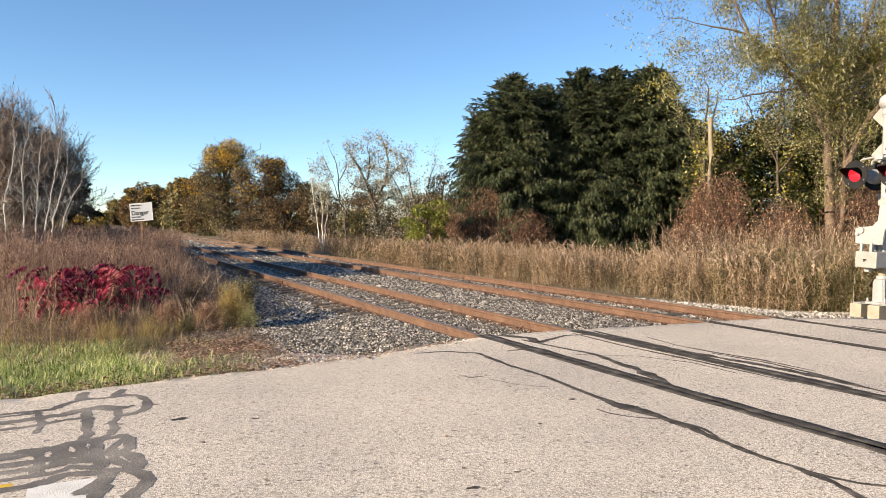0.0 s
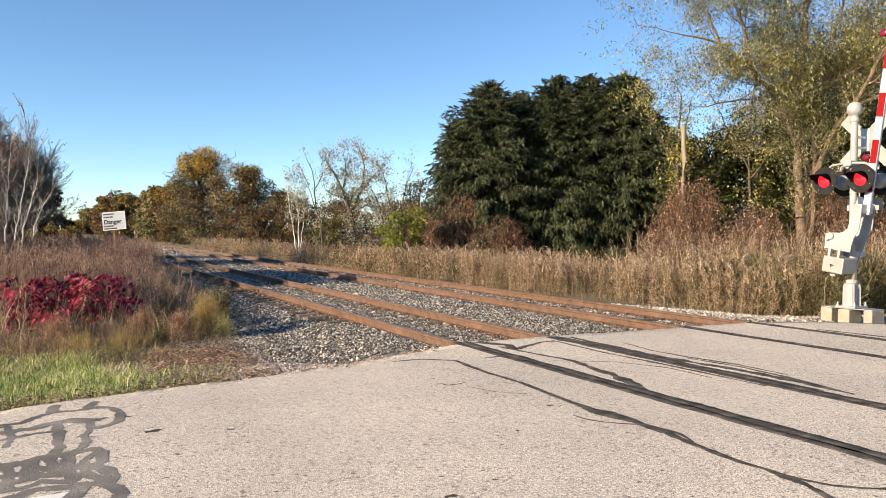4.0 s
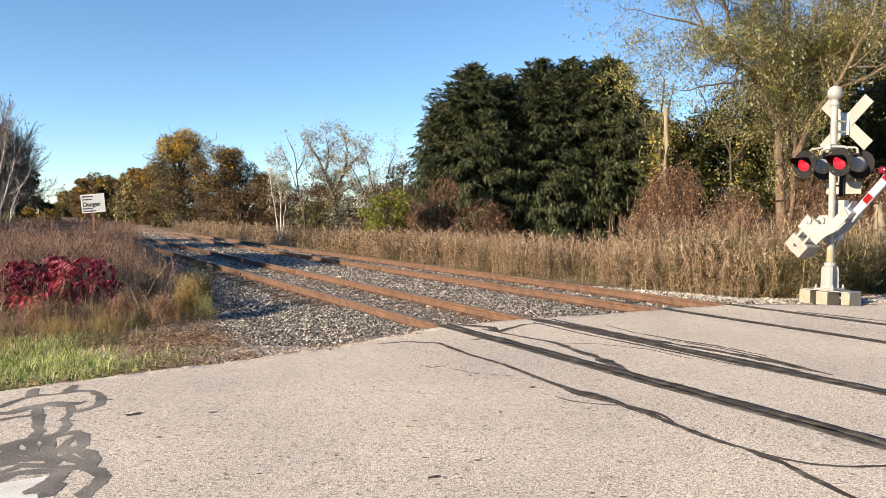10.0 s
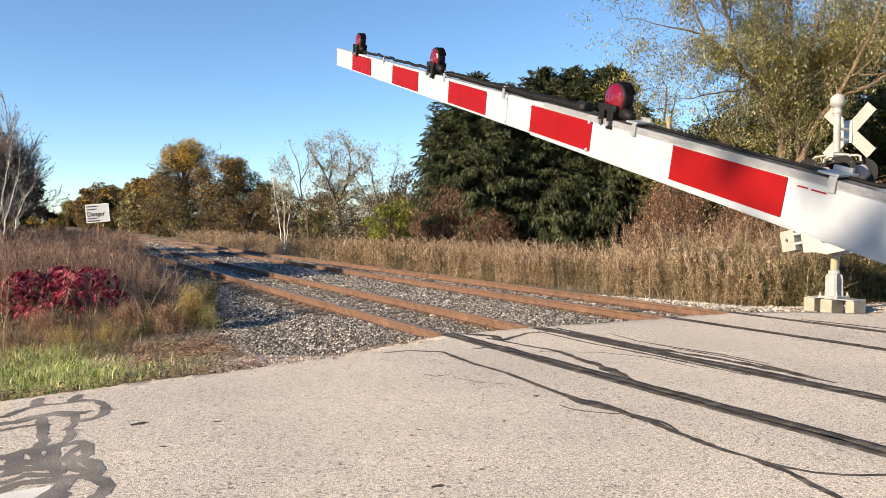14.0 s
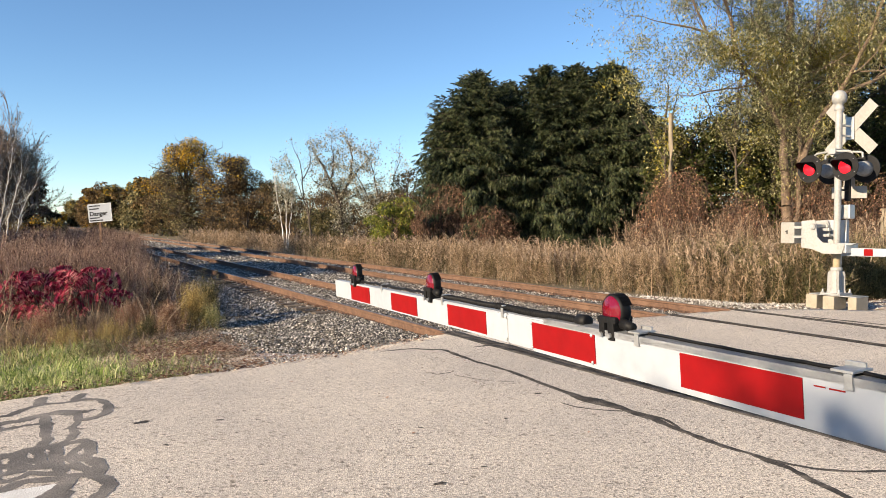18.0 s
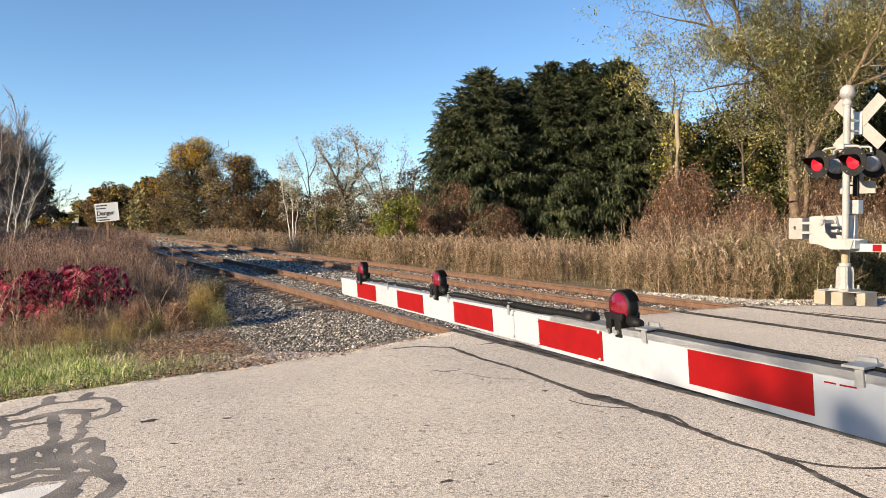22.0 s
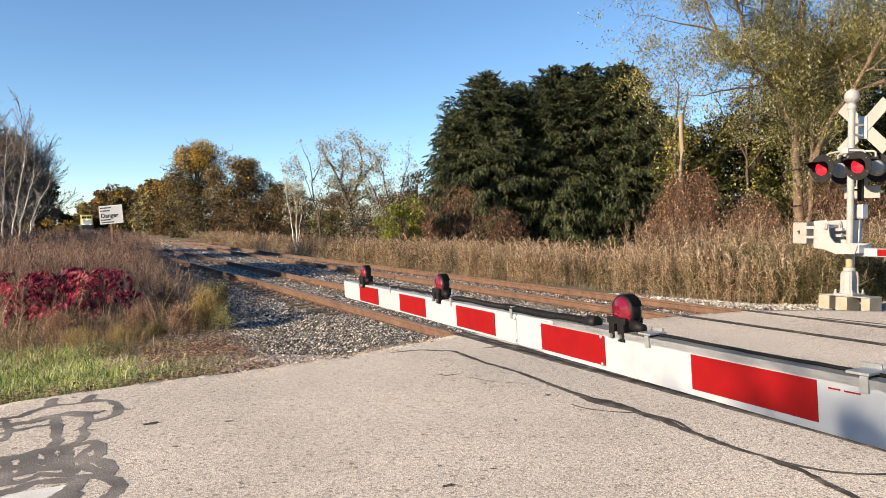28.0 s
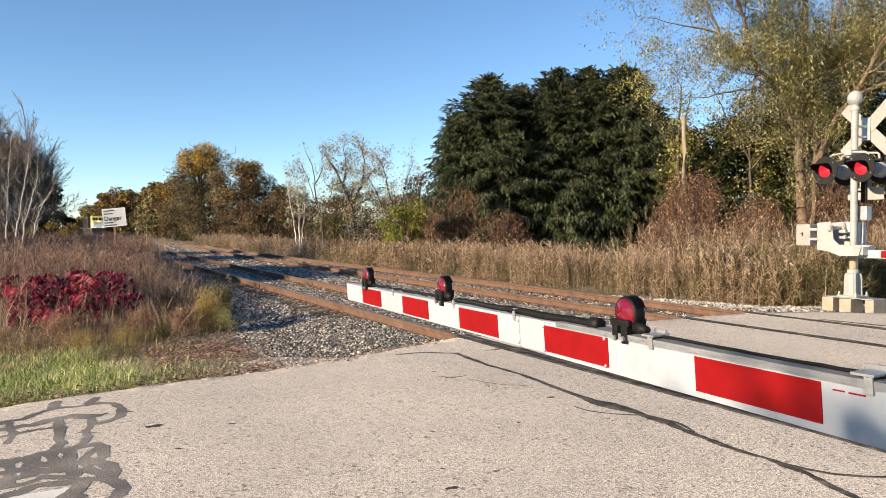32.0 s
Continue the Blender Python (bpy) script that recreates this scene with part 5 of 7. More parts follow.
def lobed_tree(name, label, x, y, h, w, mats, seed, n=5000, leaf=0.14, bark=None, group="background trees", low=0.12, lobes=16, category="tree", twigs=500):
    """A full crown of many lobes of leaves round a branching trunk. mats: (material, share) pairs."""
    rng = np.random.default_rng(seed)
    g = float(ground_z(x, y))
    t = thing(name, label, category, group, at=(x, y, g - 0.05))
    L = []
    for k in range(lobes):
        u = (k + 0.5) / lobes
        zc = h * (low + (0.90 - low) * u)
        ring = w * math.sqrt(max(0.02, 1 - ((zc / h - 0.42) / 0.62) ** 2)) * 0.72
        a = k * 2.4 + rng.normal(0, 0.4)
        q = ring * math.sqrt(rng.uniform(0.15, 1))
        L.append((q * math.cos(a), q * math.sin(a), zc, w * rng.uniform(0.28, 0.46), h * rng.uniform(0.07, 0.13)))
    L = np.array(L)
    segs = [(0, 0, 0, 0.02 * h, 0, h * 0.35, 0.028 * h, 0.02 * h), (0.02 * h, 0, h * 0.35, 0, 0, h * 0.8, 0.02 * h, 0.006 * h)]
    for l in L:
        z0 = l[2] * rng.uniform(0.35, 0.75)
        m = (l[0] * 0.45, l[1] * 0.45, (z0 + l[2]) / 2 + 0.05 * h)
        segs += [(0, 0, z0, *m, 0.011 * h, 0.007 * h), (*m, *l[:3], 0.007 * h, 0.003 * h)]
        for _ in range(max(2, twigs // lobes)):
            d = rng.normal(0, 1, 3)
            d /= np.linalg.norm(d)
            c = l[:3] + rng.normal(0, 0.42, 3) * np.array([l[3], l[3], l[4]])
            e = c + (d + np.array([0, 0, 0.35])) * l[3] * rng.uniform(0.2, 0.45)
            segs += [(*l[:3], *c, 0.002 * h, 0.0017 * h), (*c, *e, 0.0017 * h, 0.0008 * h)]
    v, f = tubes_np(segs, 4)
    soup("trunk", v, f, bark or M_BARKD, t)
    for i, (m, share) in enumerate(mats):
        k = int(n * share)
        if k < 1:
            continue
        pick = rng.integers(0, lobes, k) if i == 0 else rng.choice(rng.permutation(lobes)[:max(2, lobes // 3)], k) if m is not M_LEAF_YELLOW else rng.choice(np.concatenate([np.arange(lobes - lobes // 4, lobes), rng.integers(0, lobes, 2)]), k)
        d = rng.normal(0, 1, (k, 3))
        d /= np.linalg.norm(d, axis=1, keepdims=True)
        rad = rng.uniform(0.35, 1.12, k) ** 0.6
        P = L[pick, :3] + d * rad[:, None] * np.stack([L[pick, 3], L[pick, 3], L[pick, 4]], 1)
        v, f = leaves_at(P, leaf)
        soup("crown" if i == 0 else "coloured_leaves", v, f, m, t)
    return t


make_weeds()
make_reeds()
make_grass()
make_litter()
make_sumacs()
for k, (x, y, h, r, full) in enumerate(((19.0, 30.9, 9.0, 2.75, 1.35), (21.35, 31.8, 8.9, 2.3, 0.9), (18.5, 33.0, 7.4, 1.7, 1.1), (22.1, 29.5, 9.4, 2.5, 1.2), (23.6, 29.2, 9.5, 2.5, 1.5), (25.0, 28.0, 9.6, 2.6, 1.5), (26.4, 27.2, 7.6, 2.1, 1.0), (28.6, 27.6, 6.8, 2.4, 0.8), (20.4, 33.6, 7.6, 2.4, 1.0))):
    spruce(x, y, h, r, 100 + k, full=full)

# bare pale trees at the field edge, a grey tangle and a dark evergreen behind
PALE = (
    (-1.65, 36.1, [(-0.05, 0, 0), (0.09, 0, 4.1), (0.16, 0, 5.4), (0.22, 0, 6.1)]),
    (-1.30, 35.85, [(-0.02, 0, 0), (0.0, 0, 1.9), (0.21, -0.05, 3.4), (0.40, -0.1, 4.6), (0.52, -0.1, 5.6)]),
    (-1.05, 35.65, [(-0.05, 0, 0), (-0.02, 0, 2.0), (0.29, -0.1, 3.2), (0.42, -0.1, 4.1), (0.60, -0.2, 4.8)]),
    (-0.95, 35.9, [(0, 0, 0), (0.47, -0.2, 2.9), (0.72, -0.4, 3.5), (0.9, -0.5, 3.9)]),
    (-2.20, 36.3, [(0, 0, 0), (0.1, 0, 3.0), (0.0, 0.1, 5.0), (0.2, 0.2, 6.4)]),
    (-2.70, 35.9, [(0, 0, 0), (-0.1, 0, 3.2), (0.2, 0.1, 5.0), (0.3, 0.2, 6.4)]),
    (-3.50, 36.4, [(0, 0, 0), (0.2, 0, 3.0), (0.1, 0.1, 5.0), (0.4, 0.2, 6.6)]),
)
for k, (x, y, pts) in enumerate(PALE):
    limbed_tree("pale_tree", "slender bare tree with white bark at the field edge", x, y, (((0.045, 0.010), [(a, b, 0.82 * c) for a, b, c in pts]),), M_BIRCH, None, 210 + k, step=0.15, reach=0.62, depth=2, group="bare pale trees", bare=0.3, rise=0.16, spread=0.4)
for k, (x, y, h) in enumerate(((-1.7, 38.6, 6.2), (-2.1, 39.6, 7.3), (-2.4, 38.8, 8.0), (-3.1, 39.6, 8.6), (-3.9, 39.0, 9.0), (-1.9, 41.0, 6.6))):
    tree("grey_tree", "leafless grey-brown twiggy tree behind the pale trunks", x, y, h, 0.05, M_TWIG, M_LEAF_BROWN, 220 + k, leaf=0.09, per=1, thin=0.3, depth=5, stems=3, trunk_frac=0.2, spread=0.48, kids=(3, 3), shrink=0.74, rise=0.10, leaf_spread=0.08, group="bare grey trees", fine=0.008, sides=3)
for k, (x, y, h, w) in enumerate(((-0.1, 47.5, 5.0, 1.2), (-1.4, 47.5, 7.2, 1.8), (-3.2, 47, 8.4, 2.4), (0.7, 49.5, 3.0, 0.9))):
    lobed_tree("dark_cedar", "dense dark evergreen behind the bare trees", x, y, h, w, [(M_LEAF_BROWN, 0.6), (M_LEAF_DARK, 0.5)], 230 + k, n=4200, leaf=0.17, low=0.06, twigs=900)
# out of view to the left, added to throw the band of shade over the tracks
for k, (x, y, h) in enumerate(((-8.5, 23.4, 6.3), (-9.5, 25.8, 6.8), (-8.0, 28.2, 6.3))):
    lobed_tree("unseen_field_tree", "unseen brown-leaved tree that casts the shade band over the tracks", x, y, h, 2.2, [(M_LEAF_BROWN, 1.0)], 240 + k, n=8000, leaf=0.24)
for k, (x, y, h, w, m) in enumerate(((0.75, 45.5, 2.2, 0.9, M_LEAF_OLIVE), (2.7, 50.5, 1.35, 0.8, M_LEAF_BROWN), (3.0, 57, 1.35, 0.9, M_LEAF_BROWN), (-0.3, 43.5, 2.4, 1.0, M_LEAF_OLIVE), (2.9, 66, 1.3, 1.0, M_LEAF_BROWN), (1.28, 50.0, 2.7, 0.75, M_LEAF_OLIVE), (1.9, 80, 2.6, 1.2, M_LEAF_BROWN), (1.75, 60, 2.6, 0.42, M_LEAF_OLIVE))):
    lobed_tree("hedge_shrub", "olive and yellow shrub at the field edge", x, y, h, w, [(m, 0.8), (M_LEAF_YELLOW, 0.12)], 250 + k, n=1500, leaf=0.13, category="shrub", low=0.1, lobes=9, twigs=200)

# autumn trees along the far side of the line
lobed_tree("yellow_tree", "round tree with yellow crown and olive leaves", 16.3, 94.8, 12.4, 5.0, [(M_LEAF_OLIVE, 0.7), (M_LEAF_BROWN, 0.4), (M_LEAF_YELLOW, 0.32)], 203, n=17000, leaf=0.23, lobes=30, twigs=1600, low=0.04)
lobed_tree("yellow_tree", "round tree with yellow crown and olive leaves", 14.6, 104.0, 8.6, 3.2, [(M_LEAF_BROWN, 0.7), (M_LEAF_OLIVE, 0.3), (M_LEAF_YELLOW, 0.1)], 204, n=10000, leaf=0.27, low=0.04)
lobed_tree("brown_tree", "broad tree with thinning brown leaves and a golden patch", 20.0, 88.5, 10.2, 4.2, [(M_LEAF_BROWN, 0.9), (M_LEAF_YELLOW, 0.08)], 205, n=15000, leaf=0.22, lobes=22, low=0.04, twigs=2200)
lobed_tree("brown_tree", "broad tree with thinning brown leaves", 22.6, 88.0, 8.0, 3.2, [(M_LEAF_BROWN, 1.0)], 206, n=9000, leaf=0.22, low=0.04, twigs=900)
lobed_tree("dark_tree", "dark leafy tree in the far hedge", 24.6, 84.0, 6.6, 2.6, [(M_LEAF_DARK, 0.8), (M_LEAF_BROWN, 0.3)], 207, n=8000, leaf=0.22, low=0.03)
for k, (x, y, h, w, m) in enumerate(((16.5, 128, 9.5, 4.0, M_LEAF_OLIVE), (17.5, 150, 10.0, 4.4, M_LEAF_OLIVE), (16.0, 176, 10.5, 4.6, M_LEAF_OLIVE), (17.0, 205, 12.2, 5.0, M_LEAF_BROWN), (16.0, 240, 12.5, 5.4, M_LEAF_BROWN), (17.5, 285, 11.5, 6.0, M_LEAF_BROWN), (16.5, 350, 12, 7.0, M_LEAF_OLIVE), (19, 430, 13, 8.0, M_LEAF_OLIVE))):
    lobed_tree("line_tree", "distant autumn tree beside the railway", x, y, h, w, [(m, 0.85), (M_LEAF_BROWN, 0.4), (M_LEAF_YELLOW, 0.05)], 260 + k, n=5000, leaf=0.34 + 0.0014 * y, lobes=18, low=0.03)
# middle thickets
for k, (x, y, h, w, m) in enumerate(((15.5, 62, 4.6, 2.6, M_LEAF_BROWN), (18.5, 60, 4.4, 2.6, M_LEAF_BROWN), (21.5, 57, 4.8, 2.6, M_LEAF_BROWN), (24.5, 55, 4.6, 2.6, M_LEAF_BROWN), (22, 47, 3.0, 2.0, M_LEAF_BROWN), (26, 44, 3.2, 2.2, M_LEAF_BROWN), (19.0, 52, 2.6, 2.0, M_LEAF_OLIVE), (17.0, 47.5, 3.0, 1.8, M_LEAF_OLIVE), (23.5, 66, 5.0, 2.8, M_LEAF_BROWN), (28, 60, 5.2, 3.0, M_LEAF_BROWN))):
    lobed_tree("thicket", "brown thinning thicket behind the reeds", x, y, h, w, [(m, 1.0)], 280 + k, n=5200, leaf=0.18, category="shrub", low=0.08, lobes=14, twigs=700)
FORKED = (
    ((0.17, 0.12), [(-0.01, -0.19, 0), (-0.07, -0.07, 2.2), (-0.22, 0.07, 3.34)]),
    ((0.11, 0.03), [(-0.22, 0.07, 3.2), (-0.57, 0.32, 4.52), (-0.87, 0.89, 5.51), (-1.21, 1.36, 6.3)]),
    ((0.10, 0.03), [(-0.22, 0.07, 3.2), (0.15, -0.11, 3.98), (0.4, -0.44, 4.61), (0.4, -0.61, 5.87), (0.26, -0.6, 6.5)]),
    ((0.05, 0.02), [(-0.57, 0.32, 4.5), (-0.17, 0.74, 5.73), (-0.19, 1.15, 6.6)]),
    ((0.05, 0.02), [(0.4, -0.44, 4.6), (0.73, -1.05, 5.32), (0.94, -1.61, 5.73)]),
    ((0.05, 0.02), [(-0.22, 0.06, 3.1), (0.65, -0.07, 3.51), (1.4, -0.12, 3.92)]),
    ((0.04, 0.02), [(-0.41, 0.2, 3.9), (-1.16, 0.18, 4.17), (-1.6, 0.17, 4.41)]),
)
limbed_tree("forked_tree", "slender forked tree with sparse pale leaves", 15.4, 39.7, [(r, [(a, b, 0.94 * c) for a, b, c in p]) for r, p in FORKED], M_BARKD, M_LEAF_PALE, 301, leaf=0.105, per=4, step=0.24, reach=0.52, depth=2, leaf_spread=0.14)
THIN = (
    ((0.08, 0.05), [(0.1, 0.0, 0), (0.11, 0.05, 1.88), (0.01, 0.17, 3.11)]),
    ((0.06, 0.015), [(0.11, 0.05, 1.8), (-0.2, 0.32, 3.64), (-0.24, 0.41, 5.05), (-0.34, 0.54, 6.45), (-0.69, 0.78, 7.2)]),
    ((0.05, 0.015), [(0.06, 0.11, 2.4), (0.35, 0.0, 3.47), (0.67, -0.1, 4.28), (0.75, -0.1, 5.05)]),
    ((0.04, 0.012), [(-0.24, 0.41, 5.0), (0.4, 0.45, 6.06), (0.33, 0.66, 7.1)]),
    ((0.03, 0.012), [(-0.2, 0.32, 3.6), (-0.72, 0.36, 5.37), (-1.05, 0.47, 6.2)]),
)
limbed_tree("forked_tree", "thin tree with only a few pale leaves", 14.95, 44.3, [(r, [(a, b, 0.9 * c) for a, b, c in p]) for r, p in THIN], M_BARKD, M_LEAF_PALE, 302, leaf=0.12, per=1, step=0.9, reach=0.5, depth=1, leaf_spread=0.12)
SMALL = (
    ((0.05, 0.02), [(0.09, 0.0, 0), (0.03, 0.07, 3.28), (-0.1, 0.22, 4.68), (-0.2, 0.32, 5.2)]),
    ((0.04, 0.02), [(0.1, 0.0, 0), (0.43, -0.05, 3.28), (0.33, 0.08, 4.86)]),
    ((0.04, 0.02), [(0.04, 0.08, 0), (-0.37, 0.39, 3.1), (-0.53, 0.56, 4.68)]),
)
limbed_tree("forked_tree", "thin pale trunks with a small leafy top", 13.7, 45.0, SMALL, M_BIRCH, M_LEAF_PALE, 303, leaf=0.12, per=6, step=0.28, reach=0.5, depth=1, leaf_spread=0.14, bare=0.55)
BUSHY = (
    ((0.07, 0.02), [(0.0, -0.05, 0), (-0.09, 0.08, 2.85), (-0.31, 0.29, 4.41), (-0.44, 0.4, 5.1)]),
    ((0.06, 0.02), [(0.0, -0.03, 0), (0.41, -0.18, 3.16), (0.65, -0.25, 4.42), (0.93, -0.37, 5.1)]),
    ((0.05, 0.02), [(-0.05, 0.01, 0), (-0.61, 0.39, 3.15), (-0.95, 0.63, 4.1)]),
)
limbed_tree("forked_tree", "bushy small tree with thin brown leaves", 16.9, 37.6, BUSHY, M_BARKD, M_LEAF_PALE, 304, leaf=0.11, per=2, step=0.25, reach=0.7, depth=2, leaf_spread=0.15)
lobed_tree("green_bush", "rounded yellow-green bush behind the reeds", 14.0, 30.0, 3.1, 1.3, [(M_LEAF_GREEN, 1.0)], 305, n=5200, leaf=0.12, category="shrub", low=0.1, lobes=14, twigs=120)
lobed_tree("dark_shrub", "dark leafy shrub leaning on the spruces", 17.0, 34.6, 4.9, 1.1, [(M_LEAF_DARK, 0.8), (M_LEAF_BROWN, 0.3)], 306, n=2600, leaf=0.13, category="shrub")
def vine_dome(name, label, x, y, h, w, seed, n=420, leaves=2600, leaf=0.07, cap=0.75, thick=0.0065):
    """Dry vines heaped over something tall: they arch outwards and hang to the ground in curtains."""
    rng = np.random.default_rng(seed)
    t = thing(name, label, "shrub", "vines", at=(x, y, float(ground_z(x, y)) - 0.03))
    segs, P = [], []
    for _ in range(n):
        a = rng.uniform(0, 6.28)
        lump = 1 + 0.25 * math.sin(2 * a + seed) + 0.15 * math.sin(5 * a + 2 * seed)
        r0, r1 = w * cap * rng.uniform(0, 1) * lump, w * rng.uniform(0.45, 1.0) * lump
        top = h * (1 - 0.45 * (r0 / w) ** 2) * rng.uniform(0.6, 1.05)
        end = max(0.0, top - h * rng.uniform(0.35, 1.1))
        p, b = np.array([math.cos(a) * r0, math.sin(a) * r0, top]), a
        for k in range(1, 7):
            u = k / 6
            r = r0 + (r1 - r0) * math.sin(u * 1.57) ** 0.8
            b = b + rng.normal(0, 0.22)
            q = np.array([math.cos(b) * r, math.sin(b) * r, top + 0.10 * h * math.sin(u * 3.0) * (1 - u) - (top - end) * u ** 1.5]) + rng.normal(0, 0.05 + 0.02 * w, 3)
            q[2] = max(q[2], 0.0)
            segs.append((*p, *q, thick, thick * 0.8))
            P.append(q)
            p = q
    tagged(soup("stem", *tubes_np(segs, 3), M_VINESTEM, t), kind="stuff")
    P = np.array(P)
    Q = P[rng.integers(0, len(P), leaves)] + rng.normal(0, 0.06, (leaves, 3))
    soup("foliage", *leaves_at(Q, leaf, droop=0.9), M_VINE, t)
    return t


for k, (x, y, h, w) in enumerate(((17.2, 30.4, 3.6, 1.4), (18.4, 28.9, 2.5, 1.3), (16.2, 32.4, 3.2, 1.2))):
    vine_dome("brown_vines", "dry brown vines hanging at the foot of the spruces", x, y, h, w, 310 + k, n=380, leaves=2600, leaf=0.08, thick=0.008)

# behind the signal
WILLOW = (
    ((0.180, 0.070), [(0.12, -0.1, 0), (0.06, 0.07, 2.95), (0.03, 0.2, 5.07), (0.13, 0.24, 7.0), (0.54, 0.34, 8.98), (0.82, 0.53, 11.2), (0.86, 0.84, 13.2)]),
    ((0.108, 0.021), [(0.03, 0.2, 5.0), (-0.97, 0.38, 6.53), (-1.95, 0.51, 7.34), (-3.14, 0.76, 8.15), (-4.0, 0.98, 8.2), (-4.6, 1.2, 8.3)]),
    ((0.072, 0.021), [(-1.95, 0.51, 7.34), (-2.26, 0.52, 8.63), (-2.85, 0.7, 10.04), (-3.34, 1.04, 11.3)]),
    ((0.101, 0.035), [(0.13, -0.28, 0), (0.13, -0.28, 1.22), (0.28, -0.32, 4.33), (0.02, -0.3, 6.33), (0.44, -0.68, 7.99), (0.77, -1.0, 9.8)]),
    ((0.108, 0.028), [(0.24, -0.31, 3.6), (0.42, -0.7, 5.11), (0.77, -1.31, 6.06), (1.0, -1.84, 7.18), (1.18, -2.23, 8.31), (1.59, -2.71, 10.2)]),
    ((0.072, 0.021), [(0.77, -1.31, 6.06), (1.87, -2.13, 6.59), (2.85, -2.98, 7.63), (3.91, -3.76, 8.3)]),
    ((0.065, 0.021), [(0.13, 0.24, 6.9), (0.1, 1.03, 8.69), (0.13, 1.59, 10.8)]),
    ((0.043, 0.014), [(-0.97, 0.38, 6.5), (-2.62, 0.6, 6.22), (-3.98, 0.78, 5.94)]),
    ((0.058, 0.014), [(0.12, 0.23, 6.5), (2.37, 0.39, 7.45), (3.86, 0.34, 9.45)]),
    ((0.043, 0.014), [(-3.14, 0.76, 8.15), (-3.9, 0.9, 9.6), (-4.2, 1.2, 11.0)]),
)
limbed_tree("willow_tree", "large spreading tree with thinning olive and yellow leaves", 22.4, 16.3, WILLOW, M_BARK, M_WILLOW, 320, leaf=0.10, per=5, step=0.28, reach=1.25, depth=3, leaf_spread=0.12, extra=(M_LEMON, 0.04), tv=SLIM_V)
for k, (x, y, h, w, mm) in enumerate(((25.6, 23.4, 6.2, 1.9, M_LEAF_DARK), (27.6, 22.0, 7.4, 2.2, M_LEAF_DARK), (30.0, 20.5, 8.2, 2.4, M_LEAF_DARK), (32.6, 18.6, 8.6, 2.6, M_LEAF_DARK), (35.5, 16.8, 9.4, 3.0, M_LEAF_DARK), (38.5, 14.8, 9.5, 3.0, M_LEAF_DARK), (24.3, 22.2, 6.8, 2.0, M_JUNIPER), (26.4, 19.8, 6.2, 1.9, M_JUNIPER), (28.4, 17.8, 7.2, 2.1, M_JUNIPER), (30.6, 15.6, 7.6, 2.2, M_LEAF_DARK), (33.0, 13.4, 8.0, 2.4, M_LEAF_DARK), (29.5, 23.5, 9.0, 2.4, M_LEAF_DARK), (28.5, 20.4, 9.6, 2.4, M_JUNIPER), (31.0, 18.2, 12.0, 2.6, M_JUNIPER), (33.4, 16.2, 13.0, 2.8, M_JUNIPER), (36.2, 13.6, 13.0, 3.0, M_JUNIPER), (33.5, 21.5, 13.0, 3.4, M_LEAF_DARK), (37.5, 18.5, 14.0, 3.6, M_LEAF_DARK), (41.0, 15.0, 14.0, 3.6, M_LEAF_DARK))):
    lobed_tree("juniper", "dense dark green evergreen in the hedge behind the signal", x, y, h, w, [(mm, 1.0)], 330 + k, n=10500, leaf=0.155, low=0.05, lobes=30)
SAPLING = (
    ((0.07, 0.03), [(0, 0, 0), (0.05, 0.1, 3.2), (-0.1, 0.1, 5.3), (0.1, 0.1, 7.2)]),
    ((0.04, 0.015), [(0.0, 0.1, 4.3), (-0.6, 0.4, 5.5), (-1.0, 0.8, 6.8)]),
    ((0.04, 0.015), [(0.0, 0.1, 4.0), (0.7, -0.3, 5.0), (1.2, -0.6, 5.8)]),
    ((0.03, 0.015), [(-0.1, 0.1, 5.2), (0.5, 0.3, 6.1), (0.7, 0.2, 7.2)]),
)
for k, (x, y) in enumerate(((22.3, 21.6), (24.0, 19.6), (24.6, 17.6))):
    limbed_tree("yellow_sapling", "sapling with sparse yellow and olive leaves", x, y, SAPLING, M_BARKD, M_WILLOW, 345 + k, leaf=0.10, per=4, step=0.28, reach=0.8, depth=1, leaf_spread=0.16, extra=(M_LEMON, 0.10), group="background trees")
vine_dome("vine_shrub", "dome of rusty brown vines round the broken pole", 20.9, 19.8, 3.75, 1.35, 350, n=520, leaves=8000, leaf=0.07)
for k, (x, y, h, w) in enumerate(((22.6, 18.2, 2.9, 1.2), (23.2, 15.6, 4.0, 1.2), (24.6, 14.0, 3.4, 1.3), (21.0, 17.0, 2.2, 1.1), (26.5, 12.6, 3.2, 1.4), (19.4, 19.6, 2.0, 1.1))):
    vine_dome("bramble", "tangled brown brambles and vines behind the reeds", x, y, h, w, 360 + k, n=300, leaves=2600)
# never in view: added so its crown dapples the near end of the gate arm
tree("unseen_shade_tree", "unseen thin-leaved tree added to shade the near gate arm", -8.6, -1.15, 6.2, 0.12, M_BARK, M_LEAF_BROWN, 390, leaf=0.20, per=7, depth=4, trunk_frac=0.4)
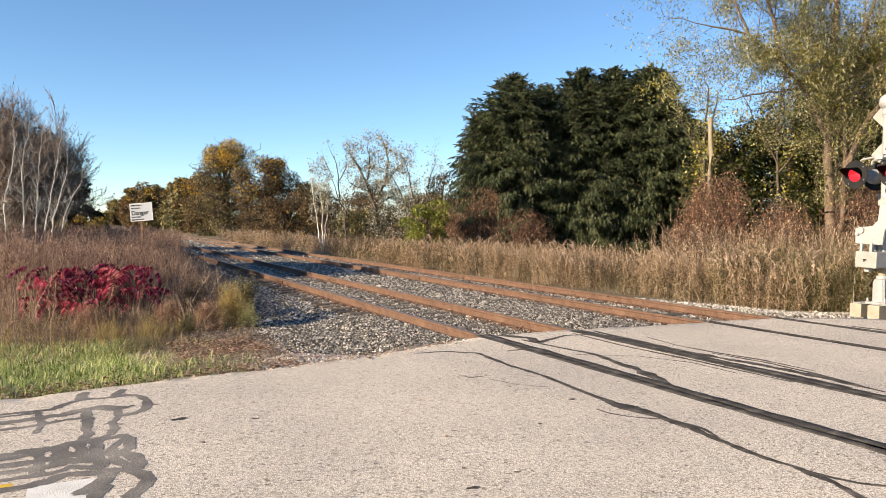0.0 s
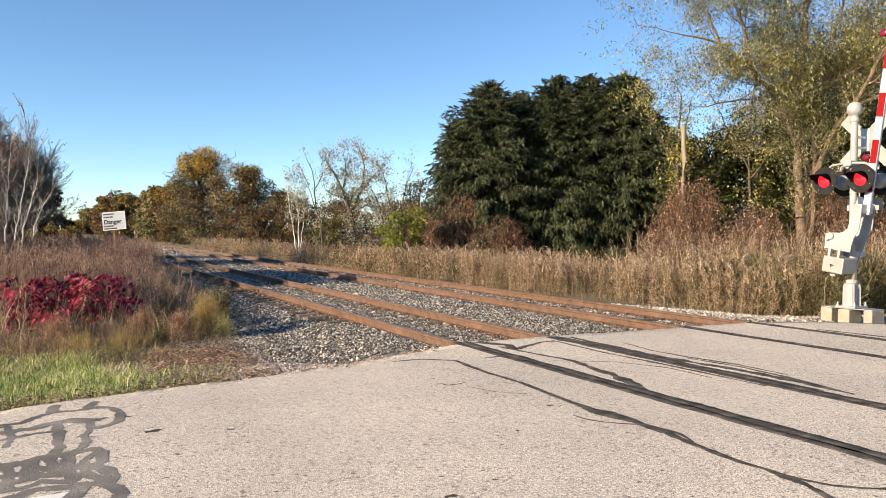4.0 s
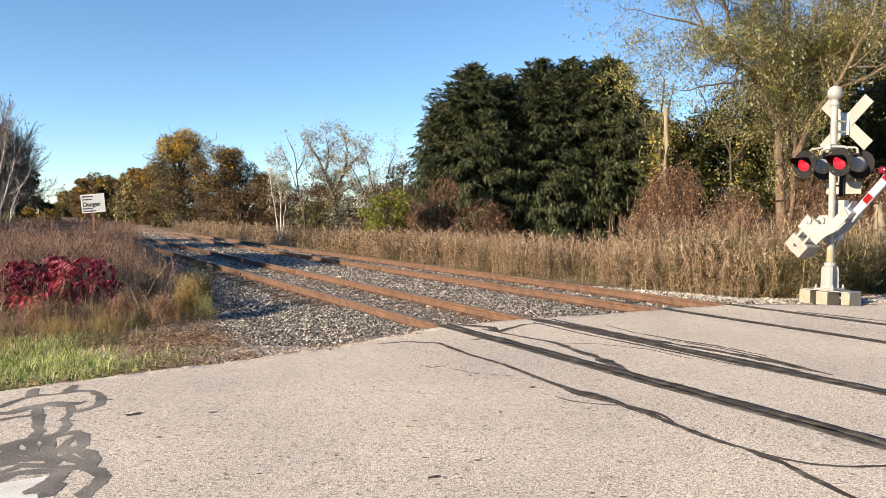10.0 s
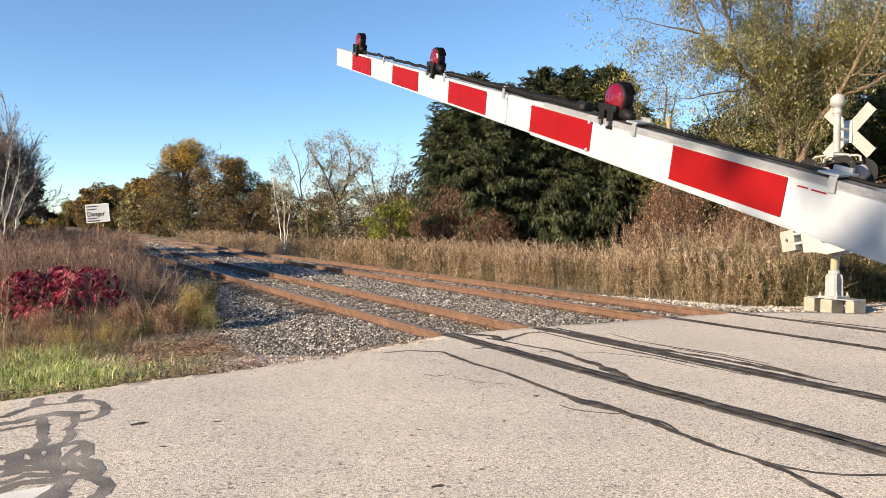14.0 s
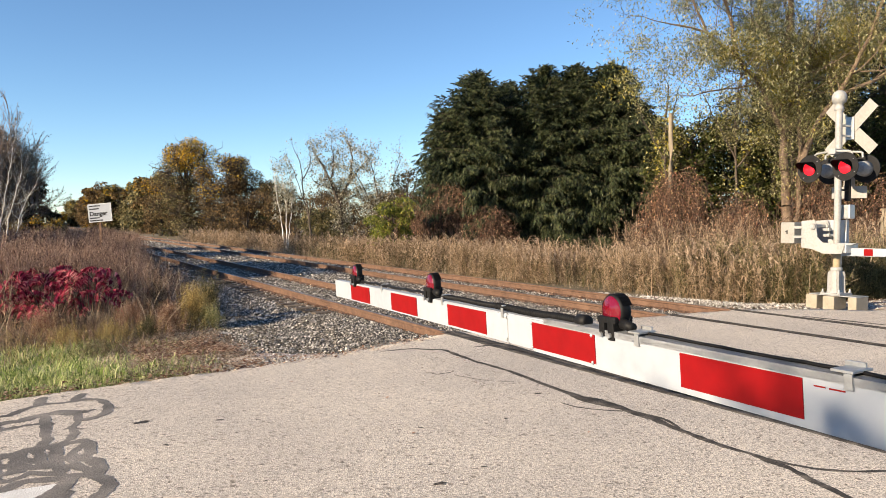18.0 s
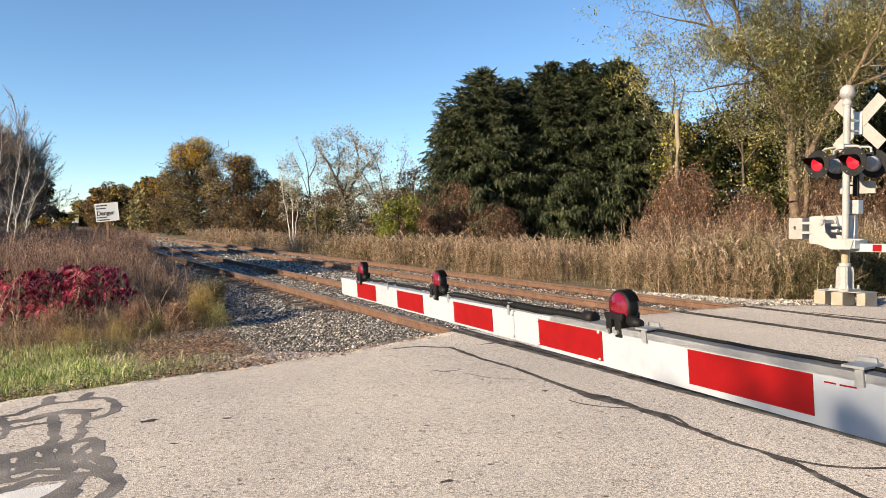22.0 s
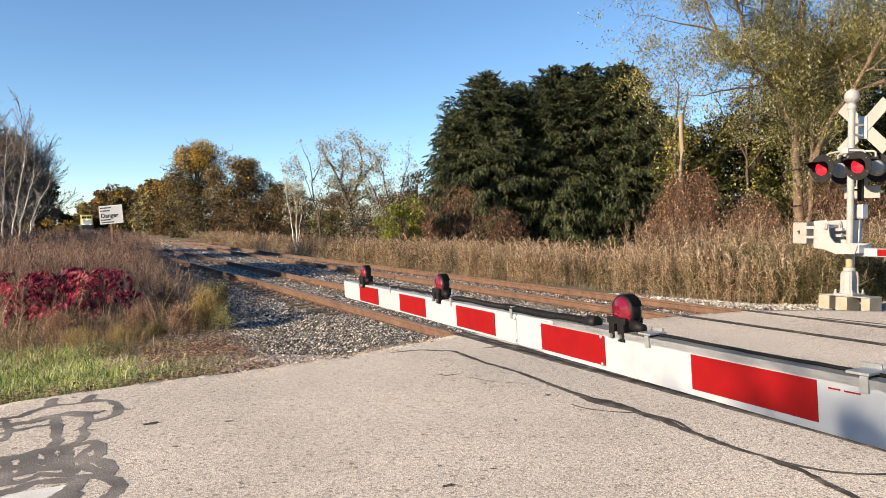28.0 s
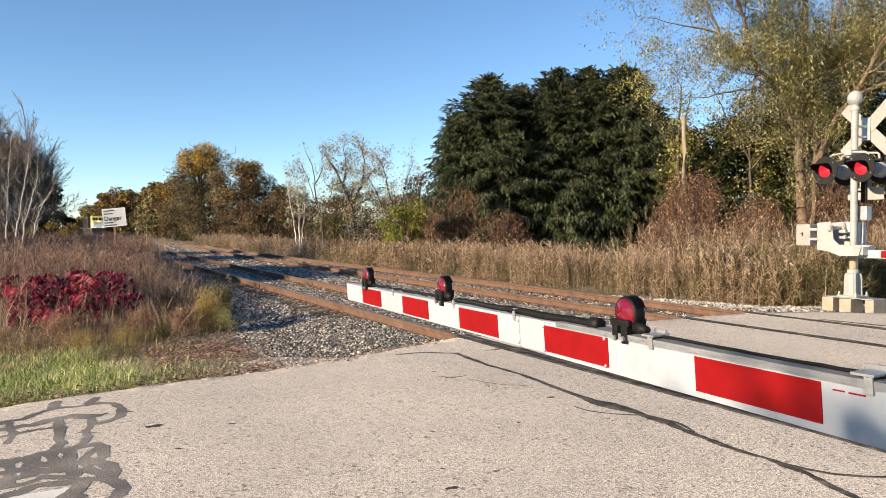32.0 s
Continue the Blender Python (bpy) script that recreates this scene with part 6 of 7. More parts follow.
# goldenrod and low clumps by the ballast
def feather_clump(x, y, w, h, material, seed, n, label):
    """A loose tuft of fine branching stems that lean outwards."""
    rng = np.random.default_rng(seed)
    t = thing("weed_clump", label, "weeds", "weed clumps", at=(x, y, float(ground_z(x, y)) - 0.02))
    temps = [stalk_template(rng, 16, 5, width=0.005, leafy=8, leafw=0.010, leafl=0.7, twig_len=1.5, head=1.3) for _ in range(5)]
    which = rng.integers(0, 5, n)
    a, q = rng.uniform(0, 6.28, n), np.sqrt(rng.uniform(0, 1, n))
    P = np.stack([np.cos(a) * q * w * 0.55, np.sin(a) * q * w * 0.55, np.zeros(n)], 1)
    size = h * (1.05 - 0.35 * q) * rng.uniform(0.65, 1.1, n)
    v, f = merged(*[scatter(*temps[k], P[which == k], a[which == k] + 1.57, -0.45 * q[which == k] + rng.normal(0, 0.15, int((which == k).sum())), size[which == k]) for k in range(5)])
    tagged(soup("stem", v, f, material, t), kind="stuff")
    return t


for k, (x, y, w, h, mm, n, label) in enumerate((
        (2.4, 13.1, 0.80, 0.78, M_GOLD, 120, "large feathery yellow goldenrod clump beside the ballast"),
        (2.75, 13.7, 0.5, 0.95, M_REED_OLIVE, 45, "tall grey-green weed clump beside the ballast"),
        (2.6, 12.8, 0.5, 0.5, M_WILLOW, 50, "yellow-green weed clump beside the ballast"),
        (1.9, 12.9, 0.6, 0.60, M_LITTER, 70, "russet dead weed clump beside the goldenrod"),
        (1.5, 12.3, 0.45, 0.40, M_REED_OLIVE, 70, "small green weed clump beside the verge"),
        (1.0, 12.1, 0.6, 0.40, M_GOLD, 70, "low straw yellow goldenrod clump at the verge"),
        (0.4, 12.2, 0.6, 0.36, M_GOLD, 60, "low straw yellow goldenrod clump at the verge"),
        (0.7, 10.9, 0.75, 0.27, M_REED_OLIVE, 110, "dense dark green weed clump in the verge"),
        (-0.3, 12.6, 0.7, 0.32, M_BRUSH, 70, "dead brown weed clump behind the grass"),
        (-0.75, 13.2, 0.7, 0.36, M_BRUSH, 70, "dead brown weed clump behind the grass"),
        (0.1, 12.9, 0.7, 0.55, M_LITTER, 70, "russet dead weed clump in front of the sumac"),
        (0.8, 13.0, 0.7, 0.5, M_BRUSH, 70, "dead brown weed clump in front of the sumac"),
        (1.4, 13.4, 0.7, 0.6, M_LITTER, 70, "russet dead weed clump in front of the sumac"),
        (1.9, 14.4, 0.8, 0.85, M_BRUSH, 80, "tall dead brown weed clump beside the sumac"))):
    feather_clump(x, y, w, h, mm, 370 + k, n, label)


def far_woods():
    """A low ragged belt of woods all round, far beyond the fields."""
    rng = np.random.default_rng(400)
    P = []
    for k in range(420):
        a = rng.uniform(0, 6.283)
        d = rng.uniform(520, 900)
        x, y = 8 + d * math.sin(a), d * math.cos(a)
        if abs(x - 8) < 9 and y > 0:
            x += 26
        h = rng.uniform(7, 13)
        n = 70
        P.append(np.stack([x + rng.normal(0, 7, n), y + rng.normal(0, 7, n), np.abs(rng.normal(0.45, 0.28, n)) * h], 1))
    P = np.concatenate(P)
    v, f = leaves_at(P, 3.2)
    tagged(soup("far_woods", v, f, M_LEAF_BROWN), "distant belt of brown autumn woods", "woods", kind="stuff")


far_woods()

# ---- the crossing gates ----
S0, STEP = 1.534, 0.403
LEAN = Matrix.Rotation(-0.0528, 4, "Y")


def arm_z(y):
    return -0.407 + 0.0051 * (y - S0) / STEP


def arm_beam(bm, y0, y1, h0, h1, t, bevel=0.006, m=LEAN):
    vs = []
    for y, h in ((y0, h0), (y1, h1)):
        z = arm_z(y)
        vs.append([bm.verts.new(m @ Vector((sx * t / 2, y, z + sz * h / 2))) for sx, sz in ((-1, -1), (1, -1), (1, 1), (-1, 1))])
    a, b = vs
    for i in range(4):
        bm.faces.new((a[i], a[(i + 1) % 4], b[(i + 1) % 4], b[i]))
    bm.faces.new(a[::-1])
    bm.faces.new(b)
    bmesh.ops.recalc_face_normals(bm, faces=bm.faces)
    bmesh.ops.bevel(bm, geom=list(bm.edges), offset=bevel, segments=2, affect="EDGES")
    return bm


def arm_panel(bm, y0, y1, h, x, m=LEAN):
    """A thin reflective sheet on the side of the beam."""
    q = []
    for y in (y0, y1):
        z = arm_z(y)
        q += [(y, z - h / 2), (y, z + h / 2)]
    out = []
    for dx in (0, 0.0022 * (1 if x > 0 else -1)):
        out.append([bm.verts.new(m @ Vector((x + dx, *q[i]))) for i in (0, 2, 3, 1)])
    a, b = out
    bm.faces.new(b)
    for i in range(4):
        bm.faces.new((a[i], a[(i + 1) % 4], b[(i + 1) % 4], b[i]))
    bmesh.ops.recalc_face_normals(bm, faces=bm.faces)
    return bm


def arm_lamp(gate, y, lit, r=0.048):
    z = arm_z(y) + 0.066
    c = Vector((0, y, z + 0.068))
    bm = bmesh.new()
    ax = LEAN @ Matrix.Translation(c) @ Matrix.Rotation(radians(90), 4, "Y")
    lathe(bm, [(r * 0.5, -0.020), (r * 1.06, -0.018), (r * 1.12, -0.008), (r * 1.12, 0.012), (r * 1.06, 0.020), (r * 0.5, 0.022)], ax, 32)
    housing = part("lamp_housing", bm, M_BLACK, gate, "black rubber lamp housing on the gate arm", smooth=True)
    for s in (-1, 1):
        bm = bmesh.new()
        lathe(bm, [(r * 1.0, 0.016), (r * 0.98, 0.019), (r * 0.90, 0.021), (r * 0.87, 0.0228), (r * 0.72, 0.0238), (r * 0.68, 0.0256), (r * 0.45, 0.0262), (r * 0.41, 0.0275), (0.002, 0.028)], ax @ Matrix.Rotation(0 if s > 0 else math.pi, 4, "X"), 32)
        part("lens", bm, M_LENS_LIT if lit else M_LENS, housing, "ribbed red lens", smooth=True)
    bm = bmesh.new()
    # hooded top of the housing
    prev = None
    for k in range(9):
        a = radians(20 + k * 17.5)
        pair = [bm.verts.new(LEAN @ (c + Vector((sx, r * 1.14 * math.cos(a), r * 1.14 * math.sin(a))))) for sx in (-0.012, 0.024)]
        if prev:
            bm.faces.new((prev[0], prev[1], pair[1], pair[0]))
        prev = pair
    bmesh.ops.solidify(bm, geom=list(bm.faces), thickness=0.003)
    part("hood", bm, M_BLACK, housing)
    bm = bmesh.new()
    box(bm, (0, y - 0.012, z + 0.012), (0.072, 0.034, 0.075), 0.006, None)
    box(bm, (0, y + 0.035, z + 0.016), (0.072, 0.030, 0.062), 0.006, None)
    box(bm, (0, y + 0.010, z + 0.040), (0.070, 0.095, 0.022), 0.006, None)
    bmesh.ops.transform(bm, matrix=LEAN, verts=bm.verts)
    part("clamp", bm, M_BLACK, housing)
    for yy in (y - 0.012, y + 0.035):
        bm = bmesh.new()
        cyl(bm, (-0.036, yy, z - 0.008), (-0.045, yy, z - 0.008), 0.008, seg=6)
        bmesh.ops.transform(bm, matrix=LEAN, verts=bm.verts)
        part("bolt", bm, M_GALV, housing)
    bm = bmesh.new()
    cyl(bm, (-0.01, y - 0.045, z + 0.030), (-0.01, y - 0.095, z + 0.022), 0.018, 0.014, 12)
    bmesh.ops.transform(bm, matrix=LEAN, verts=bm.verts)
    part("cable_gland", bm, M_BLACK, housing, smooth=True)


LEVER = [(-0.24, 0.10), (0.03, 0.12), (0.06, 0.03), (0.08, -0.20), (0.18, -0.30), (0.62, -0.32), (0.56, -0.49), (0.20, -0.50), (0.0, -0.42), (-0.24, -0.40)]


def lever_pair(gate):
    for sx in (-0.19, 0.19):
        bm = bmesh.new()
        plate(bm, LEVER, 0.022, Matrix.Translation((sx, 0, 0)) @ Matrix(((0, 0, 1, 0), (1, 0, 0, 0), (0, 1, 0, 0), (0, 0, 0, 1))))
        bmesh.ops.bevel(bm, geom=list(bm.edges), offset=0.005, segments=1, affect="EDGES")
        lv = part("lever", bm, M_CREAM, gate, "cream painted steel lever plate")
        bm = bmesh.new()
        cyl(bm, (sx * 0.75, 0, 0), (sx * 1.25, 0, 0), 0.06, seg=16)
        part("pivot_boss", bm, M_CREAM, lv, smooth=False)
        for dz in (-0.02, -0.20):
            bm = bmesh.new()
            box(bm, (sx, -0.30, dz), (0.05, 0.16, 0.05), 0.008)
            part("link_bar", bm, M_CREAM, lv)
    bm = bmesh.new()
    box(bm, (0.02, -0.515, -0.125), (0.40, 0.29, 0.40), 0.02)
    cw = part("counterweight", bm, M_DULLWHITE, gate, "white cast counterweight block")
    bm = bmesh.new()
    box(bm, (0.225, -0.52, -0.11), (0.012, 0.02, 0.07), 0.003)
    box(bm, (0.224, -0.535, -0.10), (0.010, 0.05, 0.014), 0.003)
    part("latch", bm, M_BLACK, cw)
    bm = bmesh.new()
    box(bm, (0.02, -0.70, -0.05), (0.10, 0.09, 0.10), 0.01)
    part("end_lug", bm, M_CREAM, cw)
    bm = bmesh.new()
    box(bm, (0, 0.55, -0.40), (0.36, 0.16, 0.15), 0.012)
    part("arm_saddle", bm, M_GALV, gate, "galvanised bracket that holds the arm")
    bm = bmesh.new()
    plate(bm, [(0.35, -0.30), (0.75, -0.30), (0.62, -0.34), (0.45, -0.44)], 0.16, Matrix(((0, 0, 1, 0), (1, 0, 0, 0), (0, 1, 0, 0), (0, 0, 0, 1))))
    part("shear_plate", bm, M_GALV, gate)


def near_gate():
    g = thing("crossing_gate", "red and white striped level crossing gate arm with three red lamps", "gate", "crossing gates", at=(1.402, -0.474, 1.597))
    lever_pair(g)
    yj = S0 + 3.03 * STEP
    tip = S0 + 10.0 * STEP
    bm = bmesh.new()
    arm_beam(bm, 0.5, yj, 0.150, 0.128, 0.062)
    near = part("near_beam", bm, M_WHITE, g, "white aluminium arm section")
    bm = bmesh.new()
    arm_beam(bm, yj - 0.25, tip, 0.122, 0.118, 0.044, 0.004)
    far = part("far_beam", bm, M_WHITE, g, "white fibreglass arm section")
    # sheets
    s = -2.0
    while s < 9.5:
        y0, y1 = S0 + s * STEP, S0 + (s + 1) * STEP
        half = 0.031 if y1 <= yj + 0.01 else 0.022
        for side in (-1, 1):
            bm = bmesh.new()
            arm_panel(bm, y0, y1, 0.096 * (1 + 0.006 * s), side * (half + 0.0004))
            part("red_stripe", bm, M_RED, near if y1 <= yj + 0.02 else far)
        s += 2
    # overlapped joint with its rivets and a seam
    for y in (yj - 0.01, S0 + 2.04 * STEP, S0 + 3.55 * STEP):
        for dz in (-0.045, 0.045):
            bm = bmesh.new()
            lathe(bm, [(0.0065, 0), (0.006, 0.003), (0.0025, 0.005)], LEAN @ Matrix.Translation((-0.0335 if y < yj + 0.02 else -0.0225, y, arm_z(y) + dz)) @ Matrix.Rotation(radians(-90), 4, "Y"), 10)
            part("rivet", bm, M_GALV, near)
    bm = bmesh.new()
    arm_beam(bm, S0 + 3.52 * STEP, S0 + 3.535 * STEP, 0.124, 0.124, 0.0455, 0.001)
    part("seam", bm, M_GALV, far)
    # grey cap channel along the upper edge, where the cable lies
    bm = bmesh.new()
    vs = []
    for y in (0.6, yj - 0.1):
        z = arm_z(y) + 0.068
        vs.append([bm.verts.new(LEAN @ Vector((x, y, z + dz))) for x, dz in ((-0.0335, -0.016), (-0.0335, 0.003), (0.0335, 0.003), (0.0335, -0.016))])
    for i in range(3):
        bm.faces.new((vs[0][i], vs[0][i + 1], vs[1][i + 1], vs[1][i]))
    bmesh.ops.solidify(bm, geom=list(bm.faces), thickness=0.003)
    part("cap_channel", bm, M_CAP, near)
    for y in (S0 + 1.45 * STEP, S0 - 0.30 * STEP, S0 - 1.6 * STEP):
        bm = bmesh.new()
        z = arm_z(y) + 0.072
        box(bm, (-0.036, y, z - 0.012), (0.005, 0.020, 0.036), 0.001)
        box(bm, (0.0, y + 0.02, z + 0.008), (0.062, 0.055, 0.006), 0.001)
        box(bm, (0.028, y + 0.03, z + 0.012), (0.006, 0.05, 0.018), 0.001)
        bmesh.ops.transform(bm, matrix=LEAN, verts=bm.verts)
        part("cable_clip", bm, M_GALV, near)
    rng = np.random.default_rng(31)

    def cable(name, s0, s1, r, x=0.004, lift=0.0, wav=0.004):
        bm = bmesh.new()
        n = max(6, int((s1 - s0) * 8))
        pts = []
        for i in range(n + 1):
            y = S0 + (s0 + (s1 - s0) * i / n) * STEP
            pts.append(LEAN @ Vector((x + wav * rng.normal(), y, arm_z(y) + 0.066 + r + lift + abs(wav * rng.normal()))))
        tube(bm, pts, r, 8)
        part(name, bm, M_BLACK, g, "black lamp cable", smooth=True)
    cable("cable", -3.0, 1.72, 0.0048, lift=0.004, wav=0.0016)
    cable("cable", 5.12, 5.5, 0.008)
    cable("cable", 5.6, 8.65, 0.008)
    # ribbed conduit between the lamps
    bm = bmesh.new()
    pts, rs = [], []
    n = 276
    for i in range(n):
        y = S0 + (2.28 + 2.9 * i / (n - 1)) * STEP
        pts.append(LEAN @ Vector((0.002, y, arm_z(y) + 0.077 + 0.0015 * math.sin(i * 0.06))))
        rs.append((0.0095, 0.0150, 0.0150)[i % 3] * (1.0 if i < 150 else 0.82))
    tube(bm, pts, rs, 12)
    part("ribbed_conduit", bm, M_BLACK, g, "black corrugated cable conduit")
    bm = bmesh.new()
    y = S0 + 2.28 * STEP
    lathe(bm, [(0.012, 0.0), (0.022, 0.002), (0.023, 0.05), (0.017, 0.055)], LEAN @ Matrix.Translation((0.002, y - 0.03, arm_z(y) + 0.080)) @ Matrix.Rotation(radians(-90), 4, "X"), 16)
    part("conduit_end", bm, M_BLACK, g, smooth=True)
    for s in (3.62, 5.15, 7.4):
        bm = bmesh.new()
        y = S0 + s * STEP
        box(bm, (-0.024, y, arm_z(y) + 0.060), (0.004, 0.018, 0.04), 0.001)
        box(bm, (0.0, y, arm_z(y) + 0.088), (0.044, 0.018, 0.004), 0.001)
        bmesh.ops.transform(bm, matrix=LEAN, verts=bm.verts)
        part("cable_strap", bm, M_GALV, far)
    for s, lit in ((1.80, False), (5.53, False), (8.77, False)):
        arm_lamp(g, S0 + s * STEP, lit)
    # maker's mark: two short red bars
    for y, w in ((S0 - 0.11 * STEP, 0.030), (S0 - 0.22 * STEP, 0.040)):
        bm = bmesh.new()
        box(bm, (-0.0318, y, arm_z(y) + 0.036), (0.001, w, 0.0035))
        bmesh.ops.transform(bm, matrix=LEAN, verts=bm.verts)
        part("printed_bar", bm, M_RED, near)
    return g


def far_gate():
    g = thing("crossing_gate", "white lever and red striped gate arm on the far crossing signal", "gate", "crossing gates", at=(12.80, 8.60, 1.45), rz=180)
    lever_pair(g)
    bm = bmesh.new()
    arm_beam(bm, 0.45, 5.6, 0.145, 0.115, 0.055, m=Matrix())
    beam = part("beam", bm, M_WHITE, g, "white arm")
    for y0, y1 in ((0.86, 1.02), (1.36, 1.77), (2.17, 2.58), (2.99, 3.39), (3.80, 4.20), (4.61, 5.01)):
        for side in (-1, 1):
            bm = bmesh.new()
            arm_panel(bm, y0, y1, 0.118, side * 0.0278, m=Matrix())
            part("red_stripe", bm, M_RED, beam)
    for y in (1.45, 3.6, 5.4):
        bm = bmesh.new()
        lathe(bm, [(0.03, -0.034), (0.062, -0.03), (0.066, 0), (0.062, 0.03), (0.03, 0.034)], Matrix.Translation((0, y, arm_z(y) + 0.15)) @ Matrix.Rotation(radians(90), 4, "Y"), 20)
        lamp = part("lamp_housing", bm, M_LENS, g, "small red gate lamp", smooth=True)
        bm = bmesh.new()
        box(bm, (0, y, arm_z(y) + 0.08), (0.06, 0.05, 0.06), 0.008)
        part("clamp", bm, M_BLACK, lamp)
    # the pivot sits above the lever's middle, the arm hangs a little lower still
    for c in g.children:
        c.location.z -= 0.06 if c.name.split(".")[0] not in ("beam", "lamp_housing") else 0.10
    return g


def gate_housing(parent, x, y, z):
    bm = bmesh.new()
    box(bm, (x, y, z), (0.26, 0.34, 0.46), 0.03)
    h = part("gate_machine", bm, M_CAP, parent, "grey painted gate machine housing behind the mast")
    bm = bmesh.new()
    box(bm, (x - 0.132, y, z + 0.02), (0.012, 0.26, 0.36), 0.006)
    part("machine_door", bm, M_CAP, h)
    for dz in (-0.06, 0.05):
        bm = bmesh.new()
        box(bm, (x - 0.30, y - 0.01, z + dz), (0.10, 0.12, 0.05), 0.008)
        part("crank_link", bm, M_GALV, h)
    bm = bmesh.new()
    cyl(bm, (x - 0.62, 8.60 if parent.name.startswith("crossing_signal") else y, 1.45 if parent.name.startswith("crossing_signal") else z + 0.1), (x + 0.26, 8.60 if parent.name.startswith("crossing_signal") else y, 1.45 if parent.name.startswith("crossing_signal") else z + 0.1), 0.035, seg=14)
    part("main_shaft", bm, M_GALV, h)


def signal_lamp(parent, x, y, z, side, lit):
    """Flashing light unit: round black backboard, hood and red lens, facing along side * x."""
    m = Matrix.Translation((x, y, z)) @ Matrix.Rotation(radians(90 * side), 4, "Y") @ Matrix.Rotation(radians(-4), 4, "X")
    bm = bmesh.new()
    lathe(bm, [(0.02, -0.006), (0.235, -0.006), (0.255, 0.004), (0.255, 0.012), (0.235, 0.010), (0.02, 0.010)], m, 40)
    back = part("backboard", bm, M_BLACKPAINT, parent, "round black lamp backboard")
    bm = bmesh.new()
    lathe(bm, [(0.05, -0.19), (0.11, -0.175), (0.135, -0.12), (0.145, -0.004), (0.05, -0.004)], m, 28)
    part("lamp_body", bm, M_CREAM, back, "white rounded lamp body", smooth=True)
    bm = bmesh.new()
    lathe(bm, [(0.128, 0.012), (0.125, 0.022), (0.10, 0.036), (0.055, 0.045), (0.003, 0.048)], m, 32)
    part("lens", bm, lit, back, "glowing red lens", smooth=True)
    bm = bmesh.new()
    n, prev = 18, None
    for i in range(n + 1):
        a = math.pi * (-0.12 + 1.24 * i / n)
        dep = 0.07 + 0.26 * max(0.0, math.sin(a)) ** 0.8
        # local +y of the lathe frame ends up level; the hood sits on the upper half
        c, s = math.cos(a), math.sin(a)
        w0 = Vector((0, 0.135 * c, 0.135 * s))
        w1 = Vector((side * dep, 0.150 * c, 0.150 * s - 0.14 * dep))
        pair = (bm.verts.new(Vector((x + side * 0.01, y, z)) + w0), bm.verts.new(Vector((x + side * 0.01, y, z)) + w1))
        if prev:
            bm.faces.new((prev[0], prev[1], pair[1], pair[0]))
        prev = pair
    bmesh.ops.solidify(bm, geom=list(bm.faces), thickness=0.006)
    part("hood", bm, M_BLACKPAINT, back, smooth=True)
    for a in (0.9, 2.5, 4.2, 5.4):
        bm = bmesh.new()
        p = m @ Vector((0.205 * math.cos(a), 0.205 * math.sin(a), 0.014))
        bmesh.ops.create_icosphere(bm, subdivisions=1, radius=0.009, matrix=Matrix.Translation(p))
        part("bolt", bm, M_GALV, back)


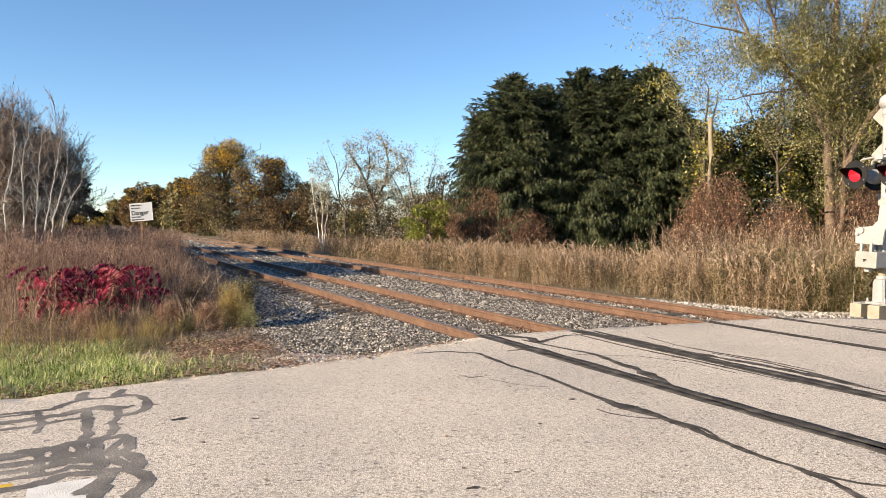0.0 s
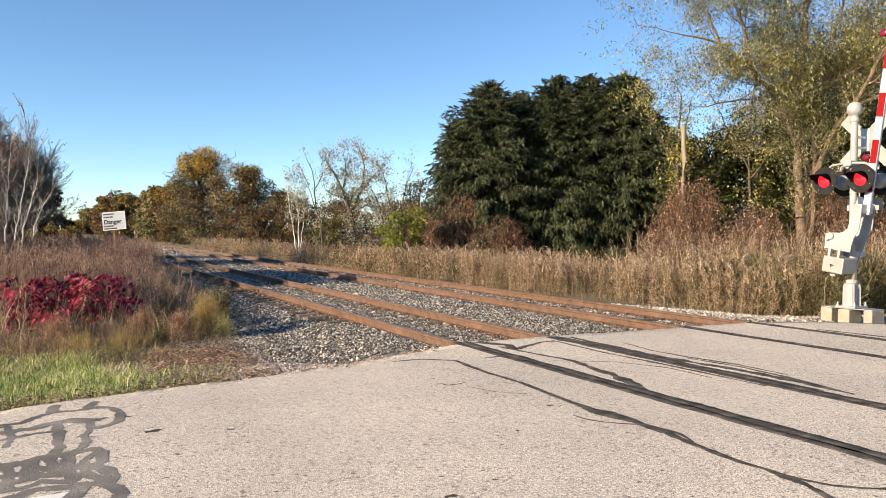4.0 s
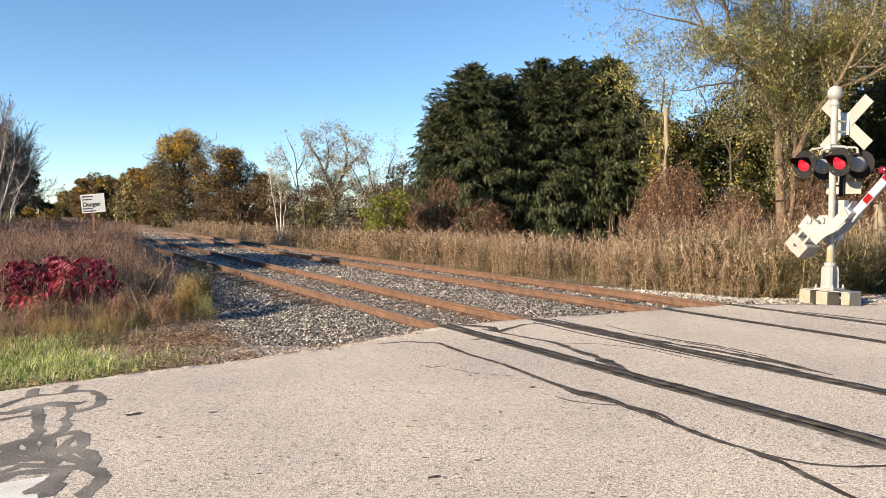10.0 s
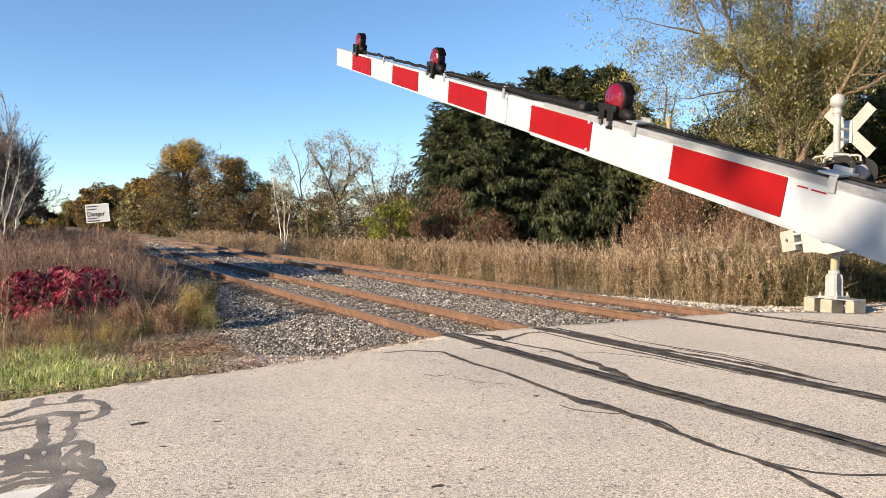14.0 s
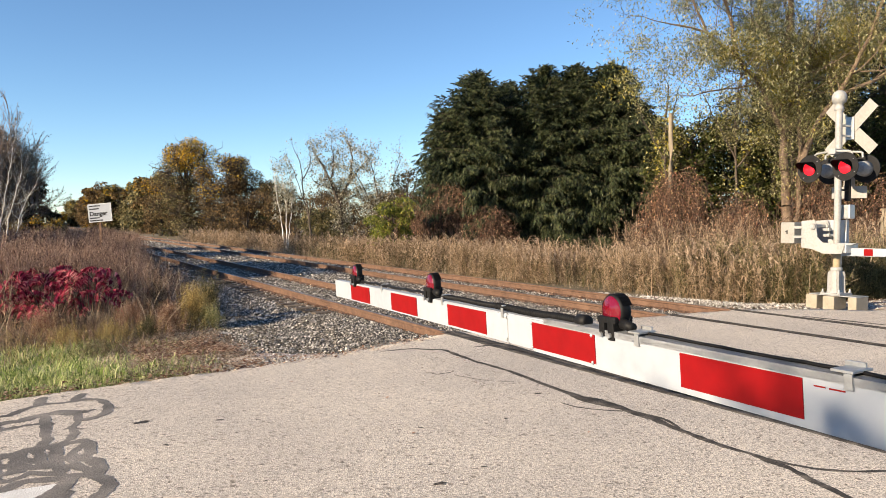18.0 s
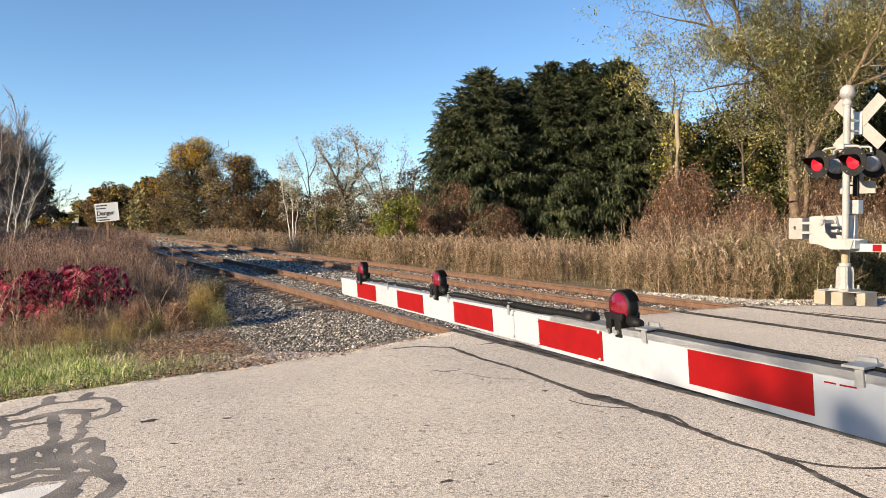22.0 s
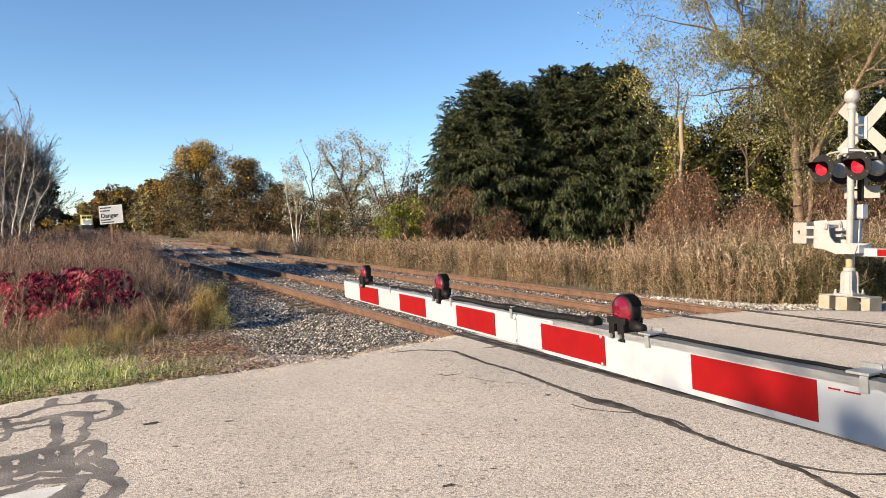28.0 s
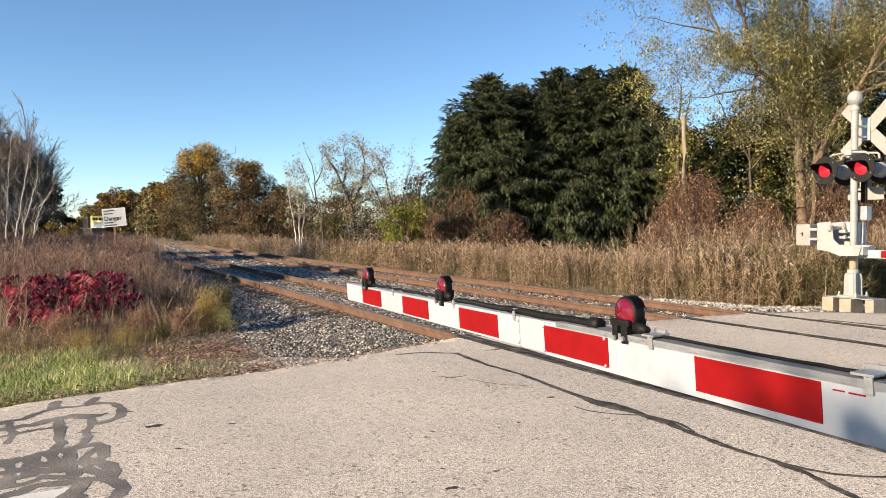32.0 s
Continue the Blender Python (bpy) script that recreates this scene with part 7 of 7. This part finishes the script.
def far_signal():
    X, Y = 12.97, 8.37
    s = thing("crossing_signal", "silver crossing signal mast with crossbuck and red flashing lights", "railway signal")
    bm = bmesh.new()
    cyl(bm, (X, Y, 0.21), (X, Y, 3.68), 0.060, seg=20)
    for z in (3.55, 2.72, 2.28, 1.98, 1.78, 0.95):
        cyl(bm, (X, Y, z), (X, Y, z + 0.03), 0.066, seg=20)
    part("mast", bm, M_CREAM, s, "weathered silver painted steel mast", smooth=False)
    bm = bmesh.new()
    lathe(bm, [(0.05, 3.56), (0.082, 3.58), (0.082, 3.64), (0.062, 3.66), (0.072, 3.70), (0.110, 3.72), (0.130, 3.78), (0.124, 3.85), (0.094, 3.91), (0.045, 3.94), (0.01, 3.942)], Matrix.Translation((X, Y, 0)), 28)
    part("bell", bm, M_CREAM, s, "round pale bell on the mast top", smooth=True)
    # pedestal
    bm = bmesh.new()
    lathe(bm, [(0.075, 0.70), (0.098, 0.69), (0.10, 0.64), (0.086, 0.62), (0.088, 0.28), (0.125, 0.215)], Matrix.Translation((X, Y, 0)), 24)
    for a in range(4):
        ang = radians(45 + a * 90)
        plate(bm, [(0.07, 0.22), (0.165, 0.22), (0.150, 0.26), (0.145, 0.58), (0.12, 0.63), (0.07, 0.63)], 0.03, Matrix.Translation((X, Y, 0)) @ Matrix.Rotation(ang, 4, "Z") @ Matrix.Rotation(radians(90), 4, "X"))
    box(bm, (X, Y, 0.207), (0.38, 0.38, 0.03), 0.006)
    part("pedestal", bm, M_CREAM, s, "white flared steel pedestal")
    for dx in (-0.16, 0.16):
        for dy in (-0.16, 0.16):
            bm = bmesh.new()
            cyl(bm, (X + dx, Y + dy, 0.20), (X + dx, Y + dy, 0.29), 0.016, seg=8)
            cyl(bm, (X + dx, Y + dy, 0.222), (X + dx, Y + dy, 0.25), 0.028, seg=6)
            part("anchor_bolt", bm, M_GALV, s)
    bm = bmesh.new()
    cyl(bm, (X, Y, 0.69), (X, Y, 1.02), 0.064, seg=20)
    part("mast_sleeve", bm, M_TAN, s, "tan weathered lower mast", smooth=False)
    # crossbuck, its back to the viewer
    cx, cz = X + 0.36, 3.27
    for ang in (45, -45):
        bm = bmesh.new()
        off = 0.006 if ang > 0 else -0.006
        box(bm, (cx + off, Y, cz), (0.010, 1.22, 0.225), 0.003, Matrix.Rotation(radians(ang), 4, "X"))
        part("crossbuck_blade", bm, M_DULLWHITE, s, "white crossbuck blade")
    bm = bmesh.new()
    box(bm, (X + 0.18, Y, 3.31), (0.40, 0.05, 0.04), 0.005)
    box(bm, (X + 0.18, Y, 3.12), (0.40, 0.05, 0.04), 0.005)
    box(bm, (cx - 0.025, Y, cz), (0.02, 0.16, 0.42), 0.004)
    part("crossbuck_bracket", bm, M_GALV, s)
    # lamp arms and four lights
    bm = bmesh.new()
    for sx, zz in ((-0.16, 2.80), (0.16, 2.80)):
        tube(bm, [(X + sx, Y - 0.36, zz - 0.10), (X + sx, Y - 0.355, zz - 0.02), (X + sx, Y - 0.32, zz), (X + sx, Y, zz + 0.03), (X + sx, Y + 0.32, zz), (X + sx, Y + 0.355, zz - 0.02), (X + sx, Y + 0.36, zz - 0.10)], 0.020, 8)
    box(bm, (X, Y, 2.82), (0.42, 0.15, 0.10), 0.02)
    part("lamp_arm", bm, M_CREAM, s, "pale pipe arm that carries the lights")
    for sy, lit in ((0.36, M_LENS_LIT), (-0.33, M_LENS_LIT)):
        signal_lamp(s, X - 0.30, Y + sy, 2.52, -1, lit)
        signal_lamp(s, X + 0.30, Y + sy, 2.50, 1, M_LENS)
    # back of the track-count sign, an upturned T
    bm = bmesh.new()
    plate(bm, [(-0.34, -0.13), (0.34, -0.13), (0.34, 0.09), (0.11, 0.09), (0.11, 0.33), (-0.11, 0.33), (-0.11, 0.09), (-0.34, 0.09)], 0.008, Matrix.Translation((X + 0.34, Y, 2.10)) @ Matrix(((0, 0, 1, 0), (1, 0, 0, 0), (0, 1, 0, 0), (0, 0, 0, 1))))
    part("track_sign", bm, M_DULLWHITE, s, "back of a small white T-shaped sign plate")
    bm = bmesh.new()
    box(bm, (X + 0.17, Y, 2.12), (0.34, 0.05, 0.03), 0.004)
    box(bm, (X + 0.30, Y, 2.15), (0.05, 0.09, 0.46), 0.006)
    part("sign_bracket", bm, M_BLACKPAINT, s)
    bm = bmesh.new()
    box(bm, (X + 0.20, Y - 0.06, 1.72), (0.16, 0.20, 0.26), 0.02)
    jb = part("junction_box", bm, M_GALV, s, "small grey junction box")
    bm = bmesh.new()
    box(bm, (X + 0.118, Y - 0.06, 1.72), (0.01, 0.17, 0.22), 0.004)
    part("box_lid", bm, M_GALV, jb)
    bm = bmesh.new()
    tube(bm, [(X + 0.2, Y - 0.06, 1.6), (X + 0.2, Y - 0.04, 1.2), (X + 0.12, Y, 0.9), (X + 0.08, Y - 0.02, 0.3)], 0.018, 8)
    part("conduit", bm, M_GALV, s, smooth=True)
    gate_housing(s, X + 0.20, Y + 0.14, 1.34)
    for y, w, x in ((Y + 0.36, 0.22, X - 0.02), (Y - 0.02, 0.22, X - 0.08), (Y - 0.42, 0.16, X)):
        f = thing("concrete_footing", "buff concrete block under the crossing signal", "concrete block", "signal footings", at=(x, y, -0.08))
        bm = bmesh.new()
        box(bm, (0, 0, 0.125), (0.36, w, 0.25), 0.012)
        part("block", bm, M_CONC, f)
    f = thing("footing_beam", "flat steel frame resting on the footing blocks", "steel frame", at=(X + 0.05, Y, 0.0))
    bm = bmesh.new()
    box(bm, (-0.03, -0.03, 0.181), (0.38, 0.92, 0.016), 0.004)
    part("frame_plate", bm, M_GALV, f)
    return s


def near_mast():
    m = thing("gate_mast", "plain silver mast that carries the near gate", "mast", at=(1.62, -0.62, 0))
    bm = bmesh.new()
    cyl(bm, (0, 0, 0), (0, 0, 3.7), 0.06, seg=18)
    part("post", bm, M_CREAM, m)
    bm = bmesh.new()
    box(bm, (-0.16, 0.10, 1.50), (0.26, 0.34, 0.5), 0.02)
    part("gate_machine", bm, M_CREAM, m)
    bm = bmesh.new()
    box(bm, (0, 0, 0.04), (0.5, 0.5, 0.08), 0.01)
    part("foot", bm, M_CREAM, m)


# ---- signs, poles and the train ----
def text_part(body, size, m, material, parent, name="lettering"):
    cu = bpy.data.curves.new(name, "FONT")
    cu.body, cu.size, cu.extrude, cu.offset = body, size, 0.001, 0.004
    tmp = bpy.data.objects.new("tmp", cu)
    scene.collection.objects.link(tmp)
    dg = bpy.context.evaluated_depsgraph_get()
    me = bpy.data.meshes.new_from_object(tmp.evaluated_get(dg))
    bpy.data.objects.remove(tmp)
    me.materials.clear()
    me.materials.append(material)
    me.transform(m)
    ob = new(name, me)
    ob.parent = parent
    return ob


def danger_sign():
    g = float(ground_z(1.6, 22.1))
    s = thing("danger_sign", "white warning board with black lettering on a thin leaning post", "sign", at=(1.56, 22.1, g))
    m = Matrix.Translation((0, 0, 2.12)) @ Matrix.Rotation(radians(-29.7), 4, "Z") @ Matrix.Rotation(radians(90), 4, "X") @ Matrix.Rotation(radians(5.0), 4, "Z")
    bm = bmesh.new()
    plate(bm, [(-0.325, -0.25), (0.325, -0.25), (0.325, 0.25), (-0.325, 0.25)], 0.006, m)
    board = part("board", bm, M_WHITE, s, "white enamel board")
    for a, b, w, h in ((0, 0.238, 0.63, 0.012), (0, -0.238, 0.63, 0.012), (0.313, 0, 0.012, 0.48), (-0.313, 0, 0.012, 0.48)):
        bm = bmesh.new()
        box(bm, (a, b, 0.0045), (w, h, 0.003))
        bmesh.ops.transform(bm, matrix=m, verts=bm.verts)
        part("border_line", bm, M_GALV, board)
    text_part("Danger", 0.165, m @ Matrix.Translation((-0.285, -0.075, 0.006)), M_BLACKPAINT, board)
    for x0, x1, y in ((-0.285, -0.005, 0.19), (0.0, 0.03, 0.19), (-0.285, -0.02, 0.11), (-0.285, -0.02, -0.135), (-0.285, 0.06, -0.205)):
        x = x0
        k = 0
        while x < x1 - 0.01:
            w = min(0.022 + 0.006 * (k % 3), x1 - x)
            bm = bmesh.new()
            box(bm, (x + w / 2, y, 0.0045), (w, 0.034, 0.003))
            bmesh.ops.transform(bm, matrix=m, verts=bm.verts)
            part("printed_bar", bm, M_BLACKPAINT, board)
            x += w + 0.008
            k += 1
    bm = bmesh.new()
    plate(bm, [(-0.03, -0.012), (0.03, -0.012), (0.03, 0.012), (0.018, 0.012), (0.018, -0.002), (-0.018, -0.002), (-0.018, 0.012), (-0.03, 0.012)], 2.34, Matrix.Translation((0.035, 0.03, 1.14)) @ Matrix.Rotation(radians(-2.2), 4, "Y") @ Matrix.Rotation(radians(-29.7), 4, "Z"))
    part("post", bm, M_RUST, s, "thin rusty steel channel post")


def wood_pole(x, y, z, r, label, lean=0.0):
    g = float(ground_z(x, y))
    p = thing("wooden_pole", label, "pole", at=(x, y, g - 0.1))
    rng = np.random.default_rng(int(x * 10))
    bm = bmesh.new()
    n = 9
    tube(bm, [(lean * k / n + rng.normal(0, 0.004), rng.normal(0, 0.004), (z - g + 0.1) * k / n) for k in range(n + 1)], [r * (1.1 - 0.2 * k / n) for k in range(n + 1)], 14)
    part("shaft", bm, M_WOODPOLE, p, smooth=True)
    return p


M_LOCO_Y = mat("yellow_loco_paint", [(0.3, (0.68, 0.52, 0.10)), (0.7, (0.80, 0.66, 0.18))], scale=2, rough=0.4, bump=0.02)
M_LOCO_W = mat("white_loco_paint", [(0.3, (0.68, 0.67, 0.62)), (0.7, (0.84, 0.83, 0.78))], scale=2, rough=0.4, bump=0.02)
M_LOCO_D = mat("dark_loco_paint", [(0.3, (0.03, 0.03, 0.032)), (0.7, (0.06, 0.06, 0.06))], scale=2, rough=0.5, bump=0.02)
M_WINDOW = mat("dark_glass", [(0.3, (0.01, 0.012, 0.014)), (0.7, (0.02, 0.022, 0.025))], scale=2, rough=0.08, bump=0)
M_HEADLIGHT = bpy.data.materials.new("headlight")
M_HEADLIGHT.use_nodes = True
M_HEADLIGHT.node_tree.nodes["Principled BSDF"].inputs["Emission Color"].default_value = (1, 0.95, 0.85, 1)
M_HEADLIGHT.node_tree.nodes["Principled BSDF"].inputs["Emission Strength"].default_value = 2


def bogie(parent, y):
    bm = bmesh.new()
    for sx in (-1.05, 1.05):
        box(bm, (sx, y, 0.55), (0.14, 3.6, 0.34), 0.04)
    part("bogie_frame", bm, M_LOCO_D, parent)
    for dy in (-1.3, 0, 1.3):
        bm = bmesh.new()
        for sx in (-0.75, 0.75):
            cyl(bm, (sx - 0.06, y + dy, 0.5), (sx + 0.06, y + dy, 0.5), 0.5, seg=24)
        cyl(bm, (-0.75, y + dy, 0.5), (0.75, y + dy, 0.5), 0.09, seg=12)
        part("wheel_set", bm, M_RUST, parent)


def locomotive():
    """Nose at local y = 0, body towards +y."""
    t = thing("locomotive", "dark diesel freight locomotive with yellow cab and white nose", "train", at=(TRACKS[1], 185, 0))
    bm = bmesh.new()
    box(bm, (0, 10.5, 1.25), (3.0, 20.6, 0.36), 0.05)
    part("frame", bm, M_LOCO_D, t)
    bm = bmesh.new()
    box(bm, (0, 1.75, 2.15), (2.5, 1.9, 1.7), 0.18)
    nose = part("nose", bm, M_LOCO_W, t, "white short nose")
    bm = bmesh.new()
    box(bm, (-0.4, 0.79, 2.72), (1.5, 0.03, 0.44), 0.01)
    part("nose_door", bm, M_LOCO_Y, nose)
    bm = bmesh.new()
    box(bm, (0, 3.9, 2.85), (3.0, 2.5, 2.9), 0.16)
    cab = part("cab", bm, M_LOCO_Y, t, "yellow driver's cab")
    bm = bmesh.new()
    box(bm, (0, 2.63, 2.75), (2.9, 0.04, 0.9), 0.01)
    part("cab_front", bm, M_LOCO_Y, cab, "yellow band under the windscreen")
    for sx in (-0.95, -0.36, 0.36, 0.95):
        bm = bmesh.new()
        box(bm, (sx, 2.64, 3.55), (0.5, 0.03, 0.62), 0.01)
        part("windscreen", bm, M_WINDOW, cab)
    for sx in (-1.505, 1.505):
        bm = bmesh.new()
        box(bm, (sx, 4.0, 3.5), (0.02, 1.4, 0.6), 0.005)
        part("side_window", bm, M_WINDOW, cab)
    bm = bmesh.new()
    box(bm, (0, 4.0, 4.36), (2.7, 2.6, 0.16), 0.05)
    part("cab_roof", bm, M_LOCO_D, cab)
    bm = bmesh.new()
    box(bm, (0, 12.6, 2.75), (1.9, 14.6, 2.7), 0.14)
    hood = part("engine_hood", bm, M_LOCO_D, t, "long dark engine hood")
    for y in (8, 11, 14, 17.6):
        bm = bmesh.new()
        box(bm, (0, y, 4.2), (1.4, 1.8, 0.2), 0.05)
        part("roof_fan", bm, M_LOCO_D, hood)
    for sx in (-0.13, 0.13):
        for z, y in ((2.9, 0.76), (1.55, 0.10)):
            bm = bmesh.new()
            cyl(bm, (sx if z > 2 else sx * 6, y, z), (sx if z > 2 else sx * 6, y - 0.06, z), 0.10, seg=14)
            part("headlight", bm, M_HEADLIGHT, t, "bright headlight")
    bm = bmesh.new()
    plate(bm, [(-1.45, 0.2), (1.45, 0.2), (1.2, 1.0), (-1.2, 1.0)], 0.1, Matrix.Translation((0, 0.15, 0)) @ Matrix.Rotation(radians(90), 4, "X"))
    part("snowplough", bm, M_LOCO_D, t)
    for sx in (-1.4, 1.4):
        bm = bmesh.new()
        tube(bm, [(sx, 0.4, 1.4), (sx, 0.4, 2.4), (sx, 2.4, 2.5)], 0.025, 6)
        part("handrail", bm, M_LOCO_Y, t)
    for y in (4.2, 16.6):
        bogie(t, y)
    bm = bmesh.new()
    box(bm, (0, 10.4, 0.75), (2.5, 5.5, 0.7), 0.12)
    part("fuel_tank", bm, M_LOCO_D, t)
    return t


def freight_car(first_y):
    c = thing("freight_car", "dark covered freight car coupled behind the locomotive", "train", "freight cars", at=(TRACKS[1], first_y, 0))
    bm = bmesh.new()
    box(bm, (0, 8.5, 2.6), (3.0, 16.4, 2.8), 0.1)
    body = part("body", bm, M_LOCO_D, c)
    for k in range(12):
        for sx in (-1.53, 1.53):
            bm = bmesh.new()
            box(bm, (sx, 1.0 + k * 1.36, 2.6), (0.07, 0.12, 2.6), 0.01)
            part("side_post", bm, M_LOCO_D, body)
    bm = bmesh.new()
    box(bm, (0, 8.5, 4.05), (1.0, 16.0, 0.12), 0.03)
    part("roof_walk", bm, M_GALV, body)
    for y in (2.6, 14.4):
        bogie(c, y)
    return c


GATE_NEAR = near_gate()
near_mast()
GATE_FAR = far_gate()
far_signal()
danger_sign()
wood_pole(21.2, 20.4, 5.65, 0.095, "bleached broken wooden pole above the vines")
wood_pole(18.2, 10.5, 1.85, 0.14, "short weathered wooden post behind the signal")
LOCO = locomotive()
CARS = [freight_car(0) for _ in range(3)]


# ---- movement ----
def motions():
    near = [(0, 88), (3.5, 88), (5, 85), (6, 80), (8, 70.5), (10, 56.5), (11, 47.5), (12, 37.6), (12.7, 30.2), (13, 27.1), (13.4, 22.5), (14, 15.4), (14.5, 9.6), (15, 5.6), (15.5, 3.3), (16, 1.6), (16.5, 0.0), (16.8, -1.3), (17, -1.93), (17.5, -1.74), (18, -1.8), (19, -1.8), (32, -1.8)]
    walk(GATE_NEAR, [(t, pose(1.402, -0.474, 1.597, a, 0, -5.317)) for t, a in near])
    far = [(0, 88), (2, 86), (3.5, 83), (5.5, 77), (6.5, 73), (8, 64.5), (9.5, 51.5), (11, 41.5), (12.5, 31), (13, 27), (13.4, 22.5), (14, 11.5), (14.5, 4.5), (15, 1), (15.5, 0), (32, 0)]
    walk(GATE_FAR, [(t, pose(12.80, 8.60, 1.51, a, 0, 180)) for t, a in far])
    times = [k * 0.5 for k in range(65)]
    walk(LOCO, [(t, pose(TRACKS[1], 190 + 10.2 * (32 - t), 0)) for t in times])
    for k, car in enumerate(CARS):
        walk(car, [(t, pose(TRACKS[1], 190 + 22 + 18 * k + 10.2 * (32 - t), 0)) for t in times])


motions()
